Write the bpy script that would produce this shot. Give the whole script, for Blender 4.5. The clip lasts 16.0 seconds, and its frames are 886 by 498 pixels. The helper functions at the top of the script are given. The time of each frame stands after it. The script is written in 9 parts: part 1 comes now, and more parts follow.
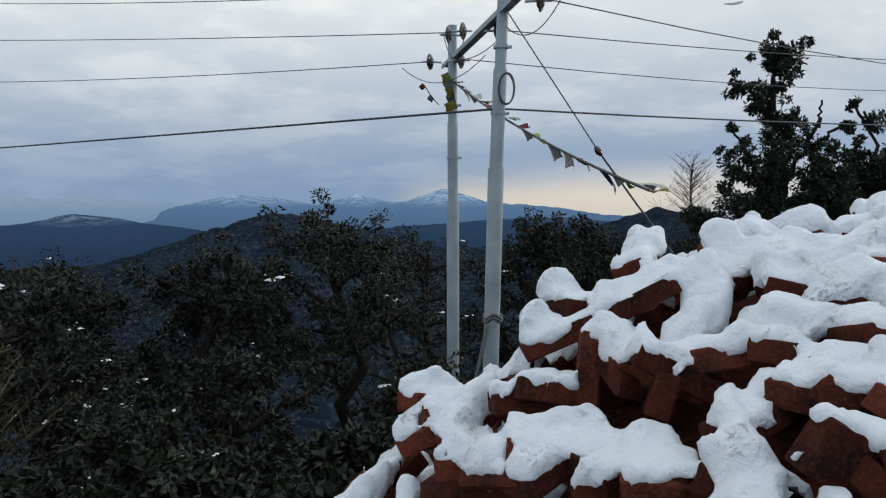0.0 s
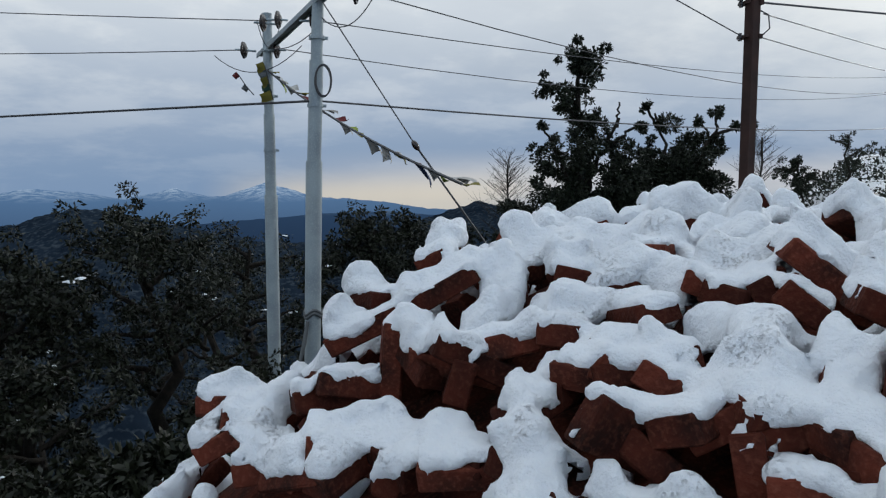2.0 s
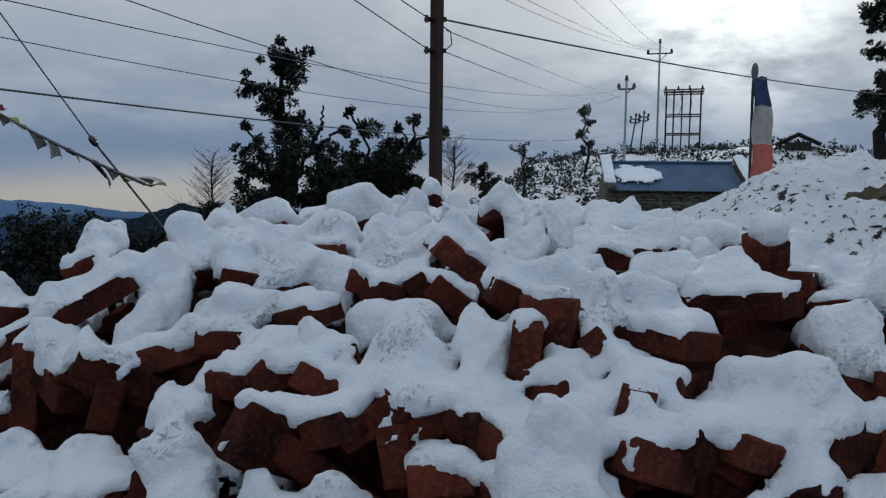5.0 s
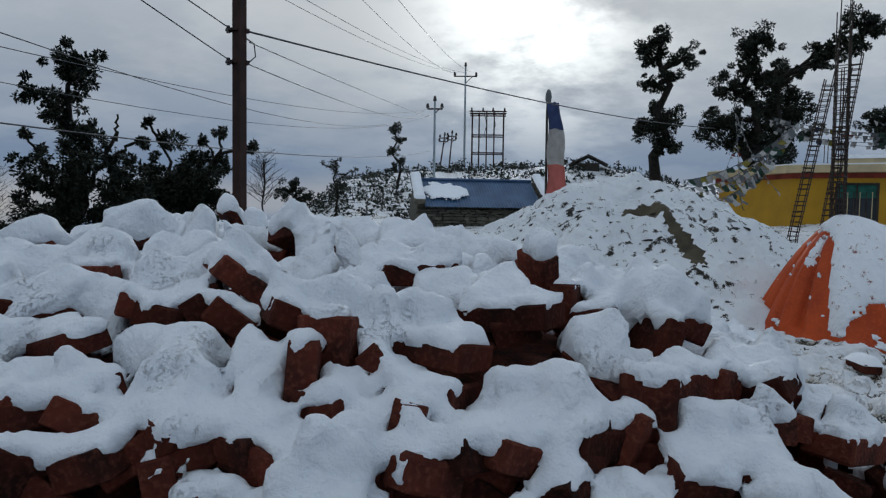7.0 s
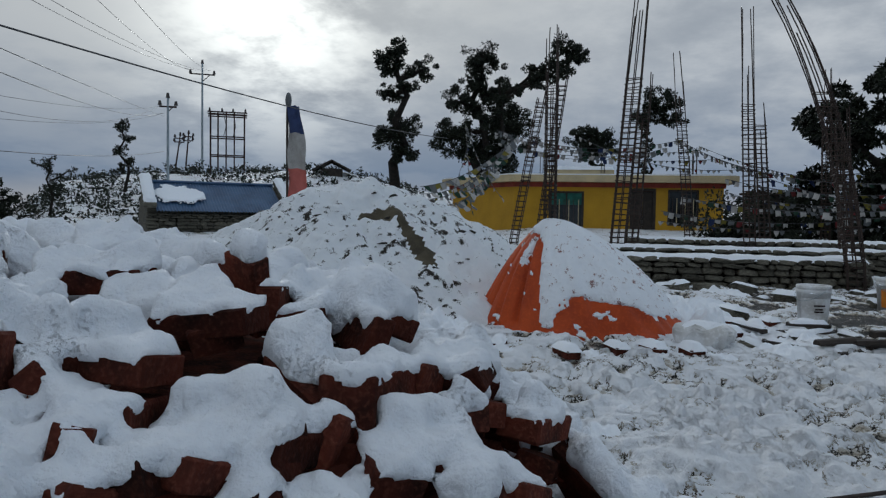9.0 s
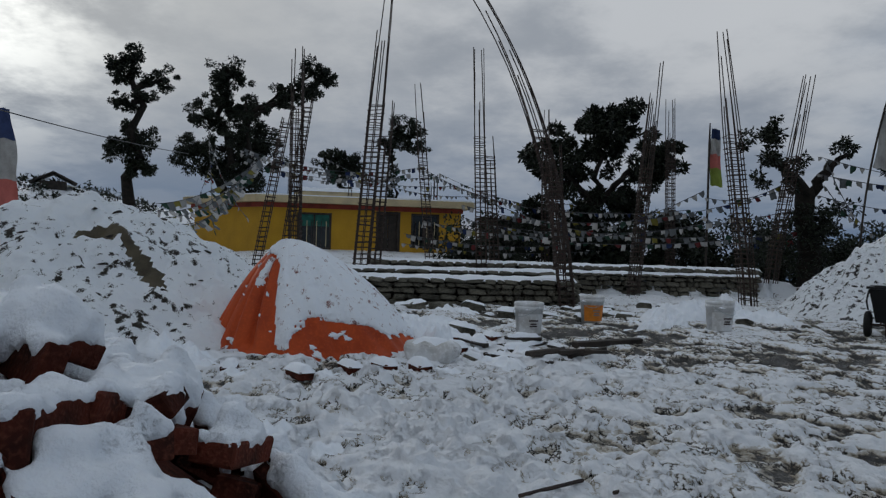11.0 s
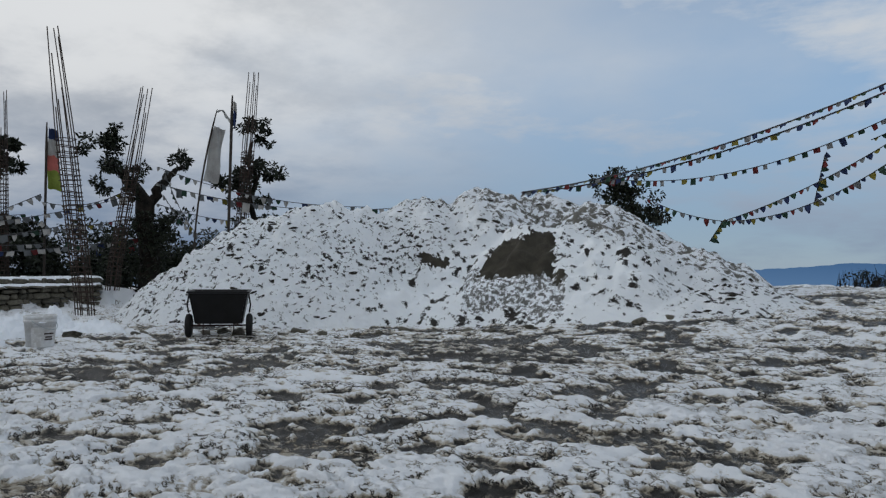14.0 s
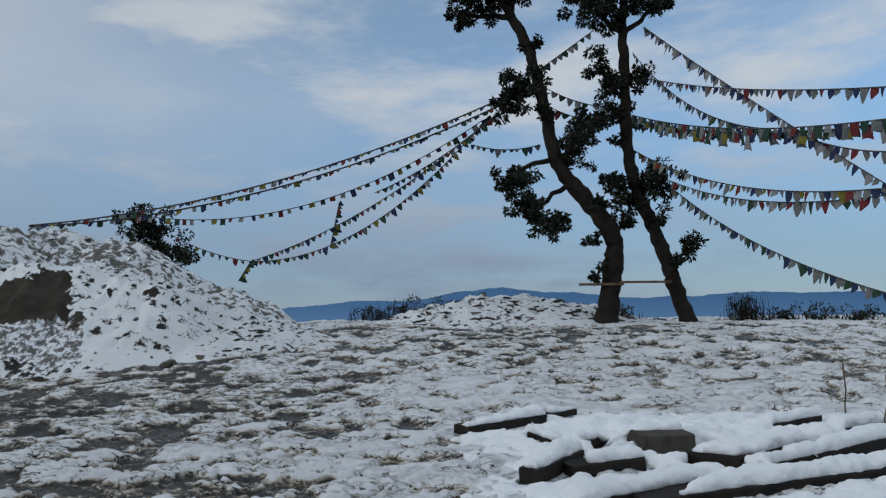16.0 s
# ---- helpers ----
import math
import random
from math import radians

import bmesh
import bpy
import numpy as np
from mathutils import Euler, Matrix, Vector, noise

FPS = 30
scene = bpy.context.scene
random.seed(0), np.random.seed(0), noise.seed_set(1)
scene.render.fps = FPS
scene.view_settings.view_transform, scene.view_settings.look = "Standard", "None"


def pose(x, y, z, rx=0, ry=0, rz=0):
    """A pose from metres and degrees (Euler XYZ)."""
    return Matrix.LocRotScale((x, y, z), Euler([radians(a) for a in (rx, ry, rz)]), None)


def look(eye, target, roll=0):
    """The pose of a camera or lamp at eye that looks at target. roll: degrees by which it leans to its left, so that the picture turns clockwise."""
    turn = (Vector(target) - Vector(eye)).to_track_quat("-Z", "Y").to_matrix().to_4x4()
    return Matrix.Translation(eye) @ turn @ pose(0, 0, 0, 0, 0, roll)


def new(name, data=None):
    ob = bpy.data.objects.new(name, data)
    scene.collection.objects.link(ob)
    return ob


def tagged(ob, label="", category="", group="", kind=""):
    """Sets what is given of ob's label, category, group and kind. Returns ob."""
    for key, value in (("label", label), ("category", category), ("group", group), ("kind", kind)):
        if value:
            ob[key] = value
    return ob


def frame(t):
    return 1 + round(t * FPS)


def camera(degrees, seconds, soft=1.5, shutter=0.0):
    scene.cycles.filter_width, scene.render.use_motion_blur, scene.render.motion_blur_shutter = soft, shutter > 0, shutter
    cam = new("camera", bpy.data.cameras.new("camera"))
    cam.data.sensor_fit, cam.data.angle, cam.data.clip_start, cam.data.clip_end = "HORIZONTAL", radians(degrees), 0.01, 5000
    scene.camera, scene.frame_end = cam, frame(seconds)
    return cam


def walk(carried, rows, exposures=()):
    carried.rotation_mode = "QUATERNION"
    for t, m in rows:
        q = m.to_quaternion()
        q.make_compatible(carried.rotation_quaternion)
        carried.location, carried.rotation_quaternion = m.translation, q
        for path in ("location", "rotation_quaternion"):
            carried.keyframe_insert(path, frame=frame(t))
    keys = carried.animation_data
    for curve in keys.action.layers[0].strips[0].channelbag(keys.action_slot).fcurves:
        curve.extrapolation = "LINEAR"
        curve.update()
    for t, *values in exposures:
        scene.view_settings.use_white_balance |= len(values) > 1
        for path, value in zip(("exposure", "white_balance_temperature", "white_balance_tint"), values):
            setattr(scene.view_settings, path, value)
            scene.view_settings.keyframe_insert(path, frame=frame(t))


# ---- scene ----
cam = camera(62.70, 16.0, soft=1.25)
# seconds, place, then the three turns of pose()
PATH = [
    (0.0, -0.0000, 0.0001, 1.0500, 85.40, -0.00, -0.00),
    (0.5, 0.0184, 0.0144, 1.0464, 84.99, -0.02, -3.36),
    (1.0, 0.0391, 0.0092, 1.0465, 84.95, -0.12, -7.01),
    (1.5, 0.0618, 0.0170, 1.0456, 84.96, -0.06, -10.89),
    (2.0, 0.0738, 0.0235, 1.0440, 84.96, -0.13, -13.64),
    (2.5, 0.0929, 0.0309, 1.0406, 84.89, -0.35, -17.04),
    (3.0, 0.1095, 0.0306, 1.0409, 84.96, -0.72, -20.89),
    (3.5, 0.1270, 0.0271, 1.0388, 84.90, -0.87, -24.07),
    (4.0, 0.1555, 0.0241, 1.0378, 85.04, -0.85, -28.15),
    (6.5, 0.2342, -0.0180, 1.0435, 86.17, -0.62, -46.74),
    (7.0, 0.2490, -0.0368, 1.0455, 86.72, -0.85, -50.65),
    (7.5, 0.2672, -0.0527, 1.0434, 86.78, -1.18, -56.12),
    (8.0, 0.2866, -0.0665, 1.0410, 86.79, -1.28, -60.81),
    (8.5, 0.3126, -0.0809, 1.0384, 87.13, -0.77, -65.15),
    (9.0, 0.3390, -0.0941, 1.0328, 87.44, -0.97, -70.47),
    (11.5, 0.3504, -0.2579, 1.0277, 89.88, -1.86, -97.37),
    (12.0, 0.3478, -0.2890, 1.0276, 89.92, -2.00, -106.31),
    (12.5, 0.3428, -0.3270, 1.0341, 89.81, -1.52, -113.70),
    (13.0, 0.3180, -0.4470, 1.0450, 90.03, -1.10, -121.61),
    (13.5, 0.3160, -0.5330, 1.0730, 90.52, -1.10, -129.63),
    (14.0, 0.2050, -0.6020, 1.1060, 90.89, -0.60, -137.35),
    (14.5, 0.1910, -0.7220, 1.0970, 90.97, -0.00, -146.28),
    (15.0, 0.2380, -0.7470, 1.0380, 91.46, 0.50, -156.81),
    (15.5, 0.2853, -0.5751, 1.0806, 92.35, 0.50, -166.28),
    (16.0, 0.2639, -0.5946, 1.0801, 94.10, 0.62, -173.37),
]
EXPOSURES = [(0, 0.2, 6210, 6), (1.2, 0.12, 6160, 6), (2.5, 0.0, 5860, 6), (3, -0.05, 5810, 6), (4, -0.32, 5710, 6), (6.5, -0.6, 5760, 6), (7.5, -0.55, 5760, 6), (9, -0.7, 5810, 6), (11.5, -0.9, 6000, 8), (12, -0.57, 6150, 8), (12.5, -0.38, 6250, 8), (14, -0.39, 6100, 8), (15, -0.48, 5950, 8), (16, -0.52, 5900, 6)]
walk(cam, [(t, pose(x, y, z, rx, ry, rz)) for t, x, y, z, rx, ry, rz in PATH], EXPOSURES)

# ---- sky, sun ----
SUN_AZ, SUN_EL = 57.2, 15.5
sun_dir = Vector((math.sin(radians(SUN_AZ)) * math.cos(radians(SUN_EL)), math.cos(radians(SUN_AZ)) * math.cos(radians(SUN_EL)), math.sin(radians(SUN_EL))))
world = bpy.data.worlds.new("cloudy_sky")
scene.world = world
world.use_nodes = True
W = world.node_tree
W.nodes.clear()


def wmath(op, a, b=None, c=None, clamp=False):
    n = W.nodes.new("ShaderNodeMath")
    n.operation, n.use_clamp = op, clamp
    for i, v in enumerate((a, b, c)):
        if v is None:
            continue
        if isinstance(v, (int, float)):
            n.inputs[i].default_value = v
        else:
            W.links.new(v, n.inputs[i])
    return n.outputs[0]


def wmix(f, a, b, mode="MIX"):
    n = W.nodes.new("ShaderNodeMixRGB")
    n.blend_type = mode
    for i, v in enumerate((f, a, b)):
        if isinstance(v, (int, float)):
            n.inputs[i].default_value = v
        elif isinstance(v, tuple):
            n.inputs[i].default_value = (*v, 1)
        else:
            W.links.new(v, n.inputs[i])
    return n.outputs[0]


def wstep(v, lo, hi):
    n = W.nodes.new("ShaderNodeMapRange")
    n.interpolation_type = "SMOOTHSTEP"
    W.links.new(v, n.inputs[0])
    n.inputs[1].default_value, n.inputs[2].default_value = lo, hi
    return n.outputs[0]


def wnoise(vec, scale, detail, rough=0.55, offset=(0, 0, 0), stretch=(1, 1, 1)):
    m = W.nodes.new("ShaderNodeMapping")
    m.inputs["Location"].default_value, m.inputs["Scale"].default_value = offset, stretch
    W.links.new(vec, m.inputs[0])
    n = W.nodes.new("ShaderNodeTexNoise")
    n.inputs["Scale"].default_value, n.inputs["Detail"].default_value, n.inputs["Roughness"].default_value = scale, detail, rough
    W.links.new(m.outputs[0], n.inputs["Vector"])
    return n.outputs[0]


sky = W.nodes.new("ShaderNodeTexSky")
sky.sky_type, sky.sun_disc = "NISHITA", False
sky.sun_elevation, sky.sun_rotation, sky.altitude = radians(SUN_EL), radians(SUN_AZ), 2500
coord = W.nodes.new("ShaderNodeTexCoord").outputs["Generated"]
split = W.nodes.new("ShaderNodeSeparateXYZ")
W.links.new(coord, split.inputs[0])
up = split.outputs[2]
near_sun = W.nodes.new("ShaderNodeVectorMath")
near_sun.operation = "DOT_PRODUCT"
W.links.new(coord, near_sun.inputs[0])
near_sun.inputs[1].default_value = sun_dir
toward = near_sun.outputs["Value"]
lift = wmath("ADD", wmath("MAXIMUM", up, 0.0), 0.22)
flat = W.nodes.new("ShaderNodeCombineXYZ")
W.links.new(wmath("DIVIDE", split.outputs[0], lift), flat.inputs[0])
W.links.new(wmath("DIVIDE", split.outputs[1], lift), flat.inputs[1])
flat = flat.outputs[0]
big = wnoise(flat, 0.62, 6, 0.55, (3.1, 7.7, 0))
fine = wnoise(flat, 1.9, 7, 0.6, (11.3, 2.2, 4))
clear = wmix(1.0, sky.outputs[0], (0.16, 0.195, 0.205), "MULTIPLY")
# thick cloud: blue-grey towards the horizon, paler overhead
height = wstep(up, -0.02, 0.30)
cloud = wmix(height, (0.21, 0.285, 0.41), (0.70, 0.70, 0.705))
cloud = wmix(wmath("MULTIPLY", wstep(fine, 0.42, 0.64), wmath("ADD", wmath("MULTIPLY", height, 0.40), 0.05)), cloud, (1.0, 0.95, 0.88))
cloud = wmix(wmath("MULTIPLY", wstep(big, 0.48, 0.66), wmath("MULTIPLY", height, 0.36)), cloud, (0.30, 0.335, 0.40))
# thinner, paler cloud in the east-south-east
east_ = W.nodes.new("ShaderNodeVectorMath")
east_.operation = "DOT_PRODUCT"
W.links.new(coord, east_.inputs[0])
east_.inputs[1].default_value = (0.92, -0.264, 0.29)
cloud = wmix(wmath("MULTIPLY", wstep(east_.outputs["Value"], 0.80, 0.99), wmath("MULTIPLY", wstep(fine, 0.30, 0.60), wmath("MULTIPLY", height, 0.85))), cloud, (1.02, 0.99, 0.96))
# brightness of the veiled sun
halo = wmath("POWER", wmath("MAXIMUM", toward, 0.0), 14.0)
core = wmath("MULTIPLY", wmath("POWER", wmath("MAXIMUM", toward, 0.0), 110.0), wstep(fine, 0.34, 0.56))
cloud = wmix(wmath("MULTIPLY", halo, wmath("MULTIPLY", height, 0.55)), cloud, (0.88, 0.83, 0.75))
cloud = wmix(1.0, cloud, wmix(core, (0, 0, 0), (1.5, 1.4, 1.2)), "ADD")
# the cover opens to the south
open_side = wstep(wmath("SUBTRACT", wmath("MULTIPLY", wmath("SUBTRACT", big, 0.5), 0.6), split.outputs[1]), 0.48, 0.94)
streaks = wnoise(coord, 2.6, 7, 0.58, (5.3, 1.2, 0.4), (1, 1, 3.6))
cover = wstep(wmath("ADD", wmath("MULTIPLY", streaks, 0.75), wmath("MULTIPLY", fine, 0.25)), 0.44, 0.62)
haze_low = wstep(up, 0.30, 0.02)
amount = wmath("MAXIMUM", wmath("SUBTRACT", 1.0, open_side), wmath("MULTIPLY", cover, 0.85))
thin = wmix(height, (0.29, 0.35, 0.47), (0.86, 0.84, 0.82))
blue = wmix(0.35, clear, (0.60, 0.69, 0.80))
blue = wmix(wmath("MULTIPLY", haze_low, 0.75), blue, (0.29, 0.36, 0.50))
total = wmix(amount, blue, wmix(open_side, cloud, thin))
# the sky overhead, behind thinner cloud, is the brightest part
total = wmix(wmath("MULTIPLY", wstep(up, 0.36, 0.75), 0.87), total, (0.80, 0.84, 0.89))
glow = wmath("MULTIPLY", wmath("MULTIPLY", wstep(up, 0.055, 0.01), wstep(up, -0.03, 0.0)), wstep(toward, 0.45, 0.8))
total = wmix(wmath("MULTIPLY", glow, 0.55), total, (0.74, 0.66, 0.58))
# a low break in the cloud over the northern range
break_ = W.nodes.new("ShaderNodeVectorMath")
break_.operation = "DOT_PRODUCT"
W.links.new(coord, break_.inputs[0])
break_.inputs[1].default_value = (0.165, 0.986, -0.015)
low_break = wmath("MULTIPLY", wstep(break_.outputs["Value"], 0.966, 0.9995), wstep(up, 0.028, -0.018))
total = wmix(wmath("MULTIPLY", low_break, 0.6), total, (0.84, 0.68, 0.47))
bg = W.nodes.new("ShaderNodeBackground")
W.links.new(total, bg.inputs[0])
bg.inputs[1].default_value = 1.0
wout = W.nodes.new("ShaderNodeOutputWorld")
W.links.new(bg.outputs[0], wout.inputs[0])

sun_data = bpy.data.lights.new("sun", "SUN")
sun_data.energy, sun_data.angle, sun_data.color = 0.85, radians(12), (1.0, 0.94, 0.85)
sun = new("sun", sun_data)
sun.matrix_world = look((0, 0, 60), Vector((0, 0, 60)) - sun_dir)

# ---- materials ----
def material(name, base, dark=None, rough=0.8, scale=6.0, fine=60.0, bump=0.3, depth=0.01, metal=0.0, random_tint=0.0, light=None, spec=0.3, two_sided=None):
    """Procedural surface: two colours mixed at a broad and a fine scale, with grain relief. Object coordinates, in metres."""
    m = bpy.data.materials.new(name)
    m.use_nodes = True
    t = m.node_tree
    b = t.nodes["Principled BSDF"]
    b.inputs["Roughness"].default_value, b.inputs["Metallic"].default_value = rough, metal
    b.inputs["Specular IOR Level"].default_value = spec
    dark = dark or tuple(c * 0.6 for c in base)
    light = light or tuple(min(1, c * 1.2) for c in base)
    co = t.nodes.new("ShaderNodeTexCoord").outputs["Object"]

    def noise_node(s, detail):
        n = t.nodes.new("ShaderNodeTexNoise")
        n.inputs["Scale"].default_value, n.inputs["Detail"].default_value = s, detail
        t.links.new(co, n.inputs["Vector"])
        return n.outputs[0]

    broad, grain = noise_node(scale, 4), noise_node(fine, 3)
    r1 = t.nodes.new("ShaderNodeValToRGB")
    r1.color_ramp.elements[0].position, r1.color_ramp.elements[1].position = 0.36, 0.64
    r1.color_ramp.elements[0].color, r1.color_ramp.elements[1].color = (*dark, 1), (*base, 1)
    t.links.new(broad, r1.inputs[0])
    mx = t.nodes.new("ShaderNodeMixRGB")
    t.links.new(r1.outputs[0], mx.inputs[1])
    mx.inputs[2].default_value = (*light, 1)
    g = t.nodes.new("ShaderNodeMapRange")
    g.inputs[1].default_value, g.inputs[2].default_value, g.inputs[4].default_value = 0.5, 0.75, 0.7
    t.links.new(grain, g.inputs[0])
    t.links.new(g.outputs[0], mx.inputs[0])
    col = mx.outputs[0]
    if random_tint:
        info = t.nodes.new("ShaderNodeObjectInfo")
        hsv = t.nodes.new("ShaderNodeHueSaturation")
        v = t.nodes.new("ShaderNodeMapRange")
        v.inputs[3].default_value, v.inputs[4].default_value = 1 - random_tint, 1 + random_tint
        t.links.new(info.outputs["Random"], v.inputs[0])
        t.links.new(v.outputs[0], hsv.inputs["Value"])
        t.links.new(col, hsv.inputs["Color"])
        col = hsv.outputs[0]
    t.links.new(col, b.inputs["Base Color"])
    if bump:
        bp = t.nodes.new("ShaderNodeBump")
        bp.inputs["Strength"].default_value, bp.inputs["Distance"].default_value = bump, depth
        add = t.nodes.new("ShaderNodeMath")
        t.links.new(broad, add.inputs[0])
        t.links.new(grain, add.inputs[1])
        t.links.new(add.outputs[0], bp.inputs["Height"])
        t.links.new(bp.outputs[0], b.inputs["Normal"])
    return m


def leaf_material(name, base, tip):
    m = bpy.data.materials.new(name)
    m.use_nodes = True
    t = m.node_tree
    b = t.nodes["Principled BSDF"]
    b.inputs["Roughness"].default_value = 0.55
    b.inputs["Specular IOR Level"].default_value = 0.25
    geo = t.nodes.new("ShaderNodeNewGeometry")
    r = t.nodes.new("ShaderNodeValToRGB")
    r.color_ramp.elements[0].color, r.color_ramp.elements[1].color = (*base, 1), (*tip, 1)
    r.color_ramp.elements[1].position = 0.9
    t.links.new(geo.outputs["Random Per Island"], r.inputs[0])
    t.links.new(r.outputs[0], b.inputs["Base Color"])
    return m


def snow_material(name, dirt=0.0, dirt_colour=(0.16, 0.13, 0.09), cover=0.5, relief=0.02, scale=9.0, ragged=0.6, patch=0.0, bright=0.0):
    """Snow with fine crystals; with dirt, gravel, earth and painted clump shadow show in it as flecks."""
    m = bpy.data.materials.new(name)
    m.use_nodes = True
    t = m.node_tree
    b = t.nodes["Principled BSDF"]
    b.inputs["Roughness"].default_value = 0.7
    b.inputs["Specular IOR Level"].default_value = 0.25
    b.inputs["Subsurface Weight"].default_value = 0.0
    co = t.nodes.new("ShaderNodeTexCoord").outputs["Object"]

    def noise_node(s, detail, rough=0.55):
        n = t.nodes.new("ShaderNodeTexNoise")
        n.inputs["Scale"].default_value, n.inputs["Detail"].default_value, n.inputs["Roughness"].default_value = s, detail, rough
        t.links.new(co, n.inputs["Vector"])
        return n.outputs[0]

    soft, crisp = noise_node(scale, 5), noise_node(scale * 9, 4, 0.65)
    r = t.nodes.new("ShaderNodeValToRGB")
    r.color_ramp.elements[0].color, r.color_ramp.elements[1].color = (0.80 + bright, 0.84 + bright, 0.90 + bright, 1), (0.90 + bright, 0.92 + bright, 0.94 + bright * 0.5, 1)
    t.links.new(soft, r.inputs[0])
    col = r.outputs[0]
    if dirt:
        add = t.nodes.new("ShaderNodeMath")
        add.operation = "MULTIPLY_ADD"
        t.links.new(crisp, add.inputs[0])
        add.inputs[1].default_value = ragged
        t.links.new(soft, add.inputs[2])
        if patch:
            # flecks gather in patches
            gather = t.nodes.new("ShaderNodeMath")
            gather.operation = "MULTIPLY_ADD"
            t.links.new(noise_node(1.3, 3), gather.inputs[0])
            gather.inputs[1].default_value, gather.inputs[2].default_value = patch, -patch * 0.5
            both = t.nodes.new("ShaderNodeMath")
            t.links.new(add.outputs[0], both.inputs[0])
            t.links.new(gather.outputs[0], both.inputs[1])
            add = both
        step = t.nodes.new("ShaderNodeMapRange")
        step.interpolation_type = "SMOOTHSTEP"
        step.inputs[1].default_value, step.inputs[2].default_value, step.inputs[4].default_value = cover + 0.02 + ragged * 0.5, cover + 0.07 + ragged * 0.5, dirt
        t.links.new(add.outputs[0], step.inputs[0])
        mx = t.nodes.new("ShaderNodeMixRGB")
        t.links.new(step.outputs[0], mx.inputs[0])
        t.links.new(col, mx.inputs[1])
        mx.inputs[2].default_value = (*dirt_colour, 1)
        col = mx.outputs[0]
    t.links.new(col, b.inputs["Base Color"])
    sm = t.nodes.new("ShaderNodeMath")
    sm.operation = "MULTIPLY_ADD"
    t.links.new(crisp, sm.inputs[0])
    sm.inputs[1].default_value = 0.35
    t.links.new(soft, sm.inputs[2])
    bp = t.nodes.new("ShaderNodeBump")
    bp.inputs["Strength"].default_value, bp.inputs["Distance"].default_value = 0.7, relief
    t.links.new(sm.outputs[0], bp.inputs["Height"])
    t.links.new(bp.outputs[0], b.inputs["Normal"])
    return m


def pile_snow():
    """Smooth fresh snow, pitted by drips in patches where it is thin and the brick shows through the pits."""
    m = bpy.data.materials.new("dripped_snow_on_brick")
    m.use_nodes = True
    t = m.node_tree
    b = t.nodes["Principled BSDF"]
    b.inputs["Roughness"].default_value, b.inputs["Specular IOR Level"].default_value = 0.65, 0.25
    co = t.nodes.new("ShaderNodeTexCoord").outputs["Object"]

    def nz(s, detail, rough=0.55):
        n = t.nodes.new("ShaderNodeTexNoise")
        n.inputs["Scale"].default_value, n.inputs["Detail"].default_value, n.inputs["Roughness"].default_value = s, detail, rough
        t.links.new(co, n.inputs["Vector"])
        return n.outputs[0]

    def stp(v, lo, hi, top=1.0):
        n = t.nodes.new("ShaderNodeMapRange")
        n.interpolation_type = "SMOOTHSTEP"
        t.links.new(v, n.inputs[0])
        n.inputs[1].default_value, n.inputs[2].default_value, n.inputs[4].default_value = lo, hi, top
        return n.outputs[0]

    def mul(a, c, op="MULTIPLY"):
        n = t.nodes.new("ShaderNodeMath")
        n.operation = op
        for i, v in enumerate((a, c)):
            if isinstance(v, (int, float)):
                n.inputs[i].default_value = v
            else:
                t.links.new(v, n.inputs[i])
        return n.outputs[0]

    patch = stp(nz(5.0, 4, 0.6), 0.55, 0.68)
    pits = mul(stp(nz(95, 4, 0.7), 0.53, 0.63), patch)
    soft = nz(22, 5, 0.6)
    r = t.nodes.new("ShaderNodeValToRGB")
    r.color_ramp.elements[0].color, r.color_ramp.elements[1].color = (0.79, 0.83, 0.90, 1), (0.90, 0.92, 0.94, 1)
    t.links.new(soft, r.inputs[0])
    mx = t.nodes.new("ShaderNodeMixRGB")
    t.links.new(mul(pits, 0.24), mx.inputs[0])
    t.links.new(r.outputs[0], mx.inputs[1])
    mx.inputs[2].default_value = (0.16, 0.12, 0.11, 1)
    t.links.new(mx.outputs[0], b.inputs["Base Color"])
    grain = mul(nz(70, 5, 0.7), 0.30)
    h = mul(mul(soft, 0.55), mul(grain, mul(pits, 0.25), "SUBTRACT"), "ADD")
    bp = t.nodes.new("ShaderNodeBump")
    bp.inputs["Strength"].default_value, bp.inputs["Distance"].default_value = 0.9, 0.040
    t.links.new(h, bp.inputs["Height"])
    t.links.new(bp.outputs[0], b.inputs["Normal"])
    return m


M_SNOW = snow_material("fresh_snow", relief=0.022, scale=16)
M_PILE_SNOW = pile_snow()
M_TARP_SNOW = snow_material("snow_thin_on_tarpaulin", dirt=0.9, dirt_colour=(0.16, 0.03, 0.012), cover=0.60, relief=0.05, scale=14, patch=0.34)
M_BRICK = material("fired_clay_brick", (0.085, 0.021, 0.0125), (0.026, 0.010, 0.0075), 0.9, 11, 90, 0.8, 0.006, random_tint=0.5, light=(0.13, 0.045, 0.028), spec=0.1)
M_POLE = material("galvanised_steel", (0.36, 0.41, 0.43), (0.25, 0.29, 0.32), 0.6, 3, 70, 0.1, 0.002, metal=0.1)
M_RUST = material("rusted_steel", (0.042, 0.020, 0.016), (0.020, 0.011, 0.010), 0.8, 5, 90, 0.3, 0.003)
M_REBAR = material("dark_rebar", (0.05, 0.032, 0.024), (0.022, 0.017, 0.015), 0.75, 8, 200, 0.2, 0.002)
M_WIRE = material("weathered_wire", (0.06, 0.06, 0.065), (0.04, 0.04, 0.045), 0.5, 10, 50, 0)
M_PORCELAIN = material("brown_porcelain", (0.03, 0.017, 0.014), (0.015, 0.01, 0.01), 0.2, 8, 40, 0, spec=0.6)
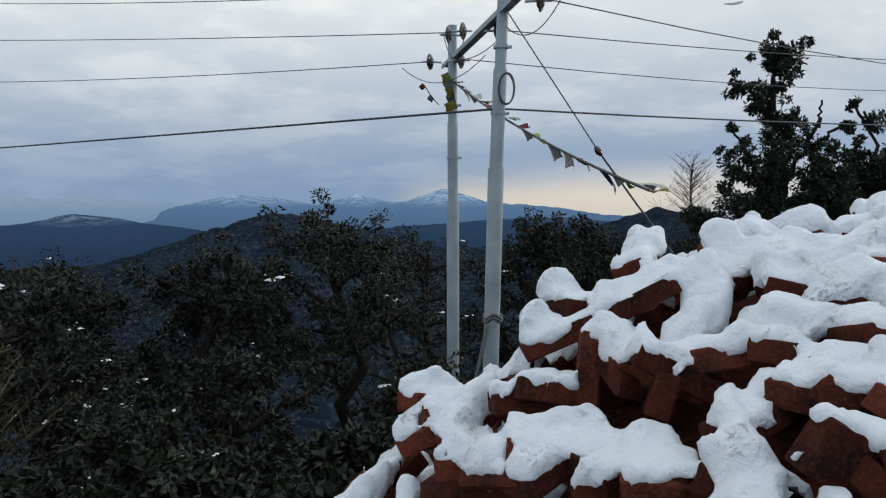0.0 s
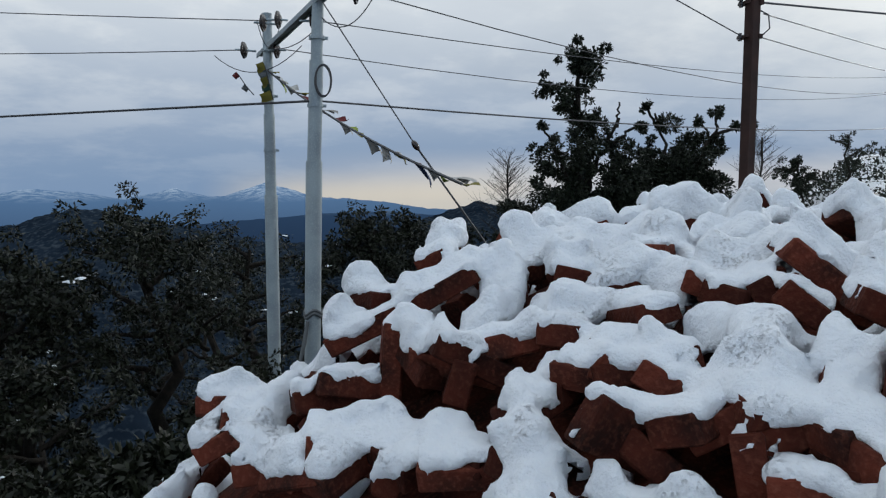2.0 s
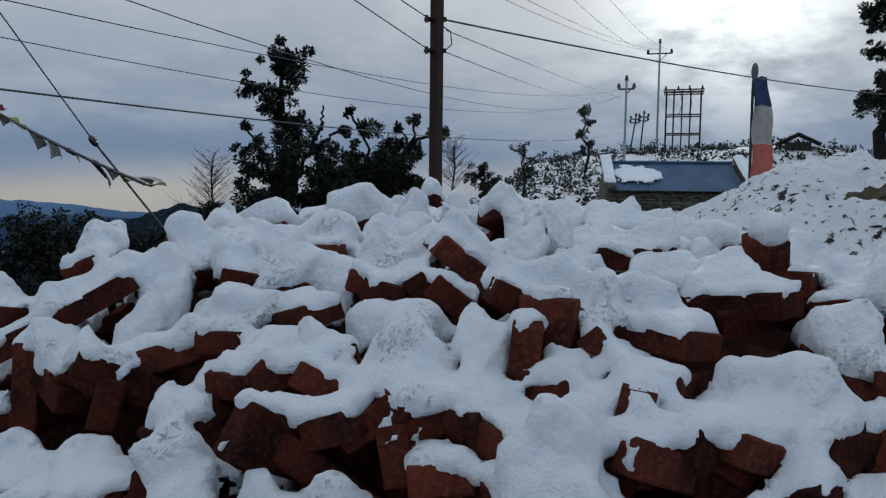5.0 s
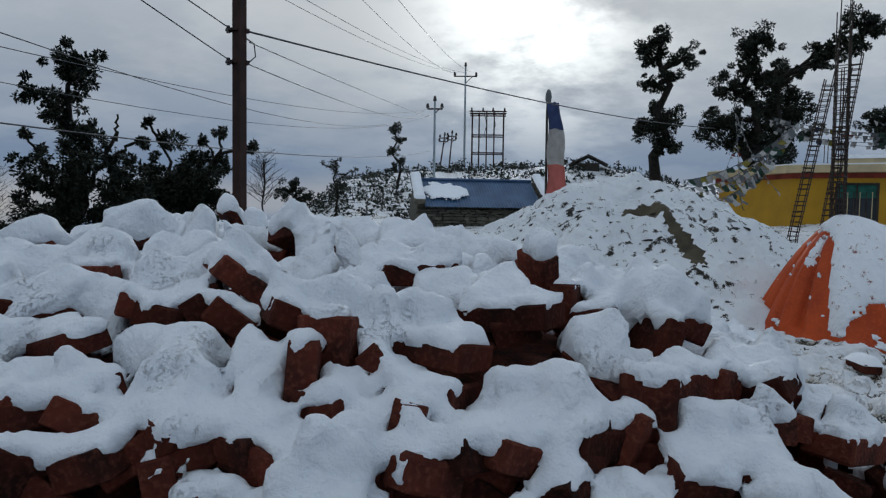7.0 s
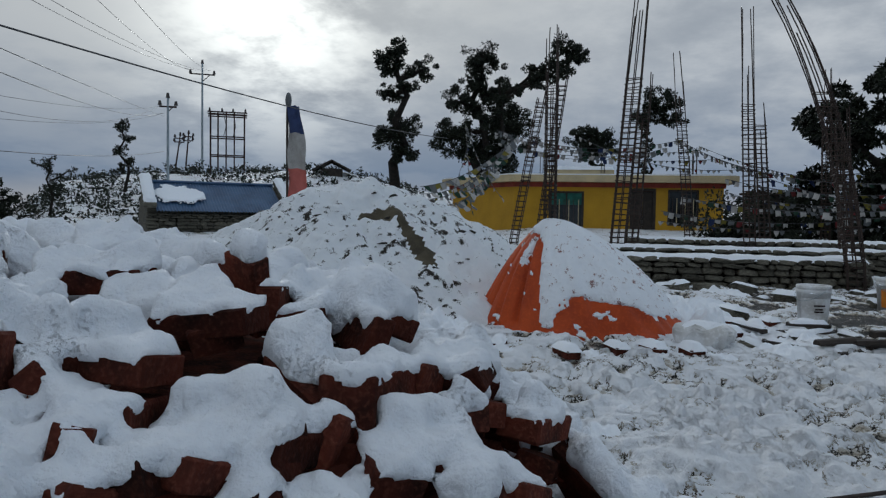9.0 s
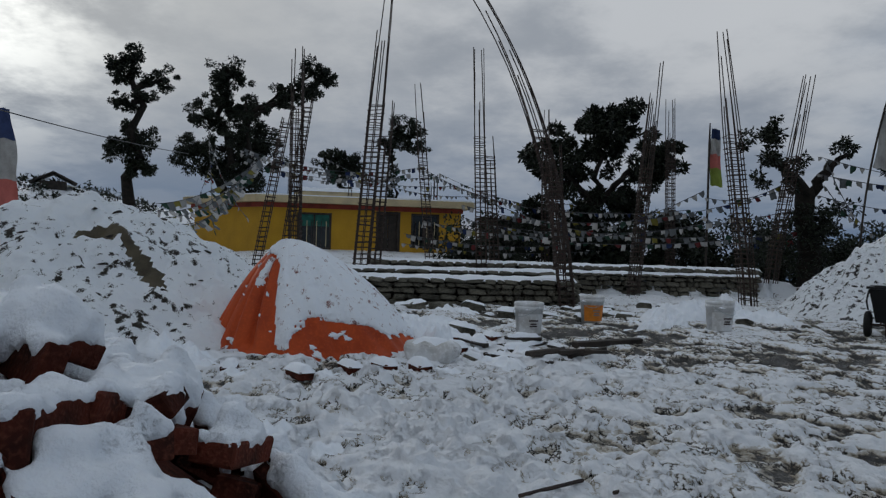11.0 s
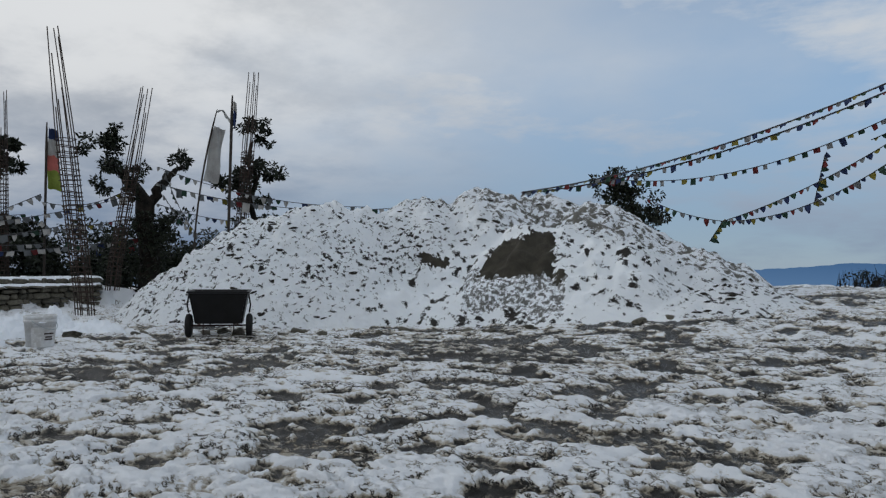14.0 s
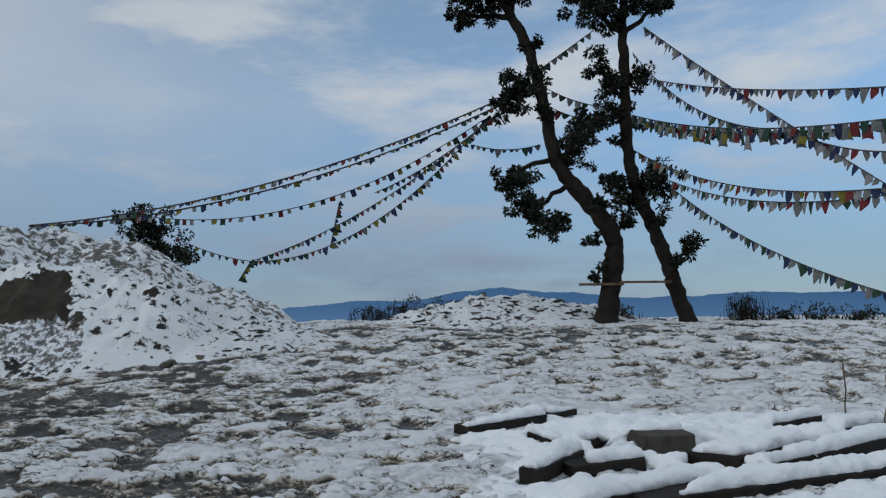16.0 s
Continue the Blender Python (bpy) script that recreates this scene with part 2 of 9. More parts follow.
M_YELLOW = material("yellow_paint", (0.47, 0.265, 0.014), (0.38, 0.21, 0.012), 0.75, 1.2, 30, 0.15, 0.004, light=(0.56, 0.34, 0.035))
M_RED = material("red_oxide_band", (0.28, 0.05, 0.03), None, 0.7, 3, 40, 0.1, 0.003)
M_CREAM = material("cream_plaster", (0.55, 0.45, 0.26), (0.42, 0.35, 0.22), 0.8, 2, 40, 0.2, 0.004)
M_WOOD = material("weathered_wood", (0.16, 0.115, 0.075), (0.07, 0.05, 0.035), 0.85, 6, 80, 0.5, 0.006)
M_DARKWOOD = material("dark_wet_timber", (0.045, 0.035, 0.028), (0.02, 0.017, 0.014), 0.7, 6, 80, 0.5, 0.006)
M_BARK = material("mossy_bark", (0.024, 0.019, 0.014), (0.009, 0.008, 0.007), 0.95, 7, 60, 0.9, 0.03)
M_STONE = material("grey_field_stone", (0.135, 0.125, 0.095), (0.05, 0.047, 0.038), 0.9, 7, 60, 0.6, 0.012, random_tint=0.35)
M_SAND = material("damp_sand", (0.095, 0.080, 0.052), (0.045, 0.038, 0.026), 0.95, 5, 150, 0.6, 0.01)
M_TARP = material("orange_tarpaulin", (0.44, 0.066, 0.011), (0.28, 0.038, 0.008), 0.6, 3, 40, 0.3, 0.006, spec=0.2)
M_TIN = material("blue_tin_roof", (0.060, 0.115, 0.21), (0.035, 0.070, 0.14), 0.4, 2, 40, 0.1, 0.003, metal=0.2)
M_BLACK = material("black_plastic", (0.012, 0.012, 0.013), (0.008, 0.008, 0.008), 0.5, 5, 60, 0.1, 0.003)
M_RUBBER = material("tyre_rubber", (0.015, 0.015, 0.015), (0.01, 0.01, 0.01), 0.8, 8, 60, 0.3, 0.004)
M_BUCKET = material("white_plastic_stained", (0.66, 0.67, 0.68), (0.46, 0.45, 0.43), 0.5, 6, 40, 0.1, 0.003)
M_ORANGE = material("orange_label", (0.65, 0.22, 0.02), (0.5, 0.16, 0.02), 0.5, 10, 40, 0)
M_GLASS = material("dark_window_glass", (0.02, 0.025, 0.025), (0.01, 0.012, 0.012), 0.12, 2, 20, 0, spec=0.6)
M_GREENCURTAIN = material("green_curtain", (0.03, 0.14, 0.11), None, 0.8, 8, 40, 0.2, 0.01)
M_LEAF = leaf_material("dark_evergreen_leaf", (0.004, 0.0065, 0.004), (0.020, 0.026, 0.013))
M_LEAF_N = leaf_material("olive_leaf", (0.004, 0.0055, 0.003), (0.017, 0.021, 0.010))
FLAG_COLOURS = {"blue": (0.02, 0.035, 0.10), "white": (0.26, 0.265, 0.27), "red": (0.15, 0.025, 0.026), "green": (0.025, 0.06, 0.04), "yellow": (0.19, 0.165, 0.03), "faded": (0.165, 0.175, 0.18)}
M_FLAG = {k: material("flag_cloth_" + k, tuple(c * 0.8 for c in v), tuple(c * 0.7 for c in v), 0.85, 8, 60, 0.2, 0.004) for k, v in FLAG_COLOURS.items()}
M_FLAG["lime"] = material("flag_cloth_lime", (0.22, 0.27, 0.05), (0.15, 0.19, 0.03), 0.85, 4, 60, 0.2, 0.004)
M_FLAG["bleached"] = material("flag_cloth_bleached", (0.40, 0.39, 0.37), (0.28, 0.27, 0.255), 0.85, 4, 60, 0.2, 0.004)


# ---- mesh helpers ----
def mesh_from(name, verts, faces, mat, smooth=False):
    me = bpy.data.meshes.new(name)
    me.from_pydata([tuple(map(float, v)) for v in verts], [], [tuple(map(int, f)) for f in faces])
    if mat:
        me.materials.append(mat)
    if smooth:
        me.polygons.foreach_set("use_smooth", [True] * len(me.polygons))
    me.update()
    return me


def mesh_np(name, verts, faces, mat, smooth=False, extra=(), index=None):
    """verts (n,3), faces (m,3 or 4) as arrays: quick for large meshes."""
    me = bpy.data.meshes.new(name)
    verts, faces = np.asarray(verts, dtype=np.float32), np.asarray(faces, dtype=np.int32)
    k = faces.shape[1]
    me.vertices.add(len(verts))
    me.vertices.foreach_set("co", verts.ravel())
    me.loops.add(faces.size)
    me.loops.foreach_set("vertex_index", faces.ravel())
    me.polygons.add(len(faces))
    me.polygons.foreach_set("loop_start", np.arange(0, faces.size, k, dtype=np.int32))
    if smooth:
        me.polygons.foreach_set("use_smooth", np.ones(len(faces), dtype=bool))
    for m in (mat, *extra):
        me.materials.append(m)
    if index is not None:
        me.polygons.foreach_set("material_index", np.asarray(index, dtype=np.int32))
    me.update(calc_edges=True)
    return me


def part(name, bm, mat=None, parent=None, label="", smooth=False):
    """Links a bmesh, or a ready mesh, as one mesh object under a thing or a part."""
    if isinstance(bm, bmesh.types.BMesh):
        me = bpy.data.meshes.new(name)
        bm.to_mesh(me)
        bm.free()
        me.materials.append(mat)
        if smooth:
            me.polygons.foreach_set("use_smooth", [True] * len(me.polygons))
    else:
        me = bm
    ob = new(name, me)
    if parent is not None:
        ob.parent = parent
    if label:
        ob["label"] = label
    return ob


def thing(name, place, label, category, group="", rz=0.0, rx=0.0, ry=0.0, kind=""):
    ob = new(name)
    ob.matrix_world = pose(*place, rx, ry, rz)
    return tagged(ob, label, category, group, kind)


def box(bm, sx, sy, sz, m=Matrix(), bevel=0.0):
    r = bmesh.ops.create_cube(bm, size=1.0, matrix=m @ Matrix.Diagonal((sx, sy, sz, 1)))
    if bevel:
        edges = list({e for v in r["verts"] for e in v.link_edges})
        bmesh.ops.bevel(bm, geom=edges, offset=bevel, segments=1, affect="EDGES")
    return bm


def boxes(*items, bevel=0.0):
    bm = bmesh.new()
    for (x, y, z), (sx, sy, sz) in items:
        box(bm, sx, sy, sz, Matrix.Translation((x, y, z)), bevel)
    return bm


def tube_arrays(points, radii, sides=6, caps=True):
    pts = [Vector(p) for p in points]
    n = len(pts)
    if isinstance(radii, (int, float)):
        radii = [radii] * n
    verts, faces = [], []
    ref = Vector((0.13, 0.31, 0.94))
    for i, p in enumerate(pts):
        d = (pts[min(i + 1, n - 1)] - pts[max(i - 1, 0)]).normalized()
        a = d.cross(ref)
        if a.length < 0.05:
            a = d.cross(Vector((1, 0, 0)))
        a.normalize()
        b = d.cross(a)
        for k in range(sides):
            w = 2 * math.pi * k / sides
            verts.append(p + radii[i] * (math.cos(w) * a + math.sin(w) * b))
    for i in range(n - 1):
        for k in range(sides):
            k2 = (k + 1) % sides
            faces.append((i * sides + k, i * sides + k2, (i + 1) * sides + k2, (i + 1) * sides + k))
    if caps:
        o = len(verts)
        verts += verts[:sides] + verts[(n - 1) * sides:n * sides]
        faces.append(tuple(o + k for k in range(sides - 1, -1, -1)))
        faces.append(tuple(o + sides + k for k in range(sides)))
    return verts, faces


def tube(name, points, radii, mat, sides=6, smooth=True):
    v, f = tube_arrays(points, radii, sides)
    return mesh_from(name, v, f, mat, smooth)


def tubes(name, runs, mat, sides=6, smooth=True):
    verts, faces = [], []
    for points, radii in runs:
        v, f = tube_arrays(points, radii, sides)
        o = len(verts)
        verts += v
        faces += [tuple(i + o for i in q) for q in f]
    return mesh_from(name, verts, faces, mat, smooth)


def sag(a, b, drop, n=16):
    a, b = Vector(a), Vector(b)
    return [a.lerp(b, i / n) - Vector((0, 0, drop * 4 * (i / n) * (1 - i / n))) for i in range(n + 1)]


def rot_to(direction):
    return Vector(direction).to_track_quat("Z", "Y").to_matrix().to_4x4()


def sstep(v, lo, hi):
    w = np.clip((v - lo) / (hi - lo), 0, 1)
    return w * w * (3 - 2 * w)


def lattice_noise(x, y, scale, seed=0, octaves=3, gain=0.5):
    """Smooth value noise on arrays, -1 to 1."""
    out, amp, tot = 0.0, 1.0, 0.0
    for o in range(octaves):
        rng = np.random.RandomState(seed * 17 + o * 101 + 5)
        table = rng.uniform(-1, 1, (256, 256))
        u, v = np.asarray(x) / scale * 2 ** o + 71.3, np.asarray(y) / scale * 2 ** o + 33.7
        iu, iv = np.floor(u).astype(int), np.floor(v).astype(int)
        fu, fv = u - iu, v - iv
        fu, fv = fu * fu * (3 - 2 * fu), fv * fv * (3 - 2 * fv)
        a, b = table[iu % 256, iv % 256], table[(iu + 1) % 256, iv % 256]
        c, d = table[iu % 256, (iv + 1) % 256], table[(iu + 1) % 256, (iv + 1) % 256]
        out = out + amp * ((a * (1 - fu) + b * fu) * (1 - fv) + (c * (1 - fu) + d * fu) * fv)
        tot += amp
        amp *= gain
    return out / tot

# ---- ground ----
def gauss(x, y, cx, cy, sx, sy, turn=0.0):
    c, s = math.cos(radians(turn)), math.sin(radians(turn))
    u, v = (x - cx) * c + (y - cy) * s, -(x - cx) * s + (y - cy) * c
    return np.exp(-(u / sx) ** 2 - (v / sy) ** 2)


def land(x, y):
    """Height of the bare land, without small relief. Works on arrays."""
    x, y = np.asarray(x, float), np.asarray(y, float)
    r = np.hypot(x, y)
    z = np.zeros_like(r)
    # stepped plot behind the dry-stone walls
    z = z + 0.42 * sstep(x + 0.14 * y - 2.85 * sstep(-y, 2.35, 2.75), 13.08, 13.25) * sstep(y, -9.5, -7.5) * sstep(y, 9, 5)
    # snowy hill with the power line, and the rise behind the yellow house
    z = z + 4.3 * gauss(x, y, 52, 38, 22, 17) * sstep(r, 20, 42) + 2.4 * gauss(x, y, 46, 8, 13, 14) + 0.5 * gauss(x, y, 22, 15, 8, 6)
    # the yard climbs a little to the south edge
    z = z + 0.62 * sstep(-y, 7.0, 15.0) * sstep(x, 9, 5)
    # falls away north, east and south
    n = (y - 2.3) - 1.0 * np.maximum(x - 0.4, -1.5)
    z = z - 0.40 * np.maximum(n, 0) * sstep(n, 0, 2.5)
    s = -y - 17.5 - 0.12 * np.abs(x)
    z = z - 0.35 * np.maximum(s, 0) * sstep(s, 0, 4)
    e = (x - 30) * 0.75 - y * 0.66 - 6
    z = z - 0.25 * np.maximum(e, 0) * sstep(e, 0, 6)
    e2 = r - 85
    z = z - 0.3 * np.maximum(e2, 0) * sstep(e2, 0, 20)
    deep = -150 - 40 * sstep(r, 600, 2500)
    z = np.maximum(z, deep)
    # knoll under the shelter
    z = z + 1.3 * gauss(x, y, 47.5, 25.5, 6, 5, 30)
    return z


def yard_relief(x, y):
    """Trodden slush: crusts and crumbs with steep ragged edges over low mud. Height, and how far it stands proud (0..1)."""
    r = np.hypot(x - 1, y + 2)
    w = sstep(r, 34, 16)
    a = x * 0.87 + y * 0.49
    b = -x * 0.49 + y * 0.87
    lump = lattice_noise(x, y, 1.6, 9, 3)
    crust = lattice_noise(a, b * 1.2, 0.27, 5, 4, 0.58)
    crumb = lattice_noise(a, b, 0.055, 12, 2, 0.62)
    proud = 0.72 * sstep(crust, -0.16, 0.04) + 0.28 * sstep(crumb + 0.8 * crust, -0.12, 0.22)
    z = w * (0.03 * lump + 0.036 * proud + 0.010 * np.maximum(crumb, -0.3) + 0.022 * crust + 0.022 * lattice_noise(a, b * 1.7, 0.5, 15, 2))
    # clods of kicked-up snow between the pile and the covered stack
    clod = sstep(lattice_noise(a + 5, b * 1.3, 0.21, 17, 3, 0.6), 0.02, 0.42) * (gauss(x, y, 4.6, 0.1, 2.3, 1.5) + 0.5 * gauss(x, y, 7.0, -1.2, 2.0, 1.2))
    return z + 0.055 * clod, np.clip(proud * (1 - 0.5 * gauss(x, y, 5.2, 0.0, 2.6, 1.6)) + 0.9 * clod, 0, 1.2)


# loose heaps that lie on the yard: centre, radii, turn, height, sharpness
HEAP_SAND = [(8.6, 3.9, 1.75, 1.9, 0, 1.42), (9.6, 2.6, 1.6, 1.5, 20, 0.62), (7.6, 5.0, 1.3, 1.3, 0, 0.5)]
HEAP_GRAVEL = [(11.96, -9.58, 2.0, 2.0, 0, 2.02), (12.3, -8.51, 1.64, 1.64, 0, 1.79), (12.57, -8.27, 1.58, 1.58, 50, 0.35), (11.48, -10.37, 1.0, 1.0, 0, 2.02), (10.95, -11.49, 2.0, 2.0, 0, 2.3), (9.9, -12.23, 1.75, 1.75, 0, 2.42), (9.06, -13.24, 1.55, 1.55, 0, 2.38), (8.13, -13.46, 1.67, 1.67, 0, 2.11), (7.24, -13.6, 1.61, 1.61, 0, 1.3), (5.9, -13.39, 1.0, 1.0, 0, 0.82), (8.2, -11.7, 1.4, 1.4, 0, 1.6), (9.0, -10.8, 1.3, 1.2, 0, 0.9), (7.0, -12.0, 1.5, 1.4, 30, 1.25), (5.6, -12.4, 1.2, 1.2, 30, 0.55), (6.8, -11.4, 1.3, 1.1, 30, 0.75), (5.3, -12.1, 1.2, 1.0, 30, 0.5)]
HEAP_SOUTH = [(0.7, -15.7, 1.9, 1.2, 0, 0.60), (-1.0, -15.9, 1.3, 1.0, 0, 0.18)]


def cone(x, y, heap, power=1.45):
    z = 0.0
    for cx, cy, sx, sy, turn, h in heap:
        c, s = math.cos(radians(turn)), math.sin(radians(turn))
        u, v = ((x - cx) * c + (y - cy) * s) / sx, (-(x - cx) * s + (y - cy) * c) / sy
        q = np.sqrt(u * u + v * v + 0.03)
        z = np.maximum(z, h * np.clip(1 - (q * 0.62) ** power, 0, None)) + 0.06 * h * np.exp(-q * q)
    return z


# rings and spokes stand close where the yard is walked, and widen towards the horizon
ring = np.concatenate([[0.002], np.geomspace(0.08, 2.2, 40)[:-1], np.geomspace(2.2, 15, 390)[:-1], np.geomspace(15, 60, 64)[:-1], np.geomspace(60, 4600, 70)])
ang_ = np.radians(np.concatenate([np.arange(-100, 55, 1.0), np.arange(55, 212, 0.24), np.arange(212, 260, 1.0)]))
AZ, RAD = len(ang_), len(ring)
gx = 0.5 + np.outer(ring, np.sin(ang_))
gy = -1.0 + np.outer(ring, np.cos(ang_))
relief_, proud_ = yard_relief(gx, gy)
gz_ = land(gx, gy) + relief_
far_noise = sstep(np.hypot(gx, gy), 20, 60)
gz_ = gz_ + far_noise * (0.35 * lattice_noise(gx, gy, 3.2, 21, 3) + 0.25 * lattice_noise(gx, gy, 11, 22, 2))
gv = np.stack([gx, gy, gz_], -1).reshape(-1, 3)
i0, k0 = np.meshgrid(np.arange(RAD - 1), np.arange(AZ), indexing="ij")
k1 = (k0 + 1) % AZ
gf = np.stack([i0 * AZ + k0, (i0 + 1) * AZ + k0, (i0 + 1) * AZ + k1, i0 * AZ + k1], -1).reshape(-1, 4)
gf = gf[:, ::-1]


def ground_material():
    m = bpy.data.materials.new("slushy_ground")
    m.use_nodes = True
    t = m.node_tree
    b = t.nodes["Principled BSDF"]
    co = t.nodes.new("ShaderNodeTexCoord").outputs["Object"]

    def nz(s, detail, rough=0.55, stretch=(1, 1, 1), turn=0.0):
        mp = t.nodes.new("ShaderNodeMapping")
        mp.inputs["Scale"].default_value = stretch
        mp.inputs["Rotation"].default_value = (0, 0, turn)
        t.links.new(co, mp.inputs[0])
        n = t.nodes.new("ShaderNodeTexNoise")
        n.inputs["Scale"].default_value, n.inputs["Detail"].default_value, n.inputs["Roughness"].default_value = s, detail, rough
        t.links.new(mp.outputs[0], n.inputs["Vector"])
        return n.outputs[0]

    def mth(op, a, c, clamp=False):
        n = t.nodes.new("ShaderNodeMath")
        n.operation, n.use_clamp = op, clamp
        for i, v in enumerate((a, c)):
            if isinstance(v, (int, float)):
                n.inputs[i].default_value = v
            else:
                t.links.new(v, n.inputs[i])
        return n.outputs[0]

    def stp(v, lo, hi):
        n = t.nodes.new("ShaderNodeMapRange")
        n.interpolation_type = "SMOOTHSTEP"
        t.links.new(v, n.inputs[0])
        n.inputs[1].default_value, n.inputs[2].default_value = lo, hi
        return n.outputs[0]

    def mix(f, a, c):
        n = t.nodes.new("ShaderNodeMixRGB")
        for i, v in enumerate((f, a, c)):
            if isinstance(v, (int, float)):
                n.inputs[i].default_value = v
            elif isinstance(v, tuple):
                n.inputs[i].default_value = (*v, 1)
            else:
                t.links.new(v, n.inputs[i])
        return n.outputs[0]

    cover = t.nodes.new("ShaderNodeAttribute")
    cover.attribute_name = "snow_cover"
    forest = t.nodes.new("ShaderNodeAttribute")
    forest.attribute_name = "forest"
    # thin dark lines paint in the shadows along the edges of slush plates
    crack_shade = nz(5.5, 6, 0.66, (1, 1.5, 1), radians(-29))
    line = mth("MULTIPLY", stp(mth("ABSOLUTE", mth("SUBTRACT", crack_shade, 0.5), 0), 0.030, 0.006), stp(nz(2.2, 3), 0.36, 0.54))
    proud = t.nodes.new("ShaderNodeAttribute")
    proud.attribute_name = "proud"
    grit = nz(40, 6, 0.75)
    crumbs = nz(6.5, 7, 0.62, (1, 1.2, 1), radians(-29))
    patch = nz(0.45, 4)
    v = mth("ADD", mth("MULTIPLY", proud.outputs["Fac"], 0.27), mth("ADD", mth("MULTIPLY", crumbs, 0.62), mth("MULTIPLY", grit, 0.20)))
    v = mth("ADD", v, mth("MULTIPLY", mth("SUBTRACT", patch, 0.5), 0.48))
    v = mth("ADD", v, mth("SUBTRACT", cover.outputs["Fac"], 0.5))
    v = mth("SUBTRACT", v, mth("MULTIPLY", line, 0.20))
    v = mth("ADD", mth("MULTIPLY", mth("SUBTRACT", v, 0.480), 2.6), 0.475)
    mud = mix(stp(nz(0.9, 4), 0.42, 0.6), (0.135, 0.120, 0.095), (0.185, 0.150, 0.098))
    # darkest tone: wet mud, with the small shadows of hollows painted in
    mud = mix(stp(v, 0.33, 0.28), mud, (0.028, 0.026, 0.023))
    slush = mix(stp(v, 0.385, 0.43), mud, (0.36, 0.318, 0.245))
    slush = mix(stp(v, 0.46, 0.52), slush, (0.555, 0.53, 0.48))
    col = mix(stp(v, 0.57, 0.66), slush, (0.84, 0.86, 0.89))
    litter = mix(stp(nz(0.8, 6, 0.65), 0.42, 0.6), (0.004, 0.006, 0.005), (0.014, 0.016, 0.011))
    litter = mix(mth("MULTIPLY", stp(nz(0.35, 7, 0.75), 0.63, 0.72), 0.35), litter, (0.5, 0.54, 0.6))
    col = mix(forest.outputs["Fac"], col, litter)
    t.links.new(col, b.inputs["Base Color"])
    rg = t.nodes.new("ShaderNodeMapRange")
    t.links.new(stp(v, 0.34, 0.5), rg.inputs[0])
    rg.inputs[3].default_value, rg.inputs[4].default_value = 0.24, 0.58
    t.links.new(mth("MAXIMUM", rg.outputs[0], forest.outputs["Fac"]), b.inputs["Roughness"])
    t.links.new(mth("MULTIPLY", mth("SUBTRACT", 1.0, forest.outputs["Fac"]), 0.5), b.inputs["Specular IOR Level"])
    bp = t.nodes.new("ShaderNodeBump")
    bp.inputs["Strength"].default_value, bp.inputs["Distance"].default_value = 1.0, 0.034
    t.links.new(v, bp.inputs["Height"])
    t.links.new(bp.outputs[0], b.inputs["Normal"])
    return m


M_GROUND = ground_material()
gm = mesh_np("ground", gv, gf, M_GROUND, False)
X, Y = gv[:, 0], gv[:, 1]
rr = np.hypot(X, Y)
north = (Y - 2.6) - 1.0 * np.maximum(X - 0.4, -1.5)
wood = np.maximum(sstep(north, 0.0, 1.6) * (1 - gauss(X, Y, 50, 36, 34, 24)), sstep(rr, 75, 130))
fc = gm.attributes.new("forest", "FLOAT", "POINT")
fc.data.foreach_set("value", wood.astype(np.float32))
# trodden to mud in the middle and the south, whiter by the walls and heaps
cov = 0.50 + 0.07 * gauss(X, Y, 5.0, -0.2, 1.8, 1.3) + 0.10 * gauss(X, Y, 3.6, -0.1, 3.4, 2.2) - 0.125 * gauss(X, Y, 5.5, -6.3, 4.5, 3.4) - 0.03 * gauss(X, Y, 4.0, -9.0, 6.0, 4.0) - 0.085 * gauss(X, Y, 1.5, -13.2, 5.5, 2.0) - 0.03 * gauss(X, Y, 5.2, -8.6, 2.4, 1.8) + 0.02 * gauss(X, Y, 2.4, -6.5, 1.6, 2.4) - 0.12 * gauss(X, Y, 9.3, -2.2, 2.2, 1.6) - 0.16 * gauss(X, Y, 8.9, -8.2, 1.5, 0.5, -20) + 0.12 * sstep(X, 12.6, 14) + 0.02 * sstep(rr, 15, 30) + 0.15 * gauss(X, Y, -1, -6.3, 3.2, 2.6) + 0.035 * gauss(X, Y, -2, -9.5, 4.5, 3.0)
pr_ = gm.attributes.new("proud", "FLOAT", "POINT")
pr_.data.foreach_set("value", proud_.ravel().astype(np.float32))
cv = gm.attributes.new("snow_cover", "FLOAT", "POINT")
cv.data.foreach_set("value", cov.astype(np.float32))
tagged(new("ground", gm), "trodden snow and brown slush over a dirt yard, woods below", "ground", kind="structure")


def ground_at(x, y):
    return float(land(x, y))


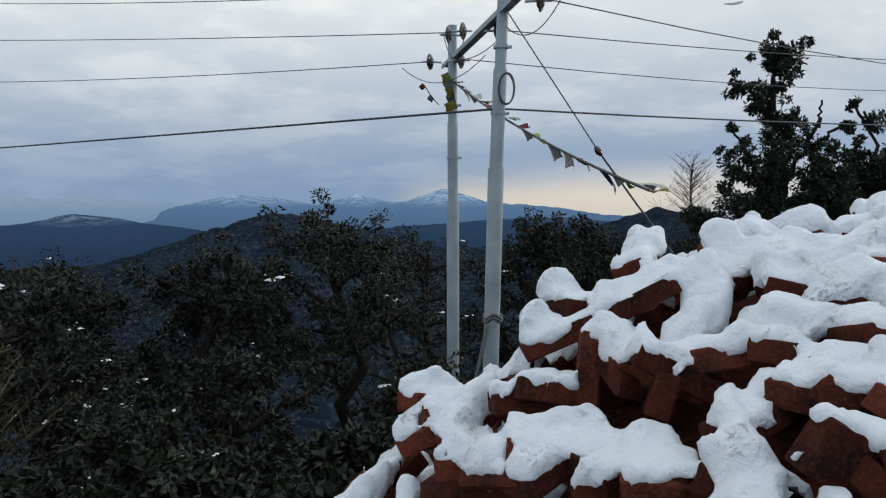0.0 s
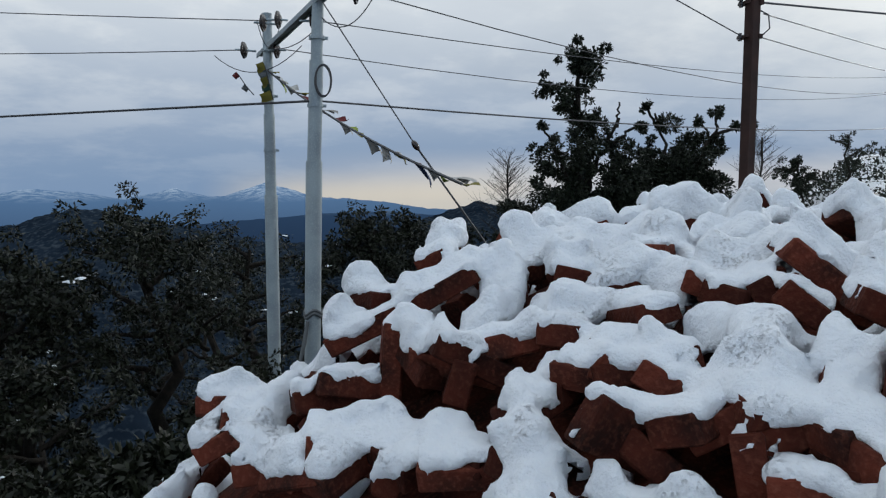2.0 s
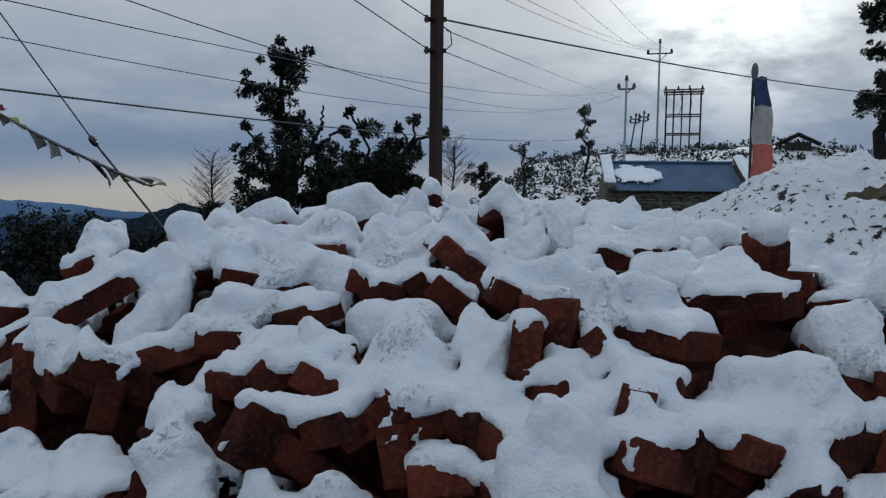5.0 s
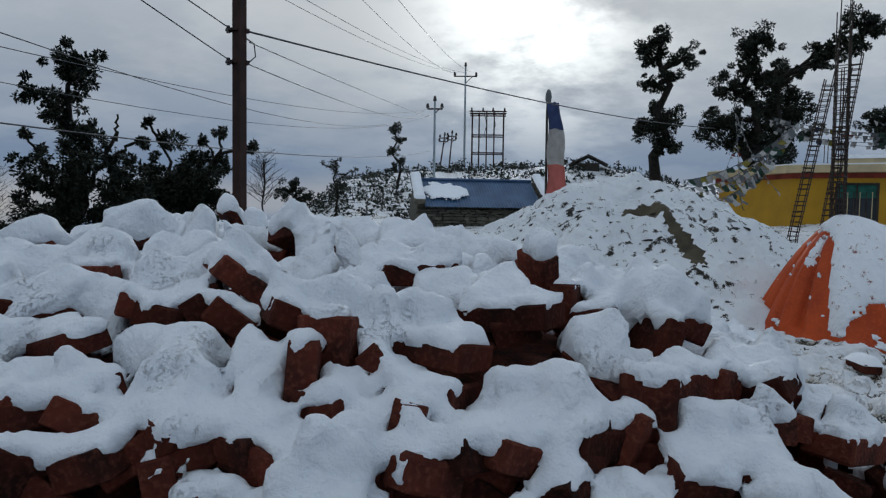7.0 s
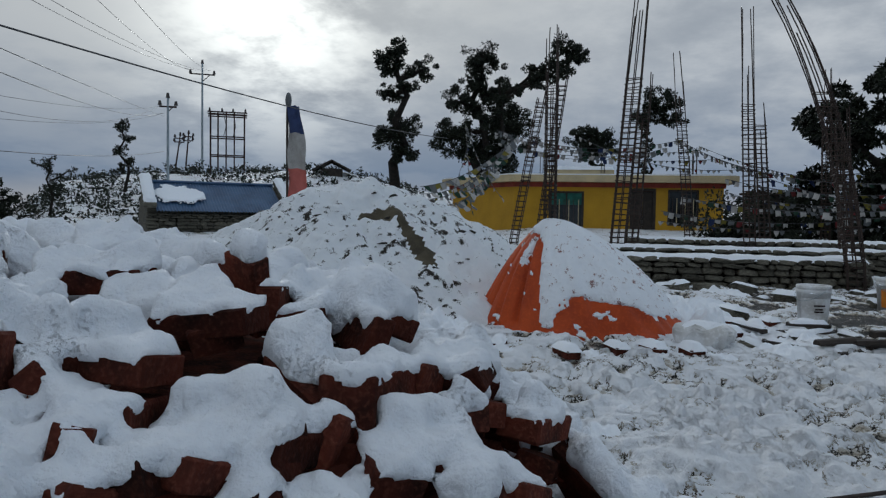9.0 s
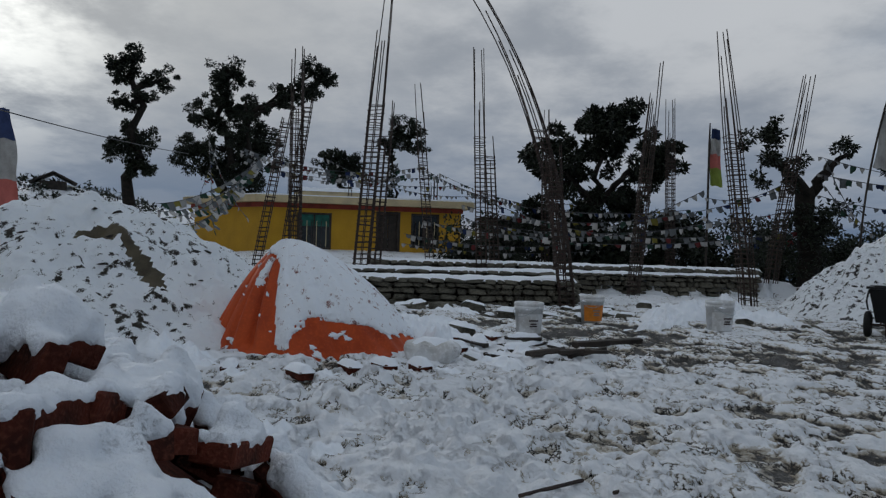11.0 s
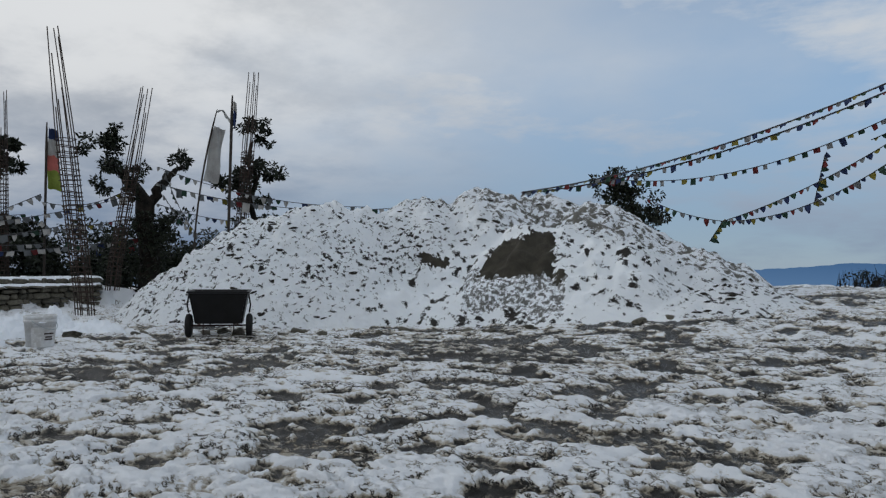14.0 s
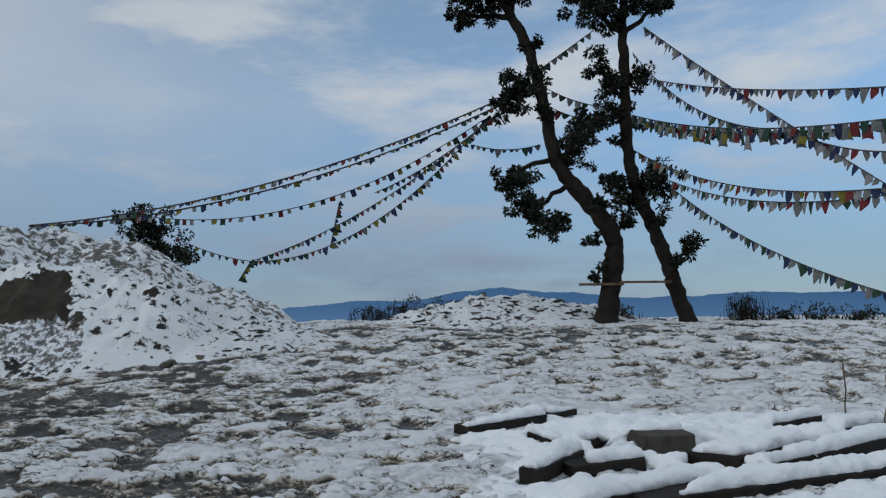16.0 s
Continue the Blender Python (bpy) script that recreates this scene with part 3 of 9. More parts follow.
# ---- heaps on the yard ----
def heap_mesh(name, heap, x0, x1, y0, y1, step, mat, lumps, floor_z=None, extra=(), pick=None, bulge=None):
    xs, ys = np.arange(x0, x1, step), np.arange(y0, y1, step)
    xx, yy = np.meshgrid(xs, ys, indexing="ij")
    base = land(xx, yy)
    h = cone(xx, yy, heap)
    z = base + h + np.minimum(h * 2, 1) * lumps(xx, yy) - 0.05
    if bulge is not None:
        z = z + 0.13 * np.minimum(h * 3, 1) * bulge(xx, yy, z)
    keep = h > 0.012
    idx = np.arange(xx.size).reshape(xx.shape)
    q = np.stack([idx[:-1, :-1], idx[1:, :-1], idx[1:, 1:], idx[:-1, 1:]], -1)
    ok = keep[:-1, :-1] & keep[1:, :-1] & keep[1:, 1:] & keep[:-1, 1:]
    v = np.stack([xx, yy, z], -1).reshape(-1, 3)
    faces = q[ok].reshape(-1, 4)
    index = None
    if pick is not None:
        index = pick(v[faces].mean(1)).astype(int)
    used = np.unique(faces)
    remap = np.full(len(v), 0)
    remap[used] = np.arange(len(used))
    return mesh_np(name, v[used], remap[faces], mat, True, extra, index)


# near-black flecks stand for gravel and for the shadow under snow clumps
M_HEAP = snow_material("snow_over_gravel", dirt=1.0, dirt_colour=(0.024, 0.021, 0.018), cover=0.545, relief=0.14, scale=10, ragged=0.36, patch=0.30, bright=0.05)
M_SANDY = snow_material("snow_over_sand", dirt=1.0, dirt_colour=(0.030, 0.025, 0.018), cover=0.575, relief=0.14, scale=10, ragged=0.36, patch=0.36, bright=0.05)
M_FAN = snow_material("smooth_snow_over_gravel", dirt=1.0, dirt_colour=(0.024, 0.021, 0.018), cover=0.555, relief=0.12, scale=5.5, ragged=0.26, patch=0.34, bright=0.06)
M_CREST = snow_material("snow_thawing_on_gravel", dirt=0.9, dirt_colour=(0.060, 0.051, 0.030), cover=0.47, relief=0.10, scale=7, ragged=0.5, patch=0.30)


def heap_lumps(x, y):
    return 0.13 * lattice_noise(x, y, 0.30, 31, 3, 0.6) + 0.10 * lattice_noise(x, y, 0.18, 35, 2) + 0.05 * lattice_noise(x, y, 1.3, 32, 2)


def bare_streak(c):
    """Where sand has slid clear of snow, along one crease."""
    x = np.interp(c[:, 1], [2.5, 2.75, 2.95, 3.15, 3.4], [7.36, 7.47, 7.62, 7.69, 7.66])
    broad = np.interp(c[:, 1], [2.42, 2.56, 2.75, 3.0, 3.2, 3.42, 3.5], [0.0, 0.10, 0.09, 0.06, 0.10, 0.09, 0.0])
    return np.abs(c[:, 0] - x + 0.06 * lattice_noise(c[:, 0], c[:, 1], 0.2, 33, 2)) < broad * (1 + 0.5 * lattice_noise(c[:, 0] + 3, c[:, 1], 0.12, 38, 2))


def fan_part(x, y, z):
    """The smooth fan of spilled gravel in front of the heap, 0 to 1."""
    u = 0.82 * x + 0.57 * y
    top_ = 1.78 - 0.66 * np.clip(u - 0.75, 0, 9) - 0.35 * np.clip(-0.4 - u, 0, 9) + 0.10 * lattice_noise(x, y, 0.5, 39, 2)
    return sstep(top_ - z, -0.04, 0.12) * sstep(u, -2.6, -1.6) * (y > -11.75 + 0.3 * (x - 7.5))


def dug_face(c):
    """0 snow, 1 freshly dug grey face, 2 thawing crest, 3 speckled slide below the dug face."""
    wob = lattice_noise(c[:, 0], c[:, 1] + c[:, 2], 0.4, 34, 3)
    fine_ = lattice_noise(c[:, 0] + 9, c[:, 1] - c[:, 2], 0.13, 36, 2)
    u = 0.82 * c[:, 0] + 0.57 * c[:, 1]
    z = c[:, 2]
    front = c[:, 1] > -11.75 + 0.3 * (c[:, 0] - 7.5)
    upper = 1.70 - 0.30 * np.clip(u + 0.3, 0, 2) - 0.5 * np.clip(-0.1 - u, 0, 1) + 0.16 * wob + 0.05 * fine_
    left = 0.98 - 0.42 * (z - 0.78) / 0.6 + 0.22 * wob
    dug = front & (u > -0.36 + 0.26 * wob + 0.10 * fine_) & (u < left) & (z < upper) & (z > 0.84 + 0.12 * wob + 0.10 * fine_)
    dug |= front & (np.abs(u - 1.75 - 0.2 * wob) < 0.28 + 0.1 * fine_) & (np.abs(z - 1.1 - 0.15 * wob) < 0.09 + 0.06 * fine_)
    slide = front & (u > -0.5 + 0.1 * wob) & (u < 1.15 + 0.2 * wob) & (z < 0.95 + 0.1 * wob) & (z > 0.28 + 0.2 * wob)
    fan = fan_part(c[:, 0], c[:, 1], z) + 0.25 * wob + 0.15 * fine_ > 0.6
    crest = (z > 1.66 + 0.5 * wob) & (c[:, 0] < 11.1 + 0.4 * wob) & (c[:, 1] < -11.6)
    crest |= (c[:, 1] < -12.45 + 0.5 * wob) & (c[:, 0] < 7.4) & (z > 0.62 + 0.25 * wob)
    return np.where(dug, 1, np.where(slide, 3, np.where(fan, 4, np.where(crest, 2, 0))))


M_SLIDE = snow_material("snow_speckled_gravel", dirt=0.9, dirt_colour=(0.06, 0.055, 0.045), cover=0.44, relief=0.03, scale=14)
M_DUG = material("dark_damp_gravel", (0.055, 0.049, 0.037), (0.032, 0.029, 0.022), 0.95, 5, 140, 0.7, 0.012)
tagged(new("sand_heap", heap_mesh("sand_heap", HEAP_SAND, 5.5, 12.5, 0.2, 7.2, 0.035, M_SANDY, heap_lumps, extra=(M_SAND,), pick=bare_streak)), "snow-covered sand heap with bare brown streaks", "heap")
tagged(new("gravel_heap", heap_mesh("gravel_heap", HEAP_GRAVEL, 2.0, 18, -19, -3.0, 0.042, M_HEAP, heap_lumps, extra=(M_DUG, M_CREST, M_SLIDE, M_FAN), pick=dug_face, bulge=fan_part)), "large snow-dusted gravel heap with a bare dug face", "heap")
tagged(new("earth_heap", heap_mesh("earth_heap", HEAP_SOUTH, -4, 4.5, -18.5, -13.2, 0.06, M_HEAP, heap_lumps)), "low snow-dusted heap of earth by the yard edge", "heap")


def heap_stones(name, heap, count, x0, x1, y0, y1, seed, label, big):
    """Stones and clods that stick out of the snow on a heap, laid along the slope to double as shadow under clumps: one
    joined mesh.
    """
    r = np.random.RandomState(seed)
    v, f = [], []
    shape = np.array([(1, 0, 0), (0.6, 0.75, 0.05), (-0.5, 0.8, 0), (-1, 0.1, 0), (-0.55, -0.8, 0), (0.55, -0.7, 0), (0.3, 0.15, 0.7), (-0.35, -0.1, 0.62)])
    sides = [(0, 1, 6), (1, 2, 6), (2, 7, 6), (2, 3, 7), (3, 4, 7), (4, 5, 7), (5, 6, 7), (5, 0, 6)]
    while len(f) < count * len(sides):
        x, y = r.uniform(x0, x1), r.uniform(y0, y1)
        h = float(cone(np.array(x), np.array(y), heap))
        if h < 0.06 or r.uniform() > 0.35 + 0.9 * float(lattice_noise(np.array(x), np.array(y), 1.1, 37, 2)) + 0.3:
            continue
        e = 0.08
        gx_, gy_ = (float(cone(np.array(x + e), np.array(y), heap)) - h) / e, (float(cone(np.array(x), np.array(y + e), heap)) - h) / e
        z = float(land(np.array(x), np.array(y))) + h + min(h * 2, 1) * float(heap_lumps(np.array(x), np.array(y))) - 0.06
        s = big * r.uniform(0.35, 1.0) ** 1.6
        m = pose(x, y, z, 0, 0, 0) @ Vector((-gx_, -gy_, 1)).normalized().rotation_difference(Vector((0, 0, 1))).inverted().to_matrix().to_4x4() @ pose(0, 0, 0, 0, 0, math.degrees(math.atan2(gy_, gx_)) + 90 + r.normal(0, 18)) @ Matrix.Diagonal((s * r.uniform(1.1, 2.2), s * 0.7, s * r.uniform(0.5, 0.9), 1))
        o = len(v)
        v += [tuple(m @ Vector(q + r.uniform(-0.16, 0.16, 3))) for q in shape]
        f += [tuple(k + o for k in q) for q in sides]
    tagged(new(name, mesh_from(name, v, f, M_CLOD)), label, "gravel", kind="stuff")


M_CLOD = material("wet_dark_gravel", (0.040, 0.035, 0.028), (0.018, 0.016, 0.014), 0.85, 9, 60, 0.4, 0.01)
heap_stones("heap_gravel", HEAP_GRAVEL, 1000, 3.5, 15, -15.5, -4.5, 3, "dark gravel and clods that also stand in for shadow under snow clumps", 0.068)
heap_stones("heap_clods", HEAP_SOUTH, 220, -3.5, 3.5, -17.2, -14.2, 5, "dark clods of earth showing through the snow", 0.085)
heap_stones("heap_grit", HEAP_SAND, 260, 5.6, 12, 1.0, 7, 7, "small clods of sand showing through the snow", 0.06)


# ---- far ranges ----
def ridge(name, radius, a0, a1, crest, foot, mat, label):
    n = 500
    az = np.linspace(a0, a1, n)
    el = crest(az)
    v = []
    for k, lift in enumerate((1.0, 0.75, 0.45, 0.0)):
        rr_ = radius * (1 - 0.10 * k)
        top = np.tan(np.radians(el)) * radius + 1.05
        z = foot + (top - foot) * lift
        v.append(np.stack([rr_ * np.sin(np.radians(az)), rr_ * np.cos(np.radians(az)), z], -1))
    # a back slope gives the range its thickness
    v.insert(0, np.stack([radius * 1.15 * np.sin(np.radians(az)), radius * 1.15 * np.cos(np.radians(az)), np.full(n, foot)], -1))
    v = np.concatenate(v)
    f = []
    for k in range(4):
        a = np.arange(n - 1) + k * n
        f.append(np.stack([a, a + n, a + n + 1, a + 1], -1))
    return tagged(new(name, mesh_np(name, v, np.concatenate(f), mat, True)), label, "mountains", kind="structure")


def hazy_range_material(name, foot_colour, colour, snow, z_foot, z_top, snow_line):
    """Ridges far off, blue haze painted in as a glow that changes with height; snow dusts the crests."""
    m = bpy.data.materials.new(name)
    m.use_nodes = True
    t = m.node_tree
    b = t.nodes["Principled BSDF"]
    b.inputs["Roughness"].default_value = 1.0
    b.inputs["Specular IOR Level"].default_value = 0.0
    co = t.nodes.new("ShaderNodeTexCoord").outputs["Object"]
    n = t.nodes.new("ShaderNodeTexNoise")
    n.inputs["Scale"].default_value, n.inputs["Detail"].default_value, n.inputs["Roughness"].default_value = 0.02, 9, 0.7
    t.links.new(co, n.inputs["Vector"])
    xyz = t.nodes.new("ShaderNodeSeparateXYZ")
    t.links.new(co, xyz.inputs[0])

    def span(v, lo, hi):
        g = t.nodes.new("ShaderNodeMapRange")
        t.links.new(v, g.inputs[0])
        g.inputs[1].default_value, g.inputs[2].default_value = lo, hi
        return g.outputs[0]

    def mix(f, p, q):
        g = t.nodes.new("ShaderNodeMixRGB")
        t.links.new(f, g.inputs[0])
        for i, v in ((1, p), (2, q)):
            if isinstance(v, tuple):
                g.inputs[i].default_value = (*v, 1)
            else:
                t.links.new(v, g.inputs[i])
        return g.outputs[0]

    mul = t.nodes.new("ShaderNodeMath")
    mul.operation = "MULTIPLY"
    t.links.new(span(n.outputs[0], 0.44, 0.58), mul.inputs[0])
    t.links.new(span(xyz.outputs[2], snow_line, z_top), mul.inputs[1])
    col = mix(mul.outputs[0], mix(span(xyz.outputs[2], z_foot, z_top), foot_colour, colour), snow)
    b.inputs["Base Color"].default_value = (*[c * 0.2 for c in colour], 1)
    # the haze colour is emitted by the ridge itself
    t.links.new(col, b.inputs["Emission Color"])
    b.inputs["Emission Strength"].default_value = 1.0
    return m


def crest_of(azimuths, elevations, rough, seed):
    def f(az):
        return np.interp(az, azimuths, elevations) + rough * lattice_noise(az, az * 0 + seed, 2.2, seed, 6, 0.6)
    return f


ridge("backdrop_pale_range", 4500, -75, 20, crest_of([-75, -40, -30, -26, -20, -15, 0, 20], [-0.9, -0.7, -0.5, -0.55, -0.9, -0.8, -1.4, -2.5], 0.12, 40), -190, hazy_range_material("pale_range", (0.12, 0.18, 0.27), (0.185, 0.245, 0.32), (0.24, 0.29, 0.35), -150, -20, -100), "pale snowy range nearly lost in haze")
ridge("backdrop_far_range", 4200, -75, 62, crest_of([-75, -40, -31, -24, -20, -16.6, -13.7, -9.9, -6.4, -4.5, -3, 0, 3.5, 8, 11, 13, 20, 62], [-1.8, -2.2, -2.3, -1.7, -1.15, -0.35, -0.55, -1.1, -0.25, -0.85, -0.95, 0.08, -0.85, -1.2, -1.6, -1.8, -2.4, -3], 0.22, 41), -190, hazy_range_material("far_range", (0.050, 0.085, 0.150), (0.085, 0.150, 0.255), (0.36, 0.42, 0.50), -170, -20, -85), "blue mountain range with snow along its crest")
ridge("backdrop_middle_range", 2700, -80, 66, crest_of([-80, -40, -31, -27, -24, -21, -15, -5, 4, 9, 14, 30, 66], [-2.4, -2.6, -2.4, -1.65, -2.0, -2.6, -3.4, -3.0, -2.2, -2.1, -2.4, -2.8, -3], 0.12, 47), -190, hazy_range_material("middle_range", (0.014, 0.026, 0.052), (0.024, 0.046, 0.088), (0.16, 0.21, 0.27), -170, -75, -110), "dark blue wooded mountain slopes in haze")
ridge("backdrop_south_range", 4000, 118, 232, crest_of([118, 150, 158, 161.6, 166.7, 170.1, 174.3, 178.6, 182.7, 188.5, 191.3, 196.3, 204.7, 232], [-0.9, -0.8, -0.6, -0.4, 0.1, -0.15, 0.7, 0.95, 0.6, 0.1, 0.15, 0.5, 0.2, 0.0], 0.26, 53), -190, hazy_range_material("south_range", (0.105, 0.19, 0.33), (0.050, 0.115, 0.235), (0.085, 0.155, 0.275), -80, 60, 0), "distant blue hills beyond the yard edge")


def wooded_hill():
    """The hill across the valley: uneven tree cover gives it a ragged skyline."""
    az = np.linspace(-85, 66, 1300)
    el = np.interp(az, [-85, -40, -31.5, -23, -18, -13.4, -11.5, -8, -4, 0, 6, 10, 12.4, 16.4, 20, 25, 30, 66], [-7.8, -7.4, -6.6, -4.7, -3.0, -1.75, -1.85, -2.6, -3.6, -4.4, -4.4, -3.4, -2.6, -1.25, -1.9, -2.4, -3.0, -6])
    t = np.linspace(0, 1.12, 46)
    A, T = np.meshgrid(np.radians(az), t, indexing="ij")
    r = 320 + 440 * T
    x, y = r * np.sin(A), r * np.cos(A)
    crest = 1.05 + 760 * np.tan(np.radians(el))[:, None]
    foot = -175.0
    z = foot + (crest - foot) * np.where(T < 1, 1 - (1 - T) ** 1.5, 1 - (T - 1) * 2.2)
    z = z + 7 * lattice_noise(x, y, 70, 3, 2) * (1 - np.clip(T, 0, 1)) + 2.6 * lattice_noise(x, y, 9, 4, 3, 0.7)
    i = np.arange(A.size).reshape(A.shape)
    q = np.stack([i[:-1, :-1], i[:-1, 1:], i[1:, 1:], i[1:, :-1]], -1).reshape(-1, 4)[:, ::-1]
    # distance haze is put into the blue-grey base colours of the trees
    m = material("hazy_wooded_slope", (0.015, 0.023, 0.035), (0.008, 0.013, 0.021), 1.0, 0.03, 0.22, 0.0, light=(0.065, 0.08, 0.095), spec=0.0)
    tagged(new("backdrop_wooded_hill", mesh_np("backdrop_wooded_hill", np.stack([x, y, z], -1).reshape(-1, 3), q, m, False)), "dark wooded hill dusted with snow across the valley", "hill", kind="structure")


wooded_hill()

# ---- brick pile ----
CONTOUR = [(0.85, 3.0), (0.48, 2.5), (0.30, 2.15), (0.55, 1.75), (0.75, 1.40), (0.95, 1.0), (1.33, 0.62), (1.6, 0.48), (2.1, 0.42), (2.55, 0.72), (3.1, 1.6), (3.9, 2.9), (4.0, 4.0), (3.0, 4.8), (1.9, 4.4)]


def pile_shape(x, y):
    """Height of the tipped pile: a flat-topped mound that falls at the bricks' angle of rest."""
    x, y = np.asarray(x, float), np.asarray(y, float)
    d = np.full(x.shape, 1e9)
    inside = np.zeros(x.shape, bool)
    for (ax, ay), (bx, by) in zip(CONTOUR, CONTOUR[1:] + CONTOUR[:1]):
        ux, uy = bx - ax, by - ay
        t = np.clip(((x - ax) * ux + (y - ay) * uy) / (ux * ux + uy * uy), 0, 1)
        d = np.minimum(d, np.hypot(x - ax - t * ux, y - ay - t * uy))
        cross = ((ay > y) != (by > y)) & (x < (bx - ax) * (y - ay) / ((by - ay) or 1e-9) + ax)
        inside ^= cross
    s = np.where(inside, d, -d)
    z = np.where(s > 0, 0.60 + 0.285 * (1 - np.exp(-s * 2.6)), 0.60 + 0.78 * s)
    return z + 0.05 * lattice_noise(x, y, 0.45, 61, 2)


BL, BW, BH = 0.235, 0.112, 0.06
rng = np.random.RandomState(11)


def brick_shape(seed, lx=BL, ly=BW, lz=BH):
    """One worn brick: chipped corners, slightly bowed faces."""
    r = random.Random(seed)
    bm = bmesh.new()
    bmesh.ops.create_cube(bm, size=1.0, matrix=Matrix.Diagonal((lx, ly, lz, 1)))
    bmesh.ops.bevel(bm, geom=list(bm.edges), offset=0.005, segments=1, affect="EDGES")
    for v in bm.verts:
        v.co += Vector([r.uniform(-0.0025, 0.0025) for _ in range(3)])
    me = bpy.data.meshes.new("brick")
    bm.to_mesh(me)
    bm.free()
    me.materials.append(M_BRICK)
    return me


BRICKS = [brick_shape(k) for k in range(6)]
placed, FEET = [], []


def lay(x, y, z, yaw, tilt, lean, foot=0.25):
    """One brick by its middle and turns; foot: the share of its height that is buried, None where snow lies all over it."""
    placed.append(pose(x, y, z, tilt, lean, yaw))
    FEET.append(foot)


# bricks that stand out, each where it lies: x, y, z of the middle, yaw, tilt, lean; those with None are under the snow
lay(-0.021, 2.316, 0.365, -21, 171, -2)
lay(-0.045, 2.205, 0.332, -85, 80, -10, 0.6)
lay(-0.073, 2.181, 0.302, -93, 26, -7, 0.7)
lay(0.249, 1.958, 0.476, 5, 170, -3)
lay(0.394, 2.271, 0.688, -73, -8, -2)
lay(0.348, 2.146, 0.614, -3, 173, -25, 0.55)
lay(0.628, 2.312, 0.815, -119, 29, 7)
lay(0.706, 2.507, 0.800, -103, 85, -3)
lay(0.580, 2.132, 0.725, -9, 175, -30, 0.55)
lay(0.398, 1.956, 0.551, 55, 117, -81, 0.5)
lay(0.488, 1.913, 0.568, -101, 100, -8, 0.5)
lay(0.574, 1.744, 0.605, -8, 176, 26, 0.6)
lay(0.544, 1.786, 0.549, -103, 75, -9, 0.55)
lay(0.723, 1.572, 0.566, -134, 9, -6, 0.45)
lay(0.812, 1.714, 0.672, -126, -1, -7)
lay(0.936, 1.967, 0.781, -113, -10, -4)
lay(1.231, 2.011, 0.840, -138, 1, -3)
lay(0.272, 1.753, 0.398, -6, 168, 8, 0.8)
lay(0.471, 1.552, 0.437, -56, 171, -9, 0.6)
lay(0.350, 1.681, 0.375, -98, 65, -13, 0.8)
lay(0.045, 1.970, 0.296, -97, 7, -11, 0.85)
lay(0.811, 1.508, 0.640, -103, -33, -0)
lay(0.909, 1.402, 0.619, -128, -26, -13)
lay(0.954, 1.635, 0.722, -90, 13, -14)
lay(1.190, 1.548, 0.768, -148, -11, -10)
lay(1.272, 1.587, 0.807, -126, 15, -4)
lay(1.346, 1.480, 0.843, -12, -165, 36)
lay(1.270, 1.444, 0.776, -129, -36, -5)
lay(1.240, 1.517, 0.771, -127, 120, -5)
lay(1.296, 1.171, 0.780, -27, -177, 24)
lay(1.216, 1.050, 0.708, 28, 176, -83)
lay(1.213, 0.986, 0.659, -161, 11, -4)
lay(1.134, 1.029, 0.672, 25, 110, -81)
lay(1.343, 1.008, 0.706, -141, 128, -7)
lay(1.423, 0.949, 0.740, -89, 172, 1)
lay(1.310, 0.941, 0.677, -119, -11, -4)
lay(1.790, 1.317, 0.863, -52, 177, 3, 0.6)
lay(0.742, 1.264, 0.561, 13, 100, 28)
lay(0.931, 1.232, 0.596, -135, 33, -2)
lay(0.987, 1.145, 0.591, -120, 32, -15)
lay(0.943, 1.144, 0.548, -135, 102, -10)
lay(1.068, 1.125, 0.589, -131, -20, -10)
lay(0.957, 1.046, 0.533, -129, 10, -12)
lay(0.814, 1.219, 0.495, -39, 165, 34)
lay(1.065, 0.995, 0.554, -152, 13, -8)
lay(1.483, 0.984, 0.733, -112, 10, -13)
lay(1.659, 0.912, 0.789, -84, 179, -8)
lay(1.923, 0.898, 0.795, -164, 87, -5)
lay(1.365, 0.876, 0.665, -158, -1, -9)
lay(1.348, 0.777, 0.601, -142, -12, -11)
lay(1.390, 0.715, 0.594, -146, -42, -11)
lay(1.388, 0.609, 0.585, -66, 167, 31)
lay(1.229, 0.750, 0.586, -47, 173, 37)
lay(1.178, 0.815, 0.586, -3, 126, -73)
lay(1.746, 0.554, 0.668, 174, 9, -4)
lay(1.587, 0.541, 0.607, 7, -163, -80)
lay(1.607, 0.555, 0.589, -173, 72, -16)
lay(2.009, 0.719, 0.739, -130, 70, 5)
lay(1.939, 0.499, 0.630, 175, 79, -13)
lay(2.057, 0.450, 0.556, -136, -9, -5)
lay(2.152, 0.289, 0.503, 171, -4, -11)
lay(1.607, 0.457, 0.563, -70, 169, 2, 0.6)
lay(1.916, 0.827, 0.768, -152, 10, -5)
lay(1.536, 1.273, 0.816, -134, -5, -4, 0.5)
lay(1.724, 1.317, 0.857, -47, 177, -0, 0.6)
lay(1.711, 1.616, 0.868, -131, 90, -3)
lay(1.710, 0.398, 0.505, -163, 82, -11)
lay(1.187, 1.648, 0.783, -137, -13, -9)
lay(0.971, 1.221, 0.658, 42, -19, -5, None)
lay(0.879, 1.220, 0.609, 28, -21, -4, None)
lay(0.857, 1.418, 0.650, 165, 14, 12, None)
lay(0.794, 1.521, 0.648, 40, 2, -10, None)
lay(0.667, 1.509, 0.570, 31, -19, -13, None)
lay(0.623, 1.757, 0.629, 167, 16, 13, None)
lay(0.547, 1.796, 0.599, 144, -15, -8, None)
lay(0.725, 1.114, 0.468, 113, 11, 16, None)
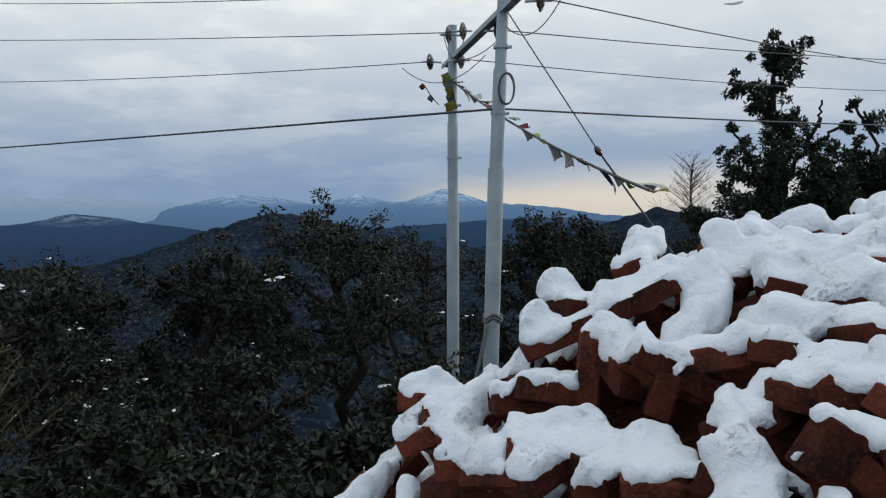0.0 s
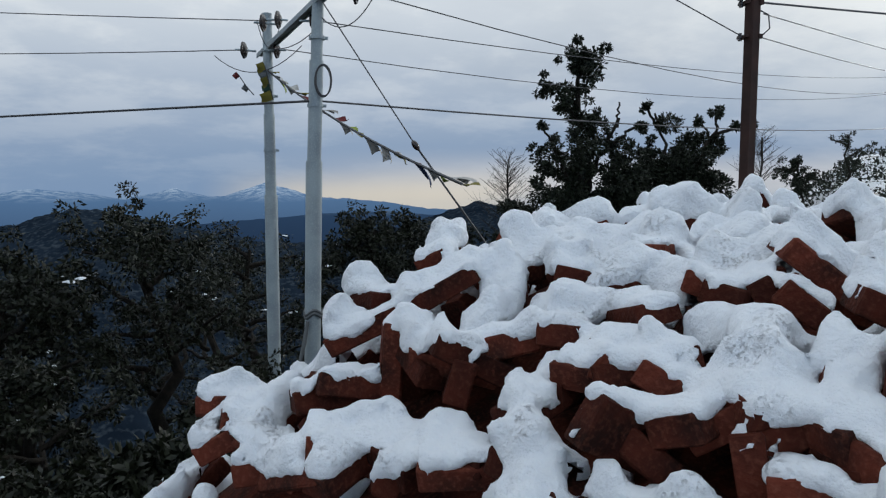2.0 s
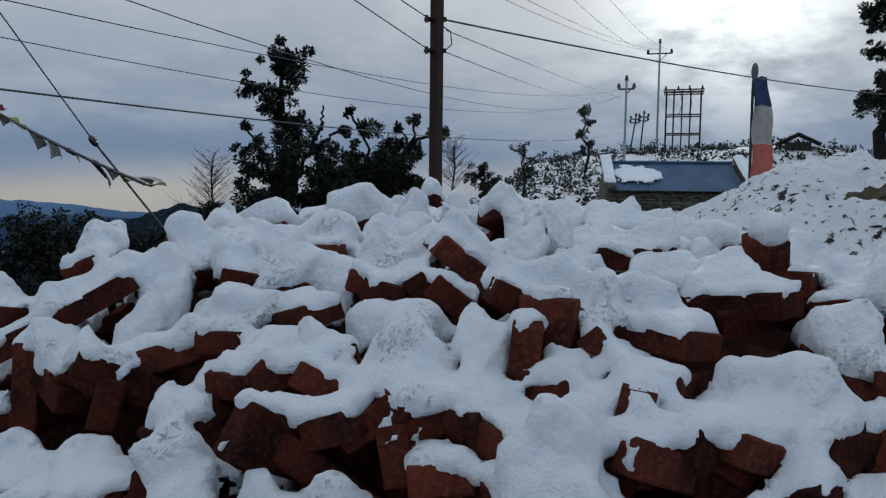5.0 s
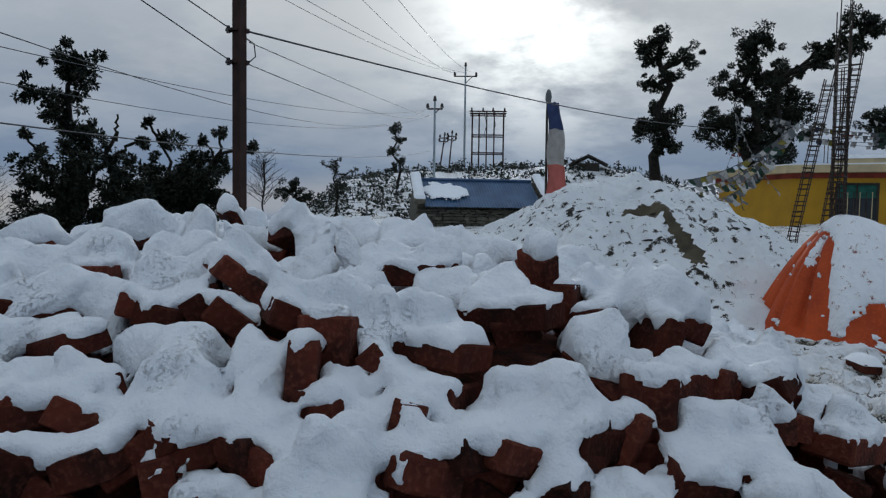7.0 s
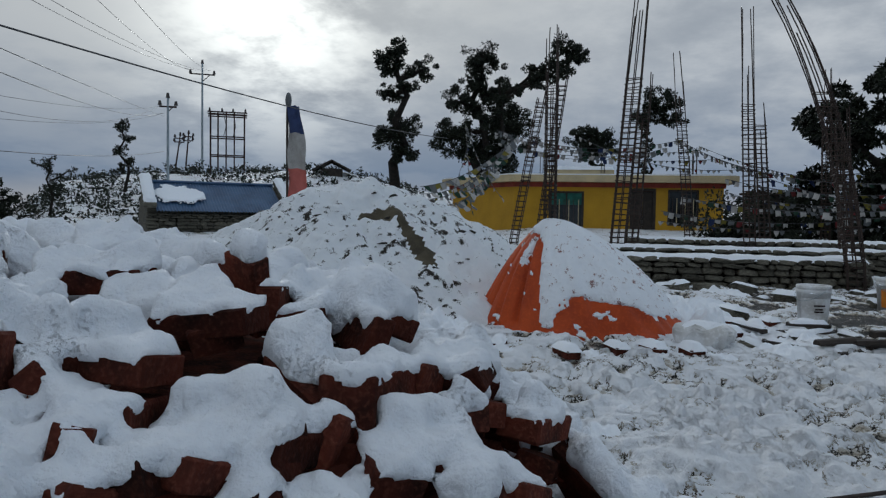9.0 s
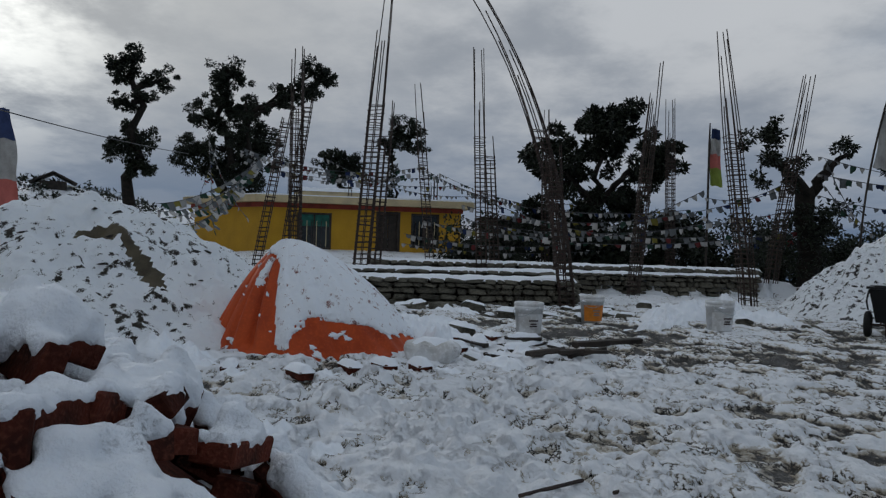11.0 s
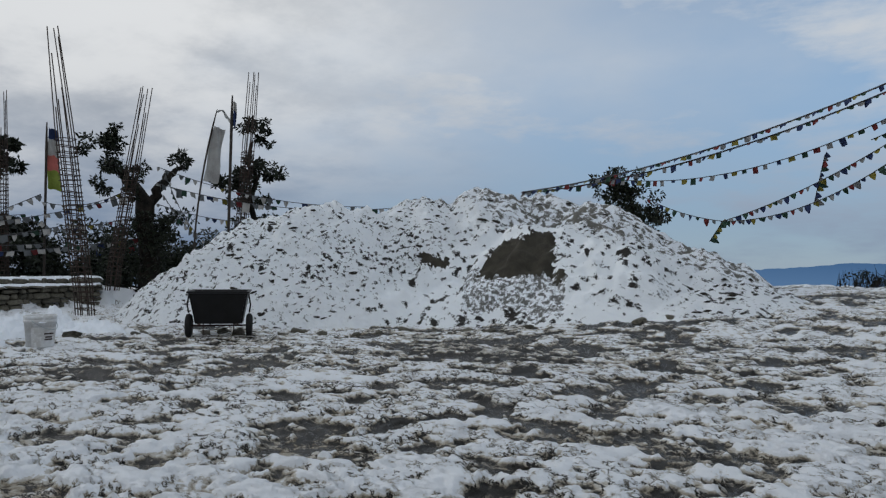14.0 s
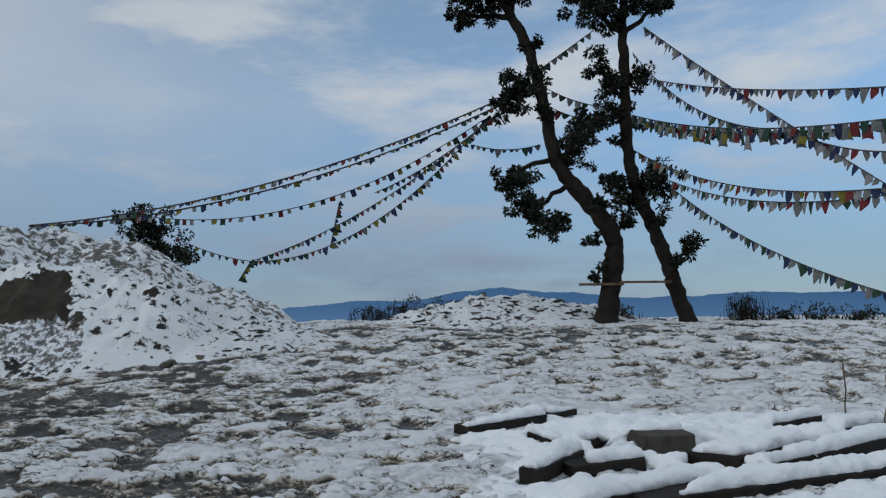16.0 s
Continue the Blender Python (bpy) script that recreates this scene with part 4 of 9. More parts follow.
lay(0.497, 1.487, 0.446, 158, -20, 5, None)
lay(0.605, 1.334, 0.459, 121, 0, -14, None)
lay(0.541, 1.313, 0.409, 85, -20, 19, None)
lay(1.102, 0.853, 0.585, 156, 2, -9, None)
lay(1.048, 0.883, 0.573, 164, 3, 17, None)
lay(1.340, 1.058, 0.744, 153, 0, -4, None)
lay(1.181, 0.939, 0.660, 108, -3, -15, None)
lay(1.085, 1.083, 0.678, 55, 15, -20, None)
lay(1.063, 1.027, 0.650, 8, 6, -10, None)
lay(1.014, 1.006, 0.619, 96, -1, -7, None)
lay(0.993, 1.124, 0.644, 180, -15, -4, None)
lay(1.205, 1.014, 0.694, 36, 6, -10, None)
lay(0.981, 0.861, 0.524, 64, 12, -8, None)
lay(0.467, 1.889, 0.586, 101, 19, -18, None)
lay(0.298, 1.946, 0.499, 11, -13, 12, None)
lay(0.361, 1.660, 0.420, 111, -13, -7, None)
lay(0.259, 1.731, 0.384, 32, -2, -20, None)
lay(0.152, 1.776, 0.330, 126, 19, 20, None)
lay(0.092, 1.890, 0.339, 132, 22, -21, None)
lay(1.057, 0.874, 0.572, 52, 22, 12, None)
lay(1.171, 0.806, 0.595, 74, 21, 5, None)
lay(1.222, 0.748, 0.593, 147, -10, -14, None)
lay(1.419, 0.666, 0.637, 80, -17, -5, None)
lay(1.334, 0.659, 0.603, 173, -8, -22, None)
lay(1.271, 0.726, 0.606, 8, -16, 12, None)
lay(1.643, 0.639, 0.682, 65, -10, -18, None)
lay(1.472, 0.597, 0.615, 177, -4, -13, None)
lay(1.382, 0.593, 0.583, 11, -21, -15, None)
lay(1.688, 0.428, 0.551, 122, -17, -20, None)
lay(1.999, 0.484, 0.620, 88, -12, 22, None)
lay(1.938, 0.423, 0.572, 22, 1, 12, None)
lay(1.792, 0.307, 0.467, 74, 23, -1, None)
lay(1.412, 0.472, 0.509, 44, -4, -20, None)
lay(1.621, 0.359, 0.493, 76, -12, 17, None)
lay(1.059, 0.797, 0.533, 150, -0, -21, None)
lay(1.707, 0.949, 0.785, 46, -12, -13, None)
lay(1.591, 0.474, 0.577, 42, 18, -16, None)
KEY_COUNT = len(placed)

# heights over the plan of the pile, in cells of S metres
S = 0.0118
X0, Y0, NX, NY = -1.2, -1.2, 510, 570
cx, cy = X0 + S * np.arange(NX), Y0 + S * np.arange(NY)
CX, CY = np.meshgrid(cx, cy, indexing="ij")
half = np.array([BL, BW, BH]) / 2
# each brick that shows its side has a gap before it: nothing there rises over the sight line from its foot to STAND,
# the camera's eye point
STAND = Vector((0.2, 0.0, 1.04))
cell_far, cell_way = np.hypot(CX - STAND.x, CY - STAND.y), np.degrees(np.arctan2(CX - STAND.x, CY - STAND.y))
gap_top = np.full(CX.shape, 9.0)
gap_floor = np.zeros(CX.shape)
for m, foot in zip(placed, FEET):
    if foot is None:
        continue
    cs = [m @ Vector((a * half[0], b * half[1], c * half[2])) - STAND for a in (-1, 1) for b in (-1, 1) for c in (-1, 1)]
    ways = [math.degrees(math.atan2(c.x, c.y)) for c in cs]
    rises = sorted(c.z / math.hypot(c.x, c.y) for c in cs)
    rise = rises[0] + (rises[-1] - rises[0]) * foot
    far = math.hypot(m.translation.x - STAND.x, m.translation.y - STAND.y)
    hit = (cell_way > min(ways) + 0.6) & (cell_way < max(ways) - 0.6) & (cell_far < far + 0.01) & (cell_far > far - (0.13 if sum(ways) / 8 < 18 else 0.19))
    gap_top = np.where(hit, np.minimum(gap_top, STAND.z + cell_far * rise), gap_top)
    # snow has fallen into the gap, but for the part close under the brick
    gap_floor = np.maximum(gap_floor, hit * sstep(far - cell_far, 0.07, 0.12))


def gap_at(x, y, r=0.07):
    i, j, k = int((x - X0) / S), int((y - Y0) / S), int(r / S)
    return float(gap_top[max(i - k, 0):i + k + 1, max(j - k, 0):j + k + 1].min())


tries = np.zeros((0, 2))
spots = np.stack([rng.uniform(-0.7, 4.7, 16000), rng.uniform(-0.7, 5.4, 16000)], -1)
spots = spots[pile_shape(spots[:, 0], spots[:, 1]) > 0.02]
for spot in spots:
    gap = 0.15 if math.hypot(spot[0] - 0.9, spot[1] - 0.6) < 2.6 else 0.16
    if not len(tries) or ((tries - spot) ** 2).sum(1).min() > gap * gap:
        tries = np.vstack([tries, spot])
for x, y in tries:
    h = float(pile_shape(x, y))
    if any((x - m.translation.x) ** 2 + (y - m.translation.y) ** 2 < 0.09 ** 2 for m in placed[:KEY_COUNT]):
        continue
    e = 0.05
    sx, sy = float(pile_shape(x + e, y) - pile_shape(x - e, y)) / (2 * e), float(pile_shape(x, y + e) - pile_shape(x, y - e)) / (2 * e)
    slope = Vector((-sx * 0.7, -sy * 0.7, 1)).normalized().to_track_quat("Z", "Y").to_matrix().to_4x4()
    flip = 90 if rng.uniform() < 0.10 else 0
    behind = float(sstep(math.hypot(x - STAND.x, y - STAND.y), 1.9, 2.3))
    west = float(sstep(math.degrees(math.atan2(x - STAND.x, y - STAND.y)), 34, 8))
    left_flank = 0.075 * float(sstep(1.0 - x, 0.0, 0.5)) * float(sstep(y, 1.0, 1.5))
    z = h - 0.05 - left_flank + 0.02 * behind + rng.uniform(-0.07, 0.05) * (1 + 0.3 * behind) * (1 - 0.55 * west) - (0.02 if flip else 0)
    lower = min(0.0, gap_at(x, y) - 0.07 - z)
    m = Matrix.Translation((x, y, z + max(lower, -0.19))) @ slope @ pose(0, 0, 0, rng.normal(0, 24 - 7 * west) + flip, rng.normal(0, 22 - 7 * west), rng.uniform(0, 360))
    placed.append(m)

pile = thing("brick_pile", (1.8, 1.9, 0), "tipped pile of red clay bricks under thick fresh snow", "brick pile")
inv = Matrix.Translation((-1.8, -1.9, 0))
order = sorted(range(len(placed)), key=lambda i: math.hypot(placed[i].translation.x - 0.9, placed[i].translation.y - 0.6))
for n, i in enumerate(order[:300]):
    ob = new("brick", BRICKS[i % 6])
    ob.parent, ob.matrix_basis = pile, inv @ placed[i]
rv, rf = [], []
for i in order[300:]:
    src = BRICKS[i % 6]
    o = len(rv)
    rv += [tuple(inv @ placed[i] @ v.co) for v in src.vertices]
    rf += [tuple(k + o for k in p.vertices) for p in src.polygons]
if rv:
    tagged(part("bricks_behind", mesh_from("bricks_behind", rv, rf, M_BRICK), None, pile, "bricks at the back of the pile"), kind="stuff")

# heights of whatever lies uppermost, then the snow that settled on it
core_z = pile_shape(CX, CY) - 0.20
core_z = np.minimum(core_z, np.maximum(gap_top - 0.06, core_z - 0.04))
top = np.maximum(core_z, -0.06)
for m in placed:
    c = m.translation
    a, b = int((c.x - 0.15 - X0) / S), int((c.y - 0.15 - Y0) / S)
    sl = (slice(max(a, 0), a + 28), slice(max(b, 0), b + 28))
    px_, py_ = CX[sl], CY[sl]
    R3 = np.array(m.to_3x3())
    lo, hi = np.full(px_.shape, -1e9), np.full(px_.shape, 1e9)
    for k in range(3):
        o = R3[0, k] * (px_ - c.x) + R3[1, k] * (py_ - c.y)
        d = R3[2, k] if abs(R3[2, k]) > 1e-6 else 1e-6
        t1, t2 = (-half[k] - o) / d, (half[k] - o) / d
        lo, hi = np.maximum(lo, np.minimum(t1, t2)), np.minimum(hi, np.maximum(t1, t2))
    hit = hi > lo
    top[sl] = np.where(hit, np.maximum(top[sl], c.z + hi), top[sl])


def blur(a, n, axes=(0, 1)):
    k = np.exp(-0.5 * (np.arange(-int(3 * n), int(3 * n) + 1) / n) ** 2)
    k = (k / k.sum()).astype(np.float32)
    h = len(k) // 2
    for ax in axes:
        q = np.zeros_like(a)
        for i, w in enumerate(k):
            q += w * np.roll(a, i - h, ax)
        a = q
    return a


def spread(a, n, pick=np.maximum):
    """Greatest (or least) height within n cells."""
    for _ in range(n):
        a = pick.reduce([a, np.roll(a, 1, 0), np.roll(a, -1, 0), np.roll(a, 1, 1), np.roll(a, -1, 1)])
    return a


def skin(f, level):
    """Surface of f = level as a mesh, one vertex to each cell that it crosses."""
    s = f > level
    c = s[:-1, :-1, :-1].astype(np.int8)
    tot = np.zeros(c.shape, np.int8)
    for dx in (0, 1):
        for dy in (0, 1):
            for dz in (0, 1):
                tot += s[dx:dx + c.shape[0], dy:dy + c.shape[1], dz:dz + c.shape[2]]
    cells = np.argwhere((tot > 0) & (tot < 8))
    ids = np.full(c.shape, -1, np.int64)
    ids[tuple(cells.T)] = np.arange(len(cells))
    acc, cnt = np.zeros((len(cells), 3)), np.zeros(len(cells))
    cor = [(a_, b_, c_) for a_ in (0, 1) for b_ in (0, 1) for c_ in (0, 1)]
    for p_ in cor:
        for ax in range(3):
            if p_[ax]:
                continue
            q_ = list(p_)
            q_[ax] = 1
            v0 = f[tuple((cells + p_).T)]
            v1 = f[tuple((cells + q_).T)]
            cr = (v0 > level) != (v1 > level)
            w_ = np.where(cr, (level - v0) / np.where(cr, v1 - v0, 1), 0)
            pt = np.array(p_, float) + np.zeros((len(cells), 3))
            pt[:, ax] = w_
            acc += np.where(cr[:, None], pt, 0)
            cnt += cr
    verts = cells + acc / np.maximum(cnt, 1)[:, None]
    faces = []
    for ax in range(3):
        o1, o2 = [(1, 2), (2, 0), (0, 1)][ax]
        lo = [slice(None)] * 3
        hi = [slice(None)] * 3
        lo[ax], hi[ax] = slice(0, -1), slice(1, None)
        a_, b_ = s[tuple(lo)], s[tuple(hi)]
        for up_, flip_ in (((a_ & ~b_), False), ((~a_ & b_), True)):
            e = np.argwhere(up_)
            e = e[(e[:, o1] > 0) & (e[:, o2] > 0) & (e[:, o1] < ids.shape[o1]) & (e[:, o2] < ids.shape[o2]) & (e[:, ax] < ids.shape[ax])]
            d1, d2 = np.zeros(3, int), np.zeros(3, int)
            d1[o1], d2[o2] = 1, 1
            quad = np.stack([ids[tuple((e - d1 - d2).T)], ids[tuple((e - d2).T)], ids[tuple(e.T)], ids[tuple((e - d1).T)]], -1)
            faces.append(quad[:, ::-1] if flip_ else quad)
    faces = np.concatenate(faces)
    return verts, faces[(faces >= 0).all(1)]


def settle_snow(top, x0, y0, s, z0, nz, depth, drop, hold_more, bare=None, limit=None, round_=1.2, rag=0.26, bridge=1, lumpy=0.0):
    """Snow settled on the heights top (cells of s metres): it caps what stands out, and leaves steep sides and deep gaps bare."""
    xx, yy = x0 + s * np.arange(top.shape[0])[:, None], y0 + s * np.arange(top.shape[1])[None, :]
    xx, yy = np.broadcast_arrays(xx, yy)
    closed = spread(spread(top, bridge), bridge, np.minimum)
    wide = blur(closed, 7)
    hold = (closed > wide - drop) & hold_more(closed)
    if bare is not None:
        hold &= ~bare
    deep = depth * (1 + 0.35 * lattice_noise(xx, yy, 0.25, 71, 2) + lumpy * lattice_noise(xx, yy, 0.10, 72, 2)) * sstep(closed, wide - drop - 0.021, wide - drop + 0.024)
    if limit is not None:
        deep = np.minimum(deep, np.maximum(limit - closed, 0.3 * depth))
    # the snow fills a column over each spot that holds it; the columns are then rounded off together
    zz = z0 + s * np.arange(nz)
    full = (hold[:, :, None] & (zz >= closed[:, :, None] - 0.02) & (zz <= (closed + deep)[:, :, None])).astype(np.float32)
    full = blur(full, round_, (0, 1, 2))
    near = (full > 0.03) & (full < 0.97)
    n_ = np.argwhere(near) * s
    full[near] += (rag * lattice_noise(n_[:, 0] + n_[:, 2] * 0.83, n_[:, 1] - n_[:, 2] * 0.71, 0.07, 74, 3, 0.6) + rag * 0.8 * lattice_noise(n_[:, 0] - n_[:, 2] * 0.9, n_[:, 1] + n_[:, 2] * 0.6, 0.024, 75, 2)).astype(np.float32)
    v, f = skin(full, 0.42)
    # what lies inside the bricks is never seen
    ci = np.clip(np.round(v[:, :2]).astype(int), 0, np.array(top.shape) - 1)
    sunk = v[:, 2] * s + z0 < closed[ci[:, 0], ci[:, 1]] - 0.008
    f = f[~sunk[f].all(1)]
    used = np.unique(f)
    remap = np.zeros(len(v), int)
    remap[used] = np.arange(len(used))
    v = v[used] * s + [x0, y0, z0]
    v[:, 2] += 0.0035 * lattice_noise(v[:, 0] + 7, v[:, 1] + v[:, 2] * 0.7, 0.035, 77, 2)
    return v, remap[f]


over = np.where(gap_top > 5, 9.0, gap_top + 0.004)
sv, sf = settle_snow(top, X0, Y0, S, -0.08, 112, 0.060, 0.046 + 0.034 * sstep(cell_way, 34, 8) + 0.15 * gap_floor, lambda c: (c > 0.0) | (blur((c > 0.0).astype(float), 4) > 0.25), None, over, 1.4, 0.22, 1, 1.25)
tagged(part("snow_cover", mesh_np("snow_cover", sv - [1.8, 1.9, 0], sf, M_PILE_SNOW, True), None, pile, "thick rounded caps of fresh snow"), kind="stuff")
# the bricks deeper in the pile, seen only as dark gaps
st = 4
cz = np.where(core_z > -0.1, core_z, -0.1)[::st, ::st]
ii = np.arange(cz.size).reshape(cz.shape)
cq = np.stack([ii[:-1, :-1], ii[1:, :-1], ii[1:, 1:], ii[:-1, 1:]], -1)
ck = cz > -0.09
ck = ck[:-1, :-1] | ck[1:, 1:]
cvv = np.stack([CX[::st, ::st] - 1.8, CY[::st, ::st] - 1.9, cz], -1).reshape(-1, 3)
tagged(part("inner_bricks", mesh_np("inner_bricks", cvv, cq[ck].reshape(-1, 4), M_BRICK, False), None, pile, "broken bricks deep in the gaps"), kind="stuff")

# ---- power line ----
def utility_frame():
    t = thing("utility_pole_pair", (0.35, 9.3, 0), "two grey tubular steel poles joined by a slanting steel arm", "utility pole")
    o = Vector((0.35, 9.3, 0))

    def loc(p):
        return Vector(p) - o

    left, right = [(0.15, 10.3, -3.2), (0.14, 10.3, 0.9), (0.13, 10.3, 3.33)], [(0.52, 8.28, -2.6), (0.60, 8.28, 1.3), (0.69, 8.27, 3.75)]
    for run, rads in ((left, (0.088, 0.074, 0.064)), (right, (0.092, 0.078, 0.066))):
        seg = []
        a, b, c = [loc(p) for p in run]
        # stepped tube: each length slips into the one below
        seg += [([a, b], [rads[0], rads[0]]), ([b - Vector((0, 0, 0.02)), b + (c - b) * 0.45], [rads[1], rads[1]]), ([b + (c - b) * 0.45 - Vector((0, 0, 0.02)), c], [rads[2], rads[2]])]
        pole = part("pole", tubes("pole", seg, M_POLE, 14), None, t)
        for w in (0.25, 0.55, 0.8):
            p = b.lerp(c, w)
            bm = bmesh.new()
            bmesh.ops.create_cone(bm, cap_ends=True, segments=14, radius1=rads[1] + 0.012, radius2=rads[1] + 0.012, depth=0.035, matrix=Matrix.Translation(p))
            box(bm, 0.2, 0.03, 0.03, Matrix.Translation(p + Vector((0.02, 0, 0))))
            part("clamp", bm, M_POLE, pole)
    arm_a, arm_b = loc((0.03, 10.75, 2.84)), loc((0.92, 7.25, 3.12))
    d = (arm_b - arm_a)
    bm = bmesh.new()
    box(bm, 0.10, 0.012, d.length, Matrix.Translation((arm_a + arm_b) / 2) @ rot_to(d))
    box(bm, 0.012, 0.06, d.length, Matrix.Translation((arm_a + arm_b) / 2 + Vector((0.045, 0, 0))) @ rot_to(d))
    box(bm, 0.012, 0.06, d.length, Matrix.Translation((arm_a + arm_b) / 2 - Vector((0.045, 0, 0))) @ rot_to(d))
    part("cross_arm", bm, M_POLE, t)
    for p, side in (((-0.18, 10.5, 2.87), -1), ((0.25, 10.15, 2.83), 1), ((0.27, 9.9, 3.17), 1), ((0.64, 8.7, 2.92), 1), ((0.99, 7.55, 2.97), 1), ((0.08, 9.9, 3.12), -1)):
        bm = bmesh.new()
        m = Matrix.Translation(loc(p)) @ Matrix.Rotation(radians(90), 4, "Y") @ Matrix.Rotation(radians(18), 4, "X")
        for dz, r1, r2, dep in ((0, 0.115, 0.105, 0.022), (0.02, 0.10, 0.05, 0.035), (-0.02, 0.07, 0.09, 0.025)):
            bmesh.ops.create_cone(bm, cap_ends=True, segments=18, radius1=r1, radius2=r2, depth=dep, matrix=m @ Matrix.Translation((0, 0, dz)))
        ins = part("insulator", bm, M_PORCELAIN, t, "brown porcelain disc insulator", smooth=False)
        part("shackle", tube("shackle", [loc(p) - Vector((0.16 * side, 0, 0.01)), loc(p), loc(p) + Vector((0.12 * side, 0, 0.0))], 0.014, M_POLE, 6), None, ins)
    # spare cable coiled on the taller pole
    ringpts = [loc((0.70 + 0.085 * math.cos(a), 8.18, 2.17 + 0.17 * math.sin(a))) for a in np.linspace(0, 2 * math.pi, 25)]
    part("cable_coil", tubes("cable_coil", [(ringpts, 0.009), ([p + Vector((0.01, 0.01, 0.012)) for p in ringpts], 0.009)], M_WIRE, 5), None, t)
    # jumper loops between the wires
    for a, b, drop in (((-0.6, 11.0, 2.86), (0.55, 9.6, 2.80), 0.28), ((0.0, 9.9, 3.15), (0.3, 9.9, 3.15), 0.34), ((0.75, 8.5, 2.9), (0.2, 9.9, 2.8), 0.1), ((0.7, 8.2, 2.85), (1.2, 7.4, 3.0), 0.22)):
        part("jumper", tube("jumper", [loc(p) for p in sag(a, b, drop, 12)], 0.006, M_WIRE, 5), None, t)
    # a strip of cloth tied round the foot of one pole
    wrap = [loc((0.575 + 0.10 * math.cos(a), 8.28 + 0.10 * math.sin(a), -0.45 + 0.03 * math.sin(3 * a) + 0.006 * a)) for a in np.linspace(0, 12.5, 40)]
    part("cloth_tie", tubes("cloth_tie", [(wrap, 0.018), ([loc((0.50, 8.18, -0.48)), loc((0.46, 8.14, -0.7)), loc((0.40, 8.12, -0.95)), loc((0.36, 8.1, -1.1))], [0.02, 0.028, 0.022, 0.012])], M_FLAG["faded"], 6), None, t, "pale strip of cloth knotted round the pole")
    return t


utility_frame()


def wire(label, a, b, drop, radius=0.007, n=18, name="power_line", mat=M_WIRE):
    me = tube(name, sag(a, b, drop, n), radius, mat, 5)
    return tagged(new(name, me), label, "cable", "cables overhead")


FAR_B = (34.55, 29.1, 6.7)
THIN = "thin bare aluminium conductor strung between poles"
wire(THIN, (0.0, 9.9, 3.66), (-22, 23, 7.2), 0.25)
wire(THIN, (0.1, 9.95, 3.16), (-22, 22.5, 5.8), 0.15)
wire(THIN, (-0.2, 10.5, 2.87), (-22, 22.2, 4.6), 0.30)
wire(THIN, (0.35, 10.1, 2.83), FAR_B, 1.0)
wire(THIN, (0.7, 8.7, 2.92), (34.5, 29.1, 7.1), 0.7)
wire(THIN, (1.05, 7.5, 2.97), (34.5, 29.2, 7.2), 1.3)
wire("thick black insulated cable sagging between poles", (0.62, 8.22, 1.96), (-22, 22, 1.7), 0.02, 0.014)
wire("thick black insulated cable sagging between poles", (0.62, 8.22, 1.96), (34.5, 29.1, 4.5), 0.5, 0.012)


def brown_pole():
    t = thing("brown_utility_pole", (5.42, 7.32, 0), "rust-brown square steel pole with brackets and insulators", "utility pole")
    bm = bmesh.new()
    box(bm, 0.125, 0.125, 6.0, Matrix.Translation((-0.01, 0, 2.4)) @ Matrix.Rotation(radians(12), 4, "Z"), 0.01)
    pole = part("pole", bm, M_RUST, t)
    for z in (3.08, 2.71):
        bm = boxes(((-0.08, 0.04, z), (0.08, 0.16, 0.03)), ((0.06, -0.04, z), (0.05, 0.05, 0.05)))
        part("bracket", bm, M_RUST, pole)
        bm = bmesh.new()
        for dz, r in ((-0.03, 0.022), (0.0, 0.030), (0.03, 0.022)):
            bmesh.ops.create_cone(bm, cap_ends=True, segments=10, radius1=r, radius2=r, depth=0.024, matrix=Matrix.Translation((-0.12, 0.06, z + dz)))
        part("spool_insulator", bm, M_PORCELAIN, t, "small brown spool insulator")
    part("looped_tail", tube("looped_tail", [(0.07, -0.02, 3.0), (0.16, -0.05, 2.95), (0.18, -0.05, 2.8), (0.1, -0.02, 2.72)], 0.008, M_WIRE, 5), None, t)


brown_pole()
wire("black service cable running to the house", (5.47, 7.28, 3.08), (25.2, 8.6, 3.85), 0.2, 0.012)
wire("thin service wire on the brown pole", (5.5, 7.25, 2.95), (34.55, 29.1, 6.5), 0.05)
wire("thin service wire on the brown pole", (5.5, 7.28, 2.70), (34.5, 29.2, 6.7), 0.4)
wire("thin service wire rising from the brown pole", (5.33, 7.38, 2.72), (-1.0, 6.0, 4.75), 0.03)
wire("thin service wire rising from the brown pole", (5.33, 7.38, 3.09), (1.0, 5.7, 3.95), 0.03)
for dx, z2, end in ((-0.35, 12.0, (-1.4, 7.5, 5.4)), (0.35, 12.0, (-1.0, 7.1, 5.4)), (-0.8, 12.0, (0.9, 5.3, 5.6)), (0.8, 12.0, (1.4, 4.8, 5.7))):
    wire(THIN, (47.6 + dx * 0.6, 36.8 - dx * 0.8, z2), end, 0.8, 0.009)


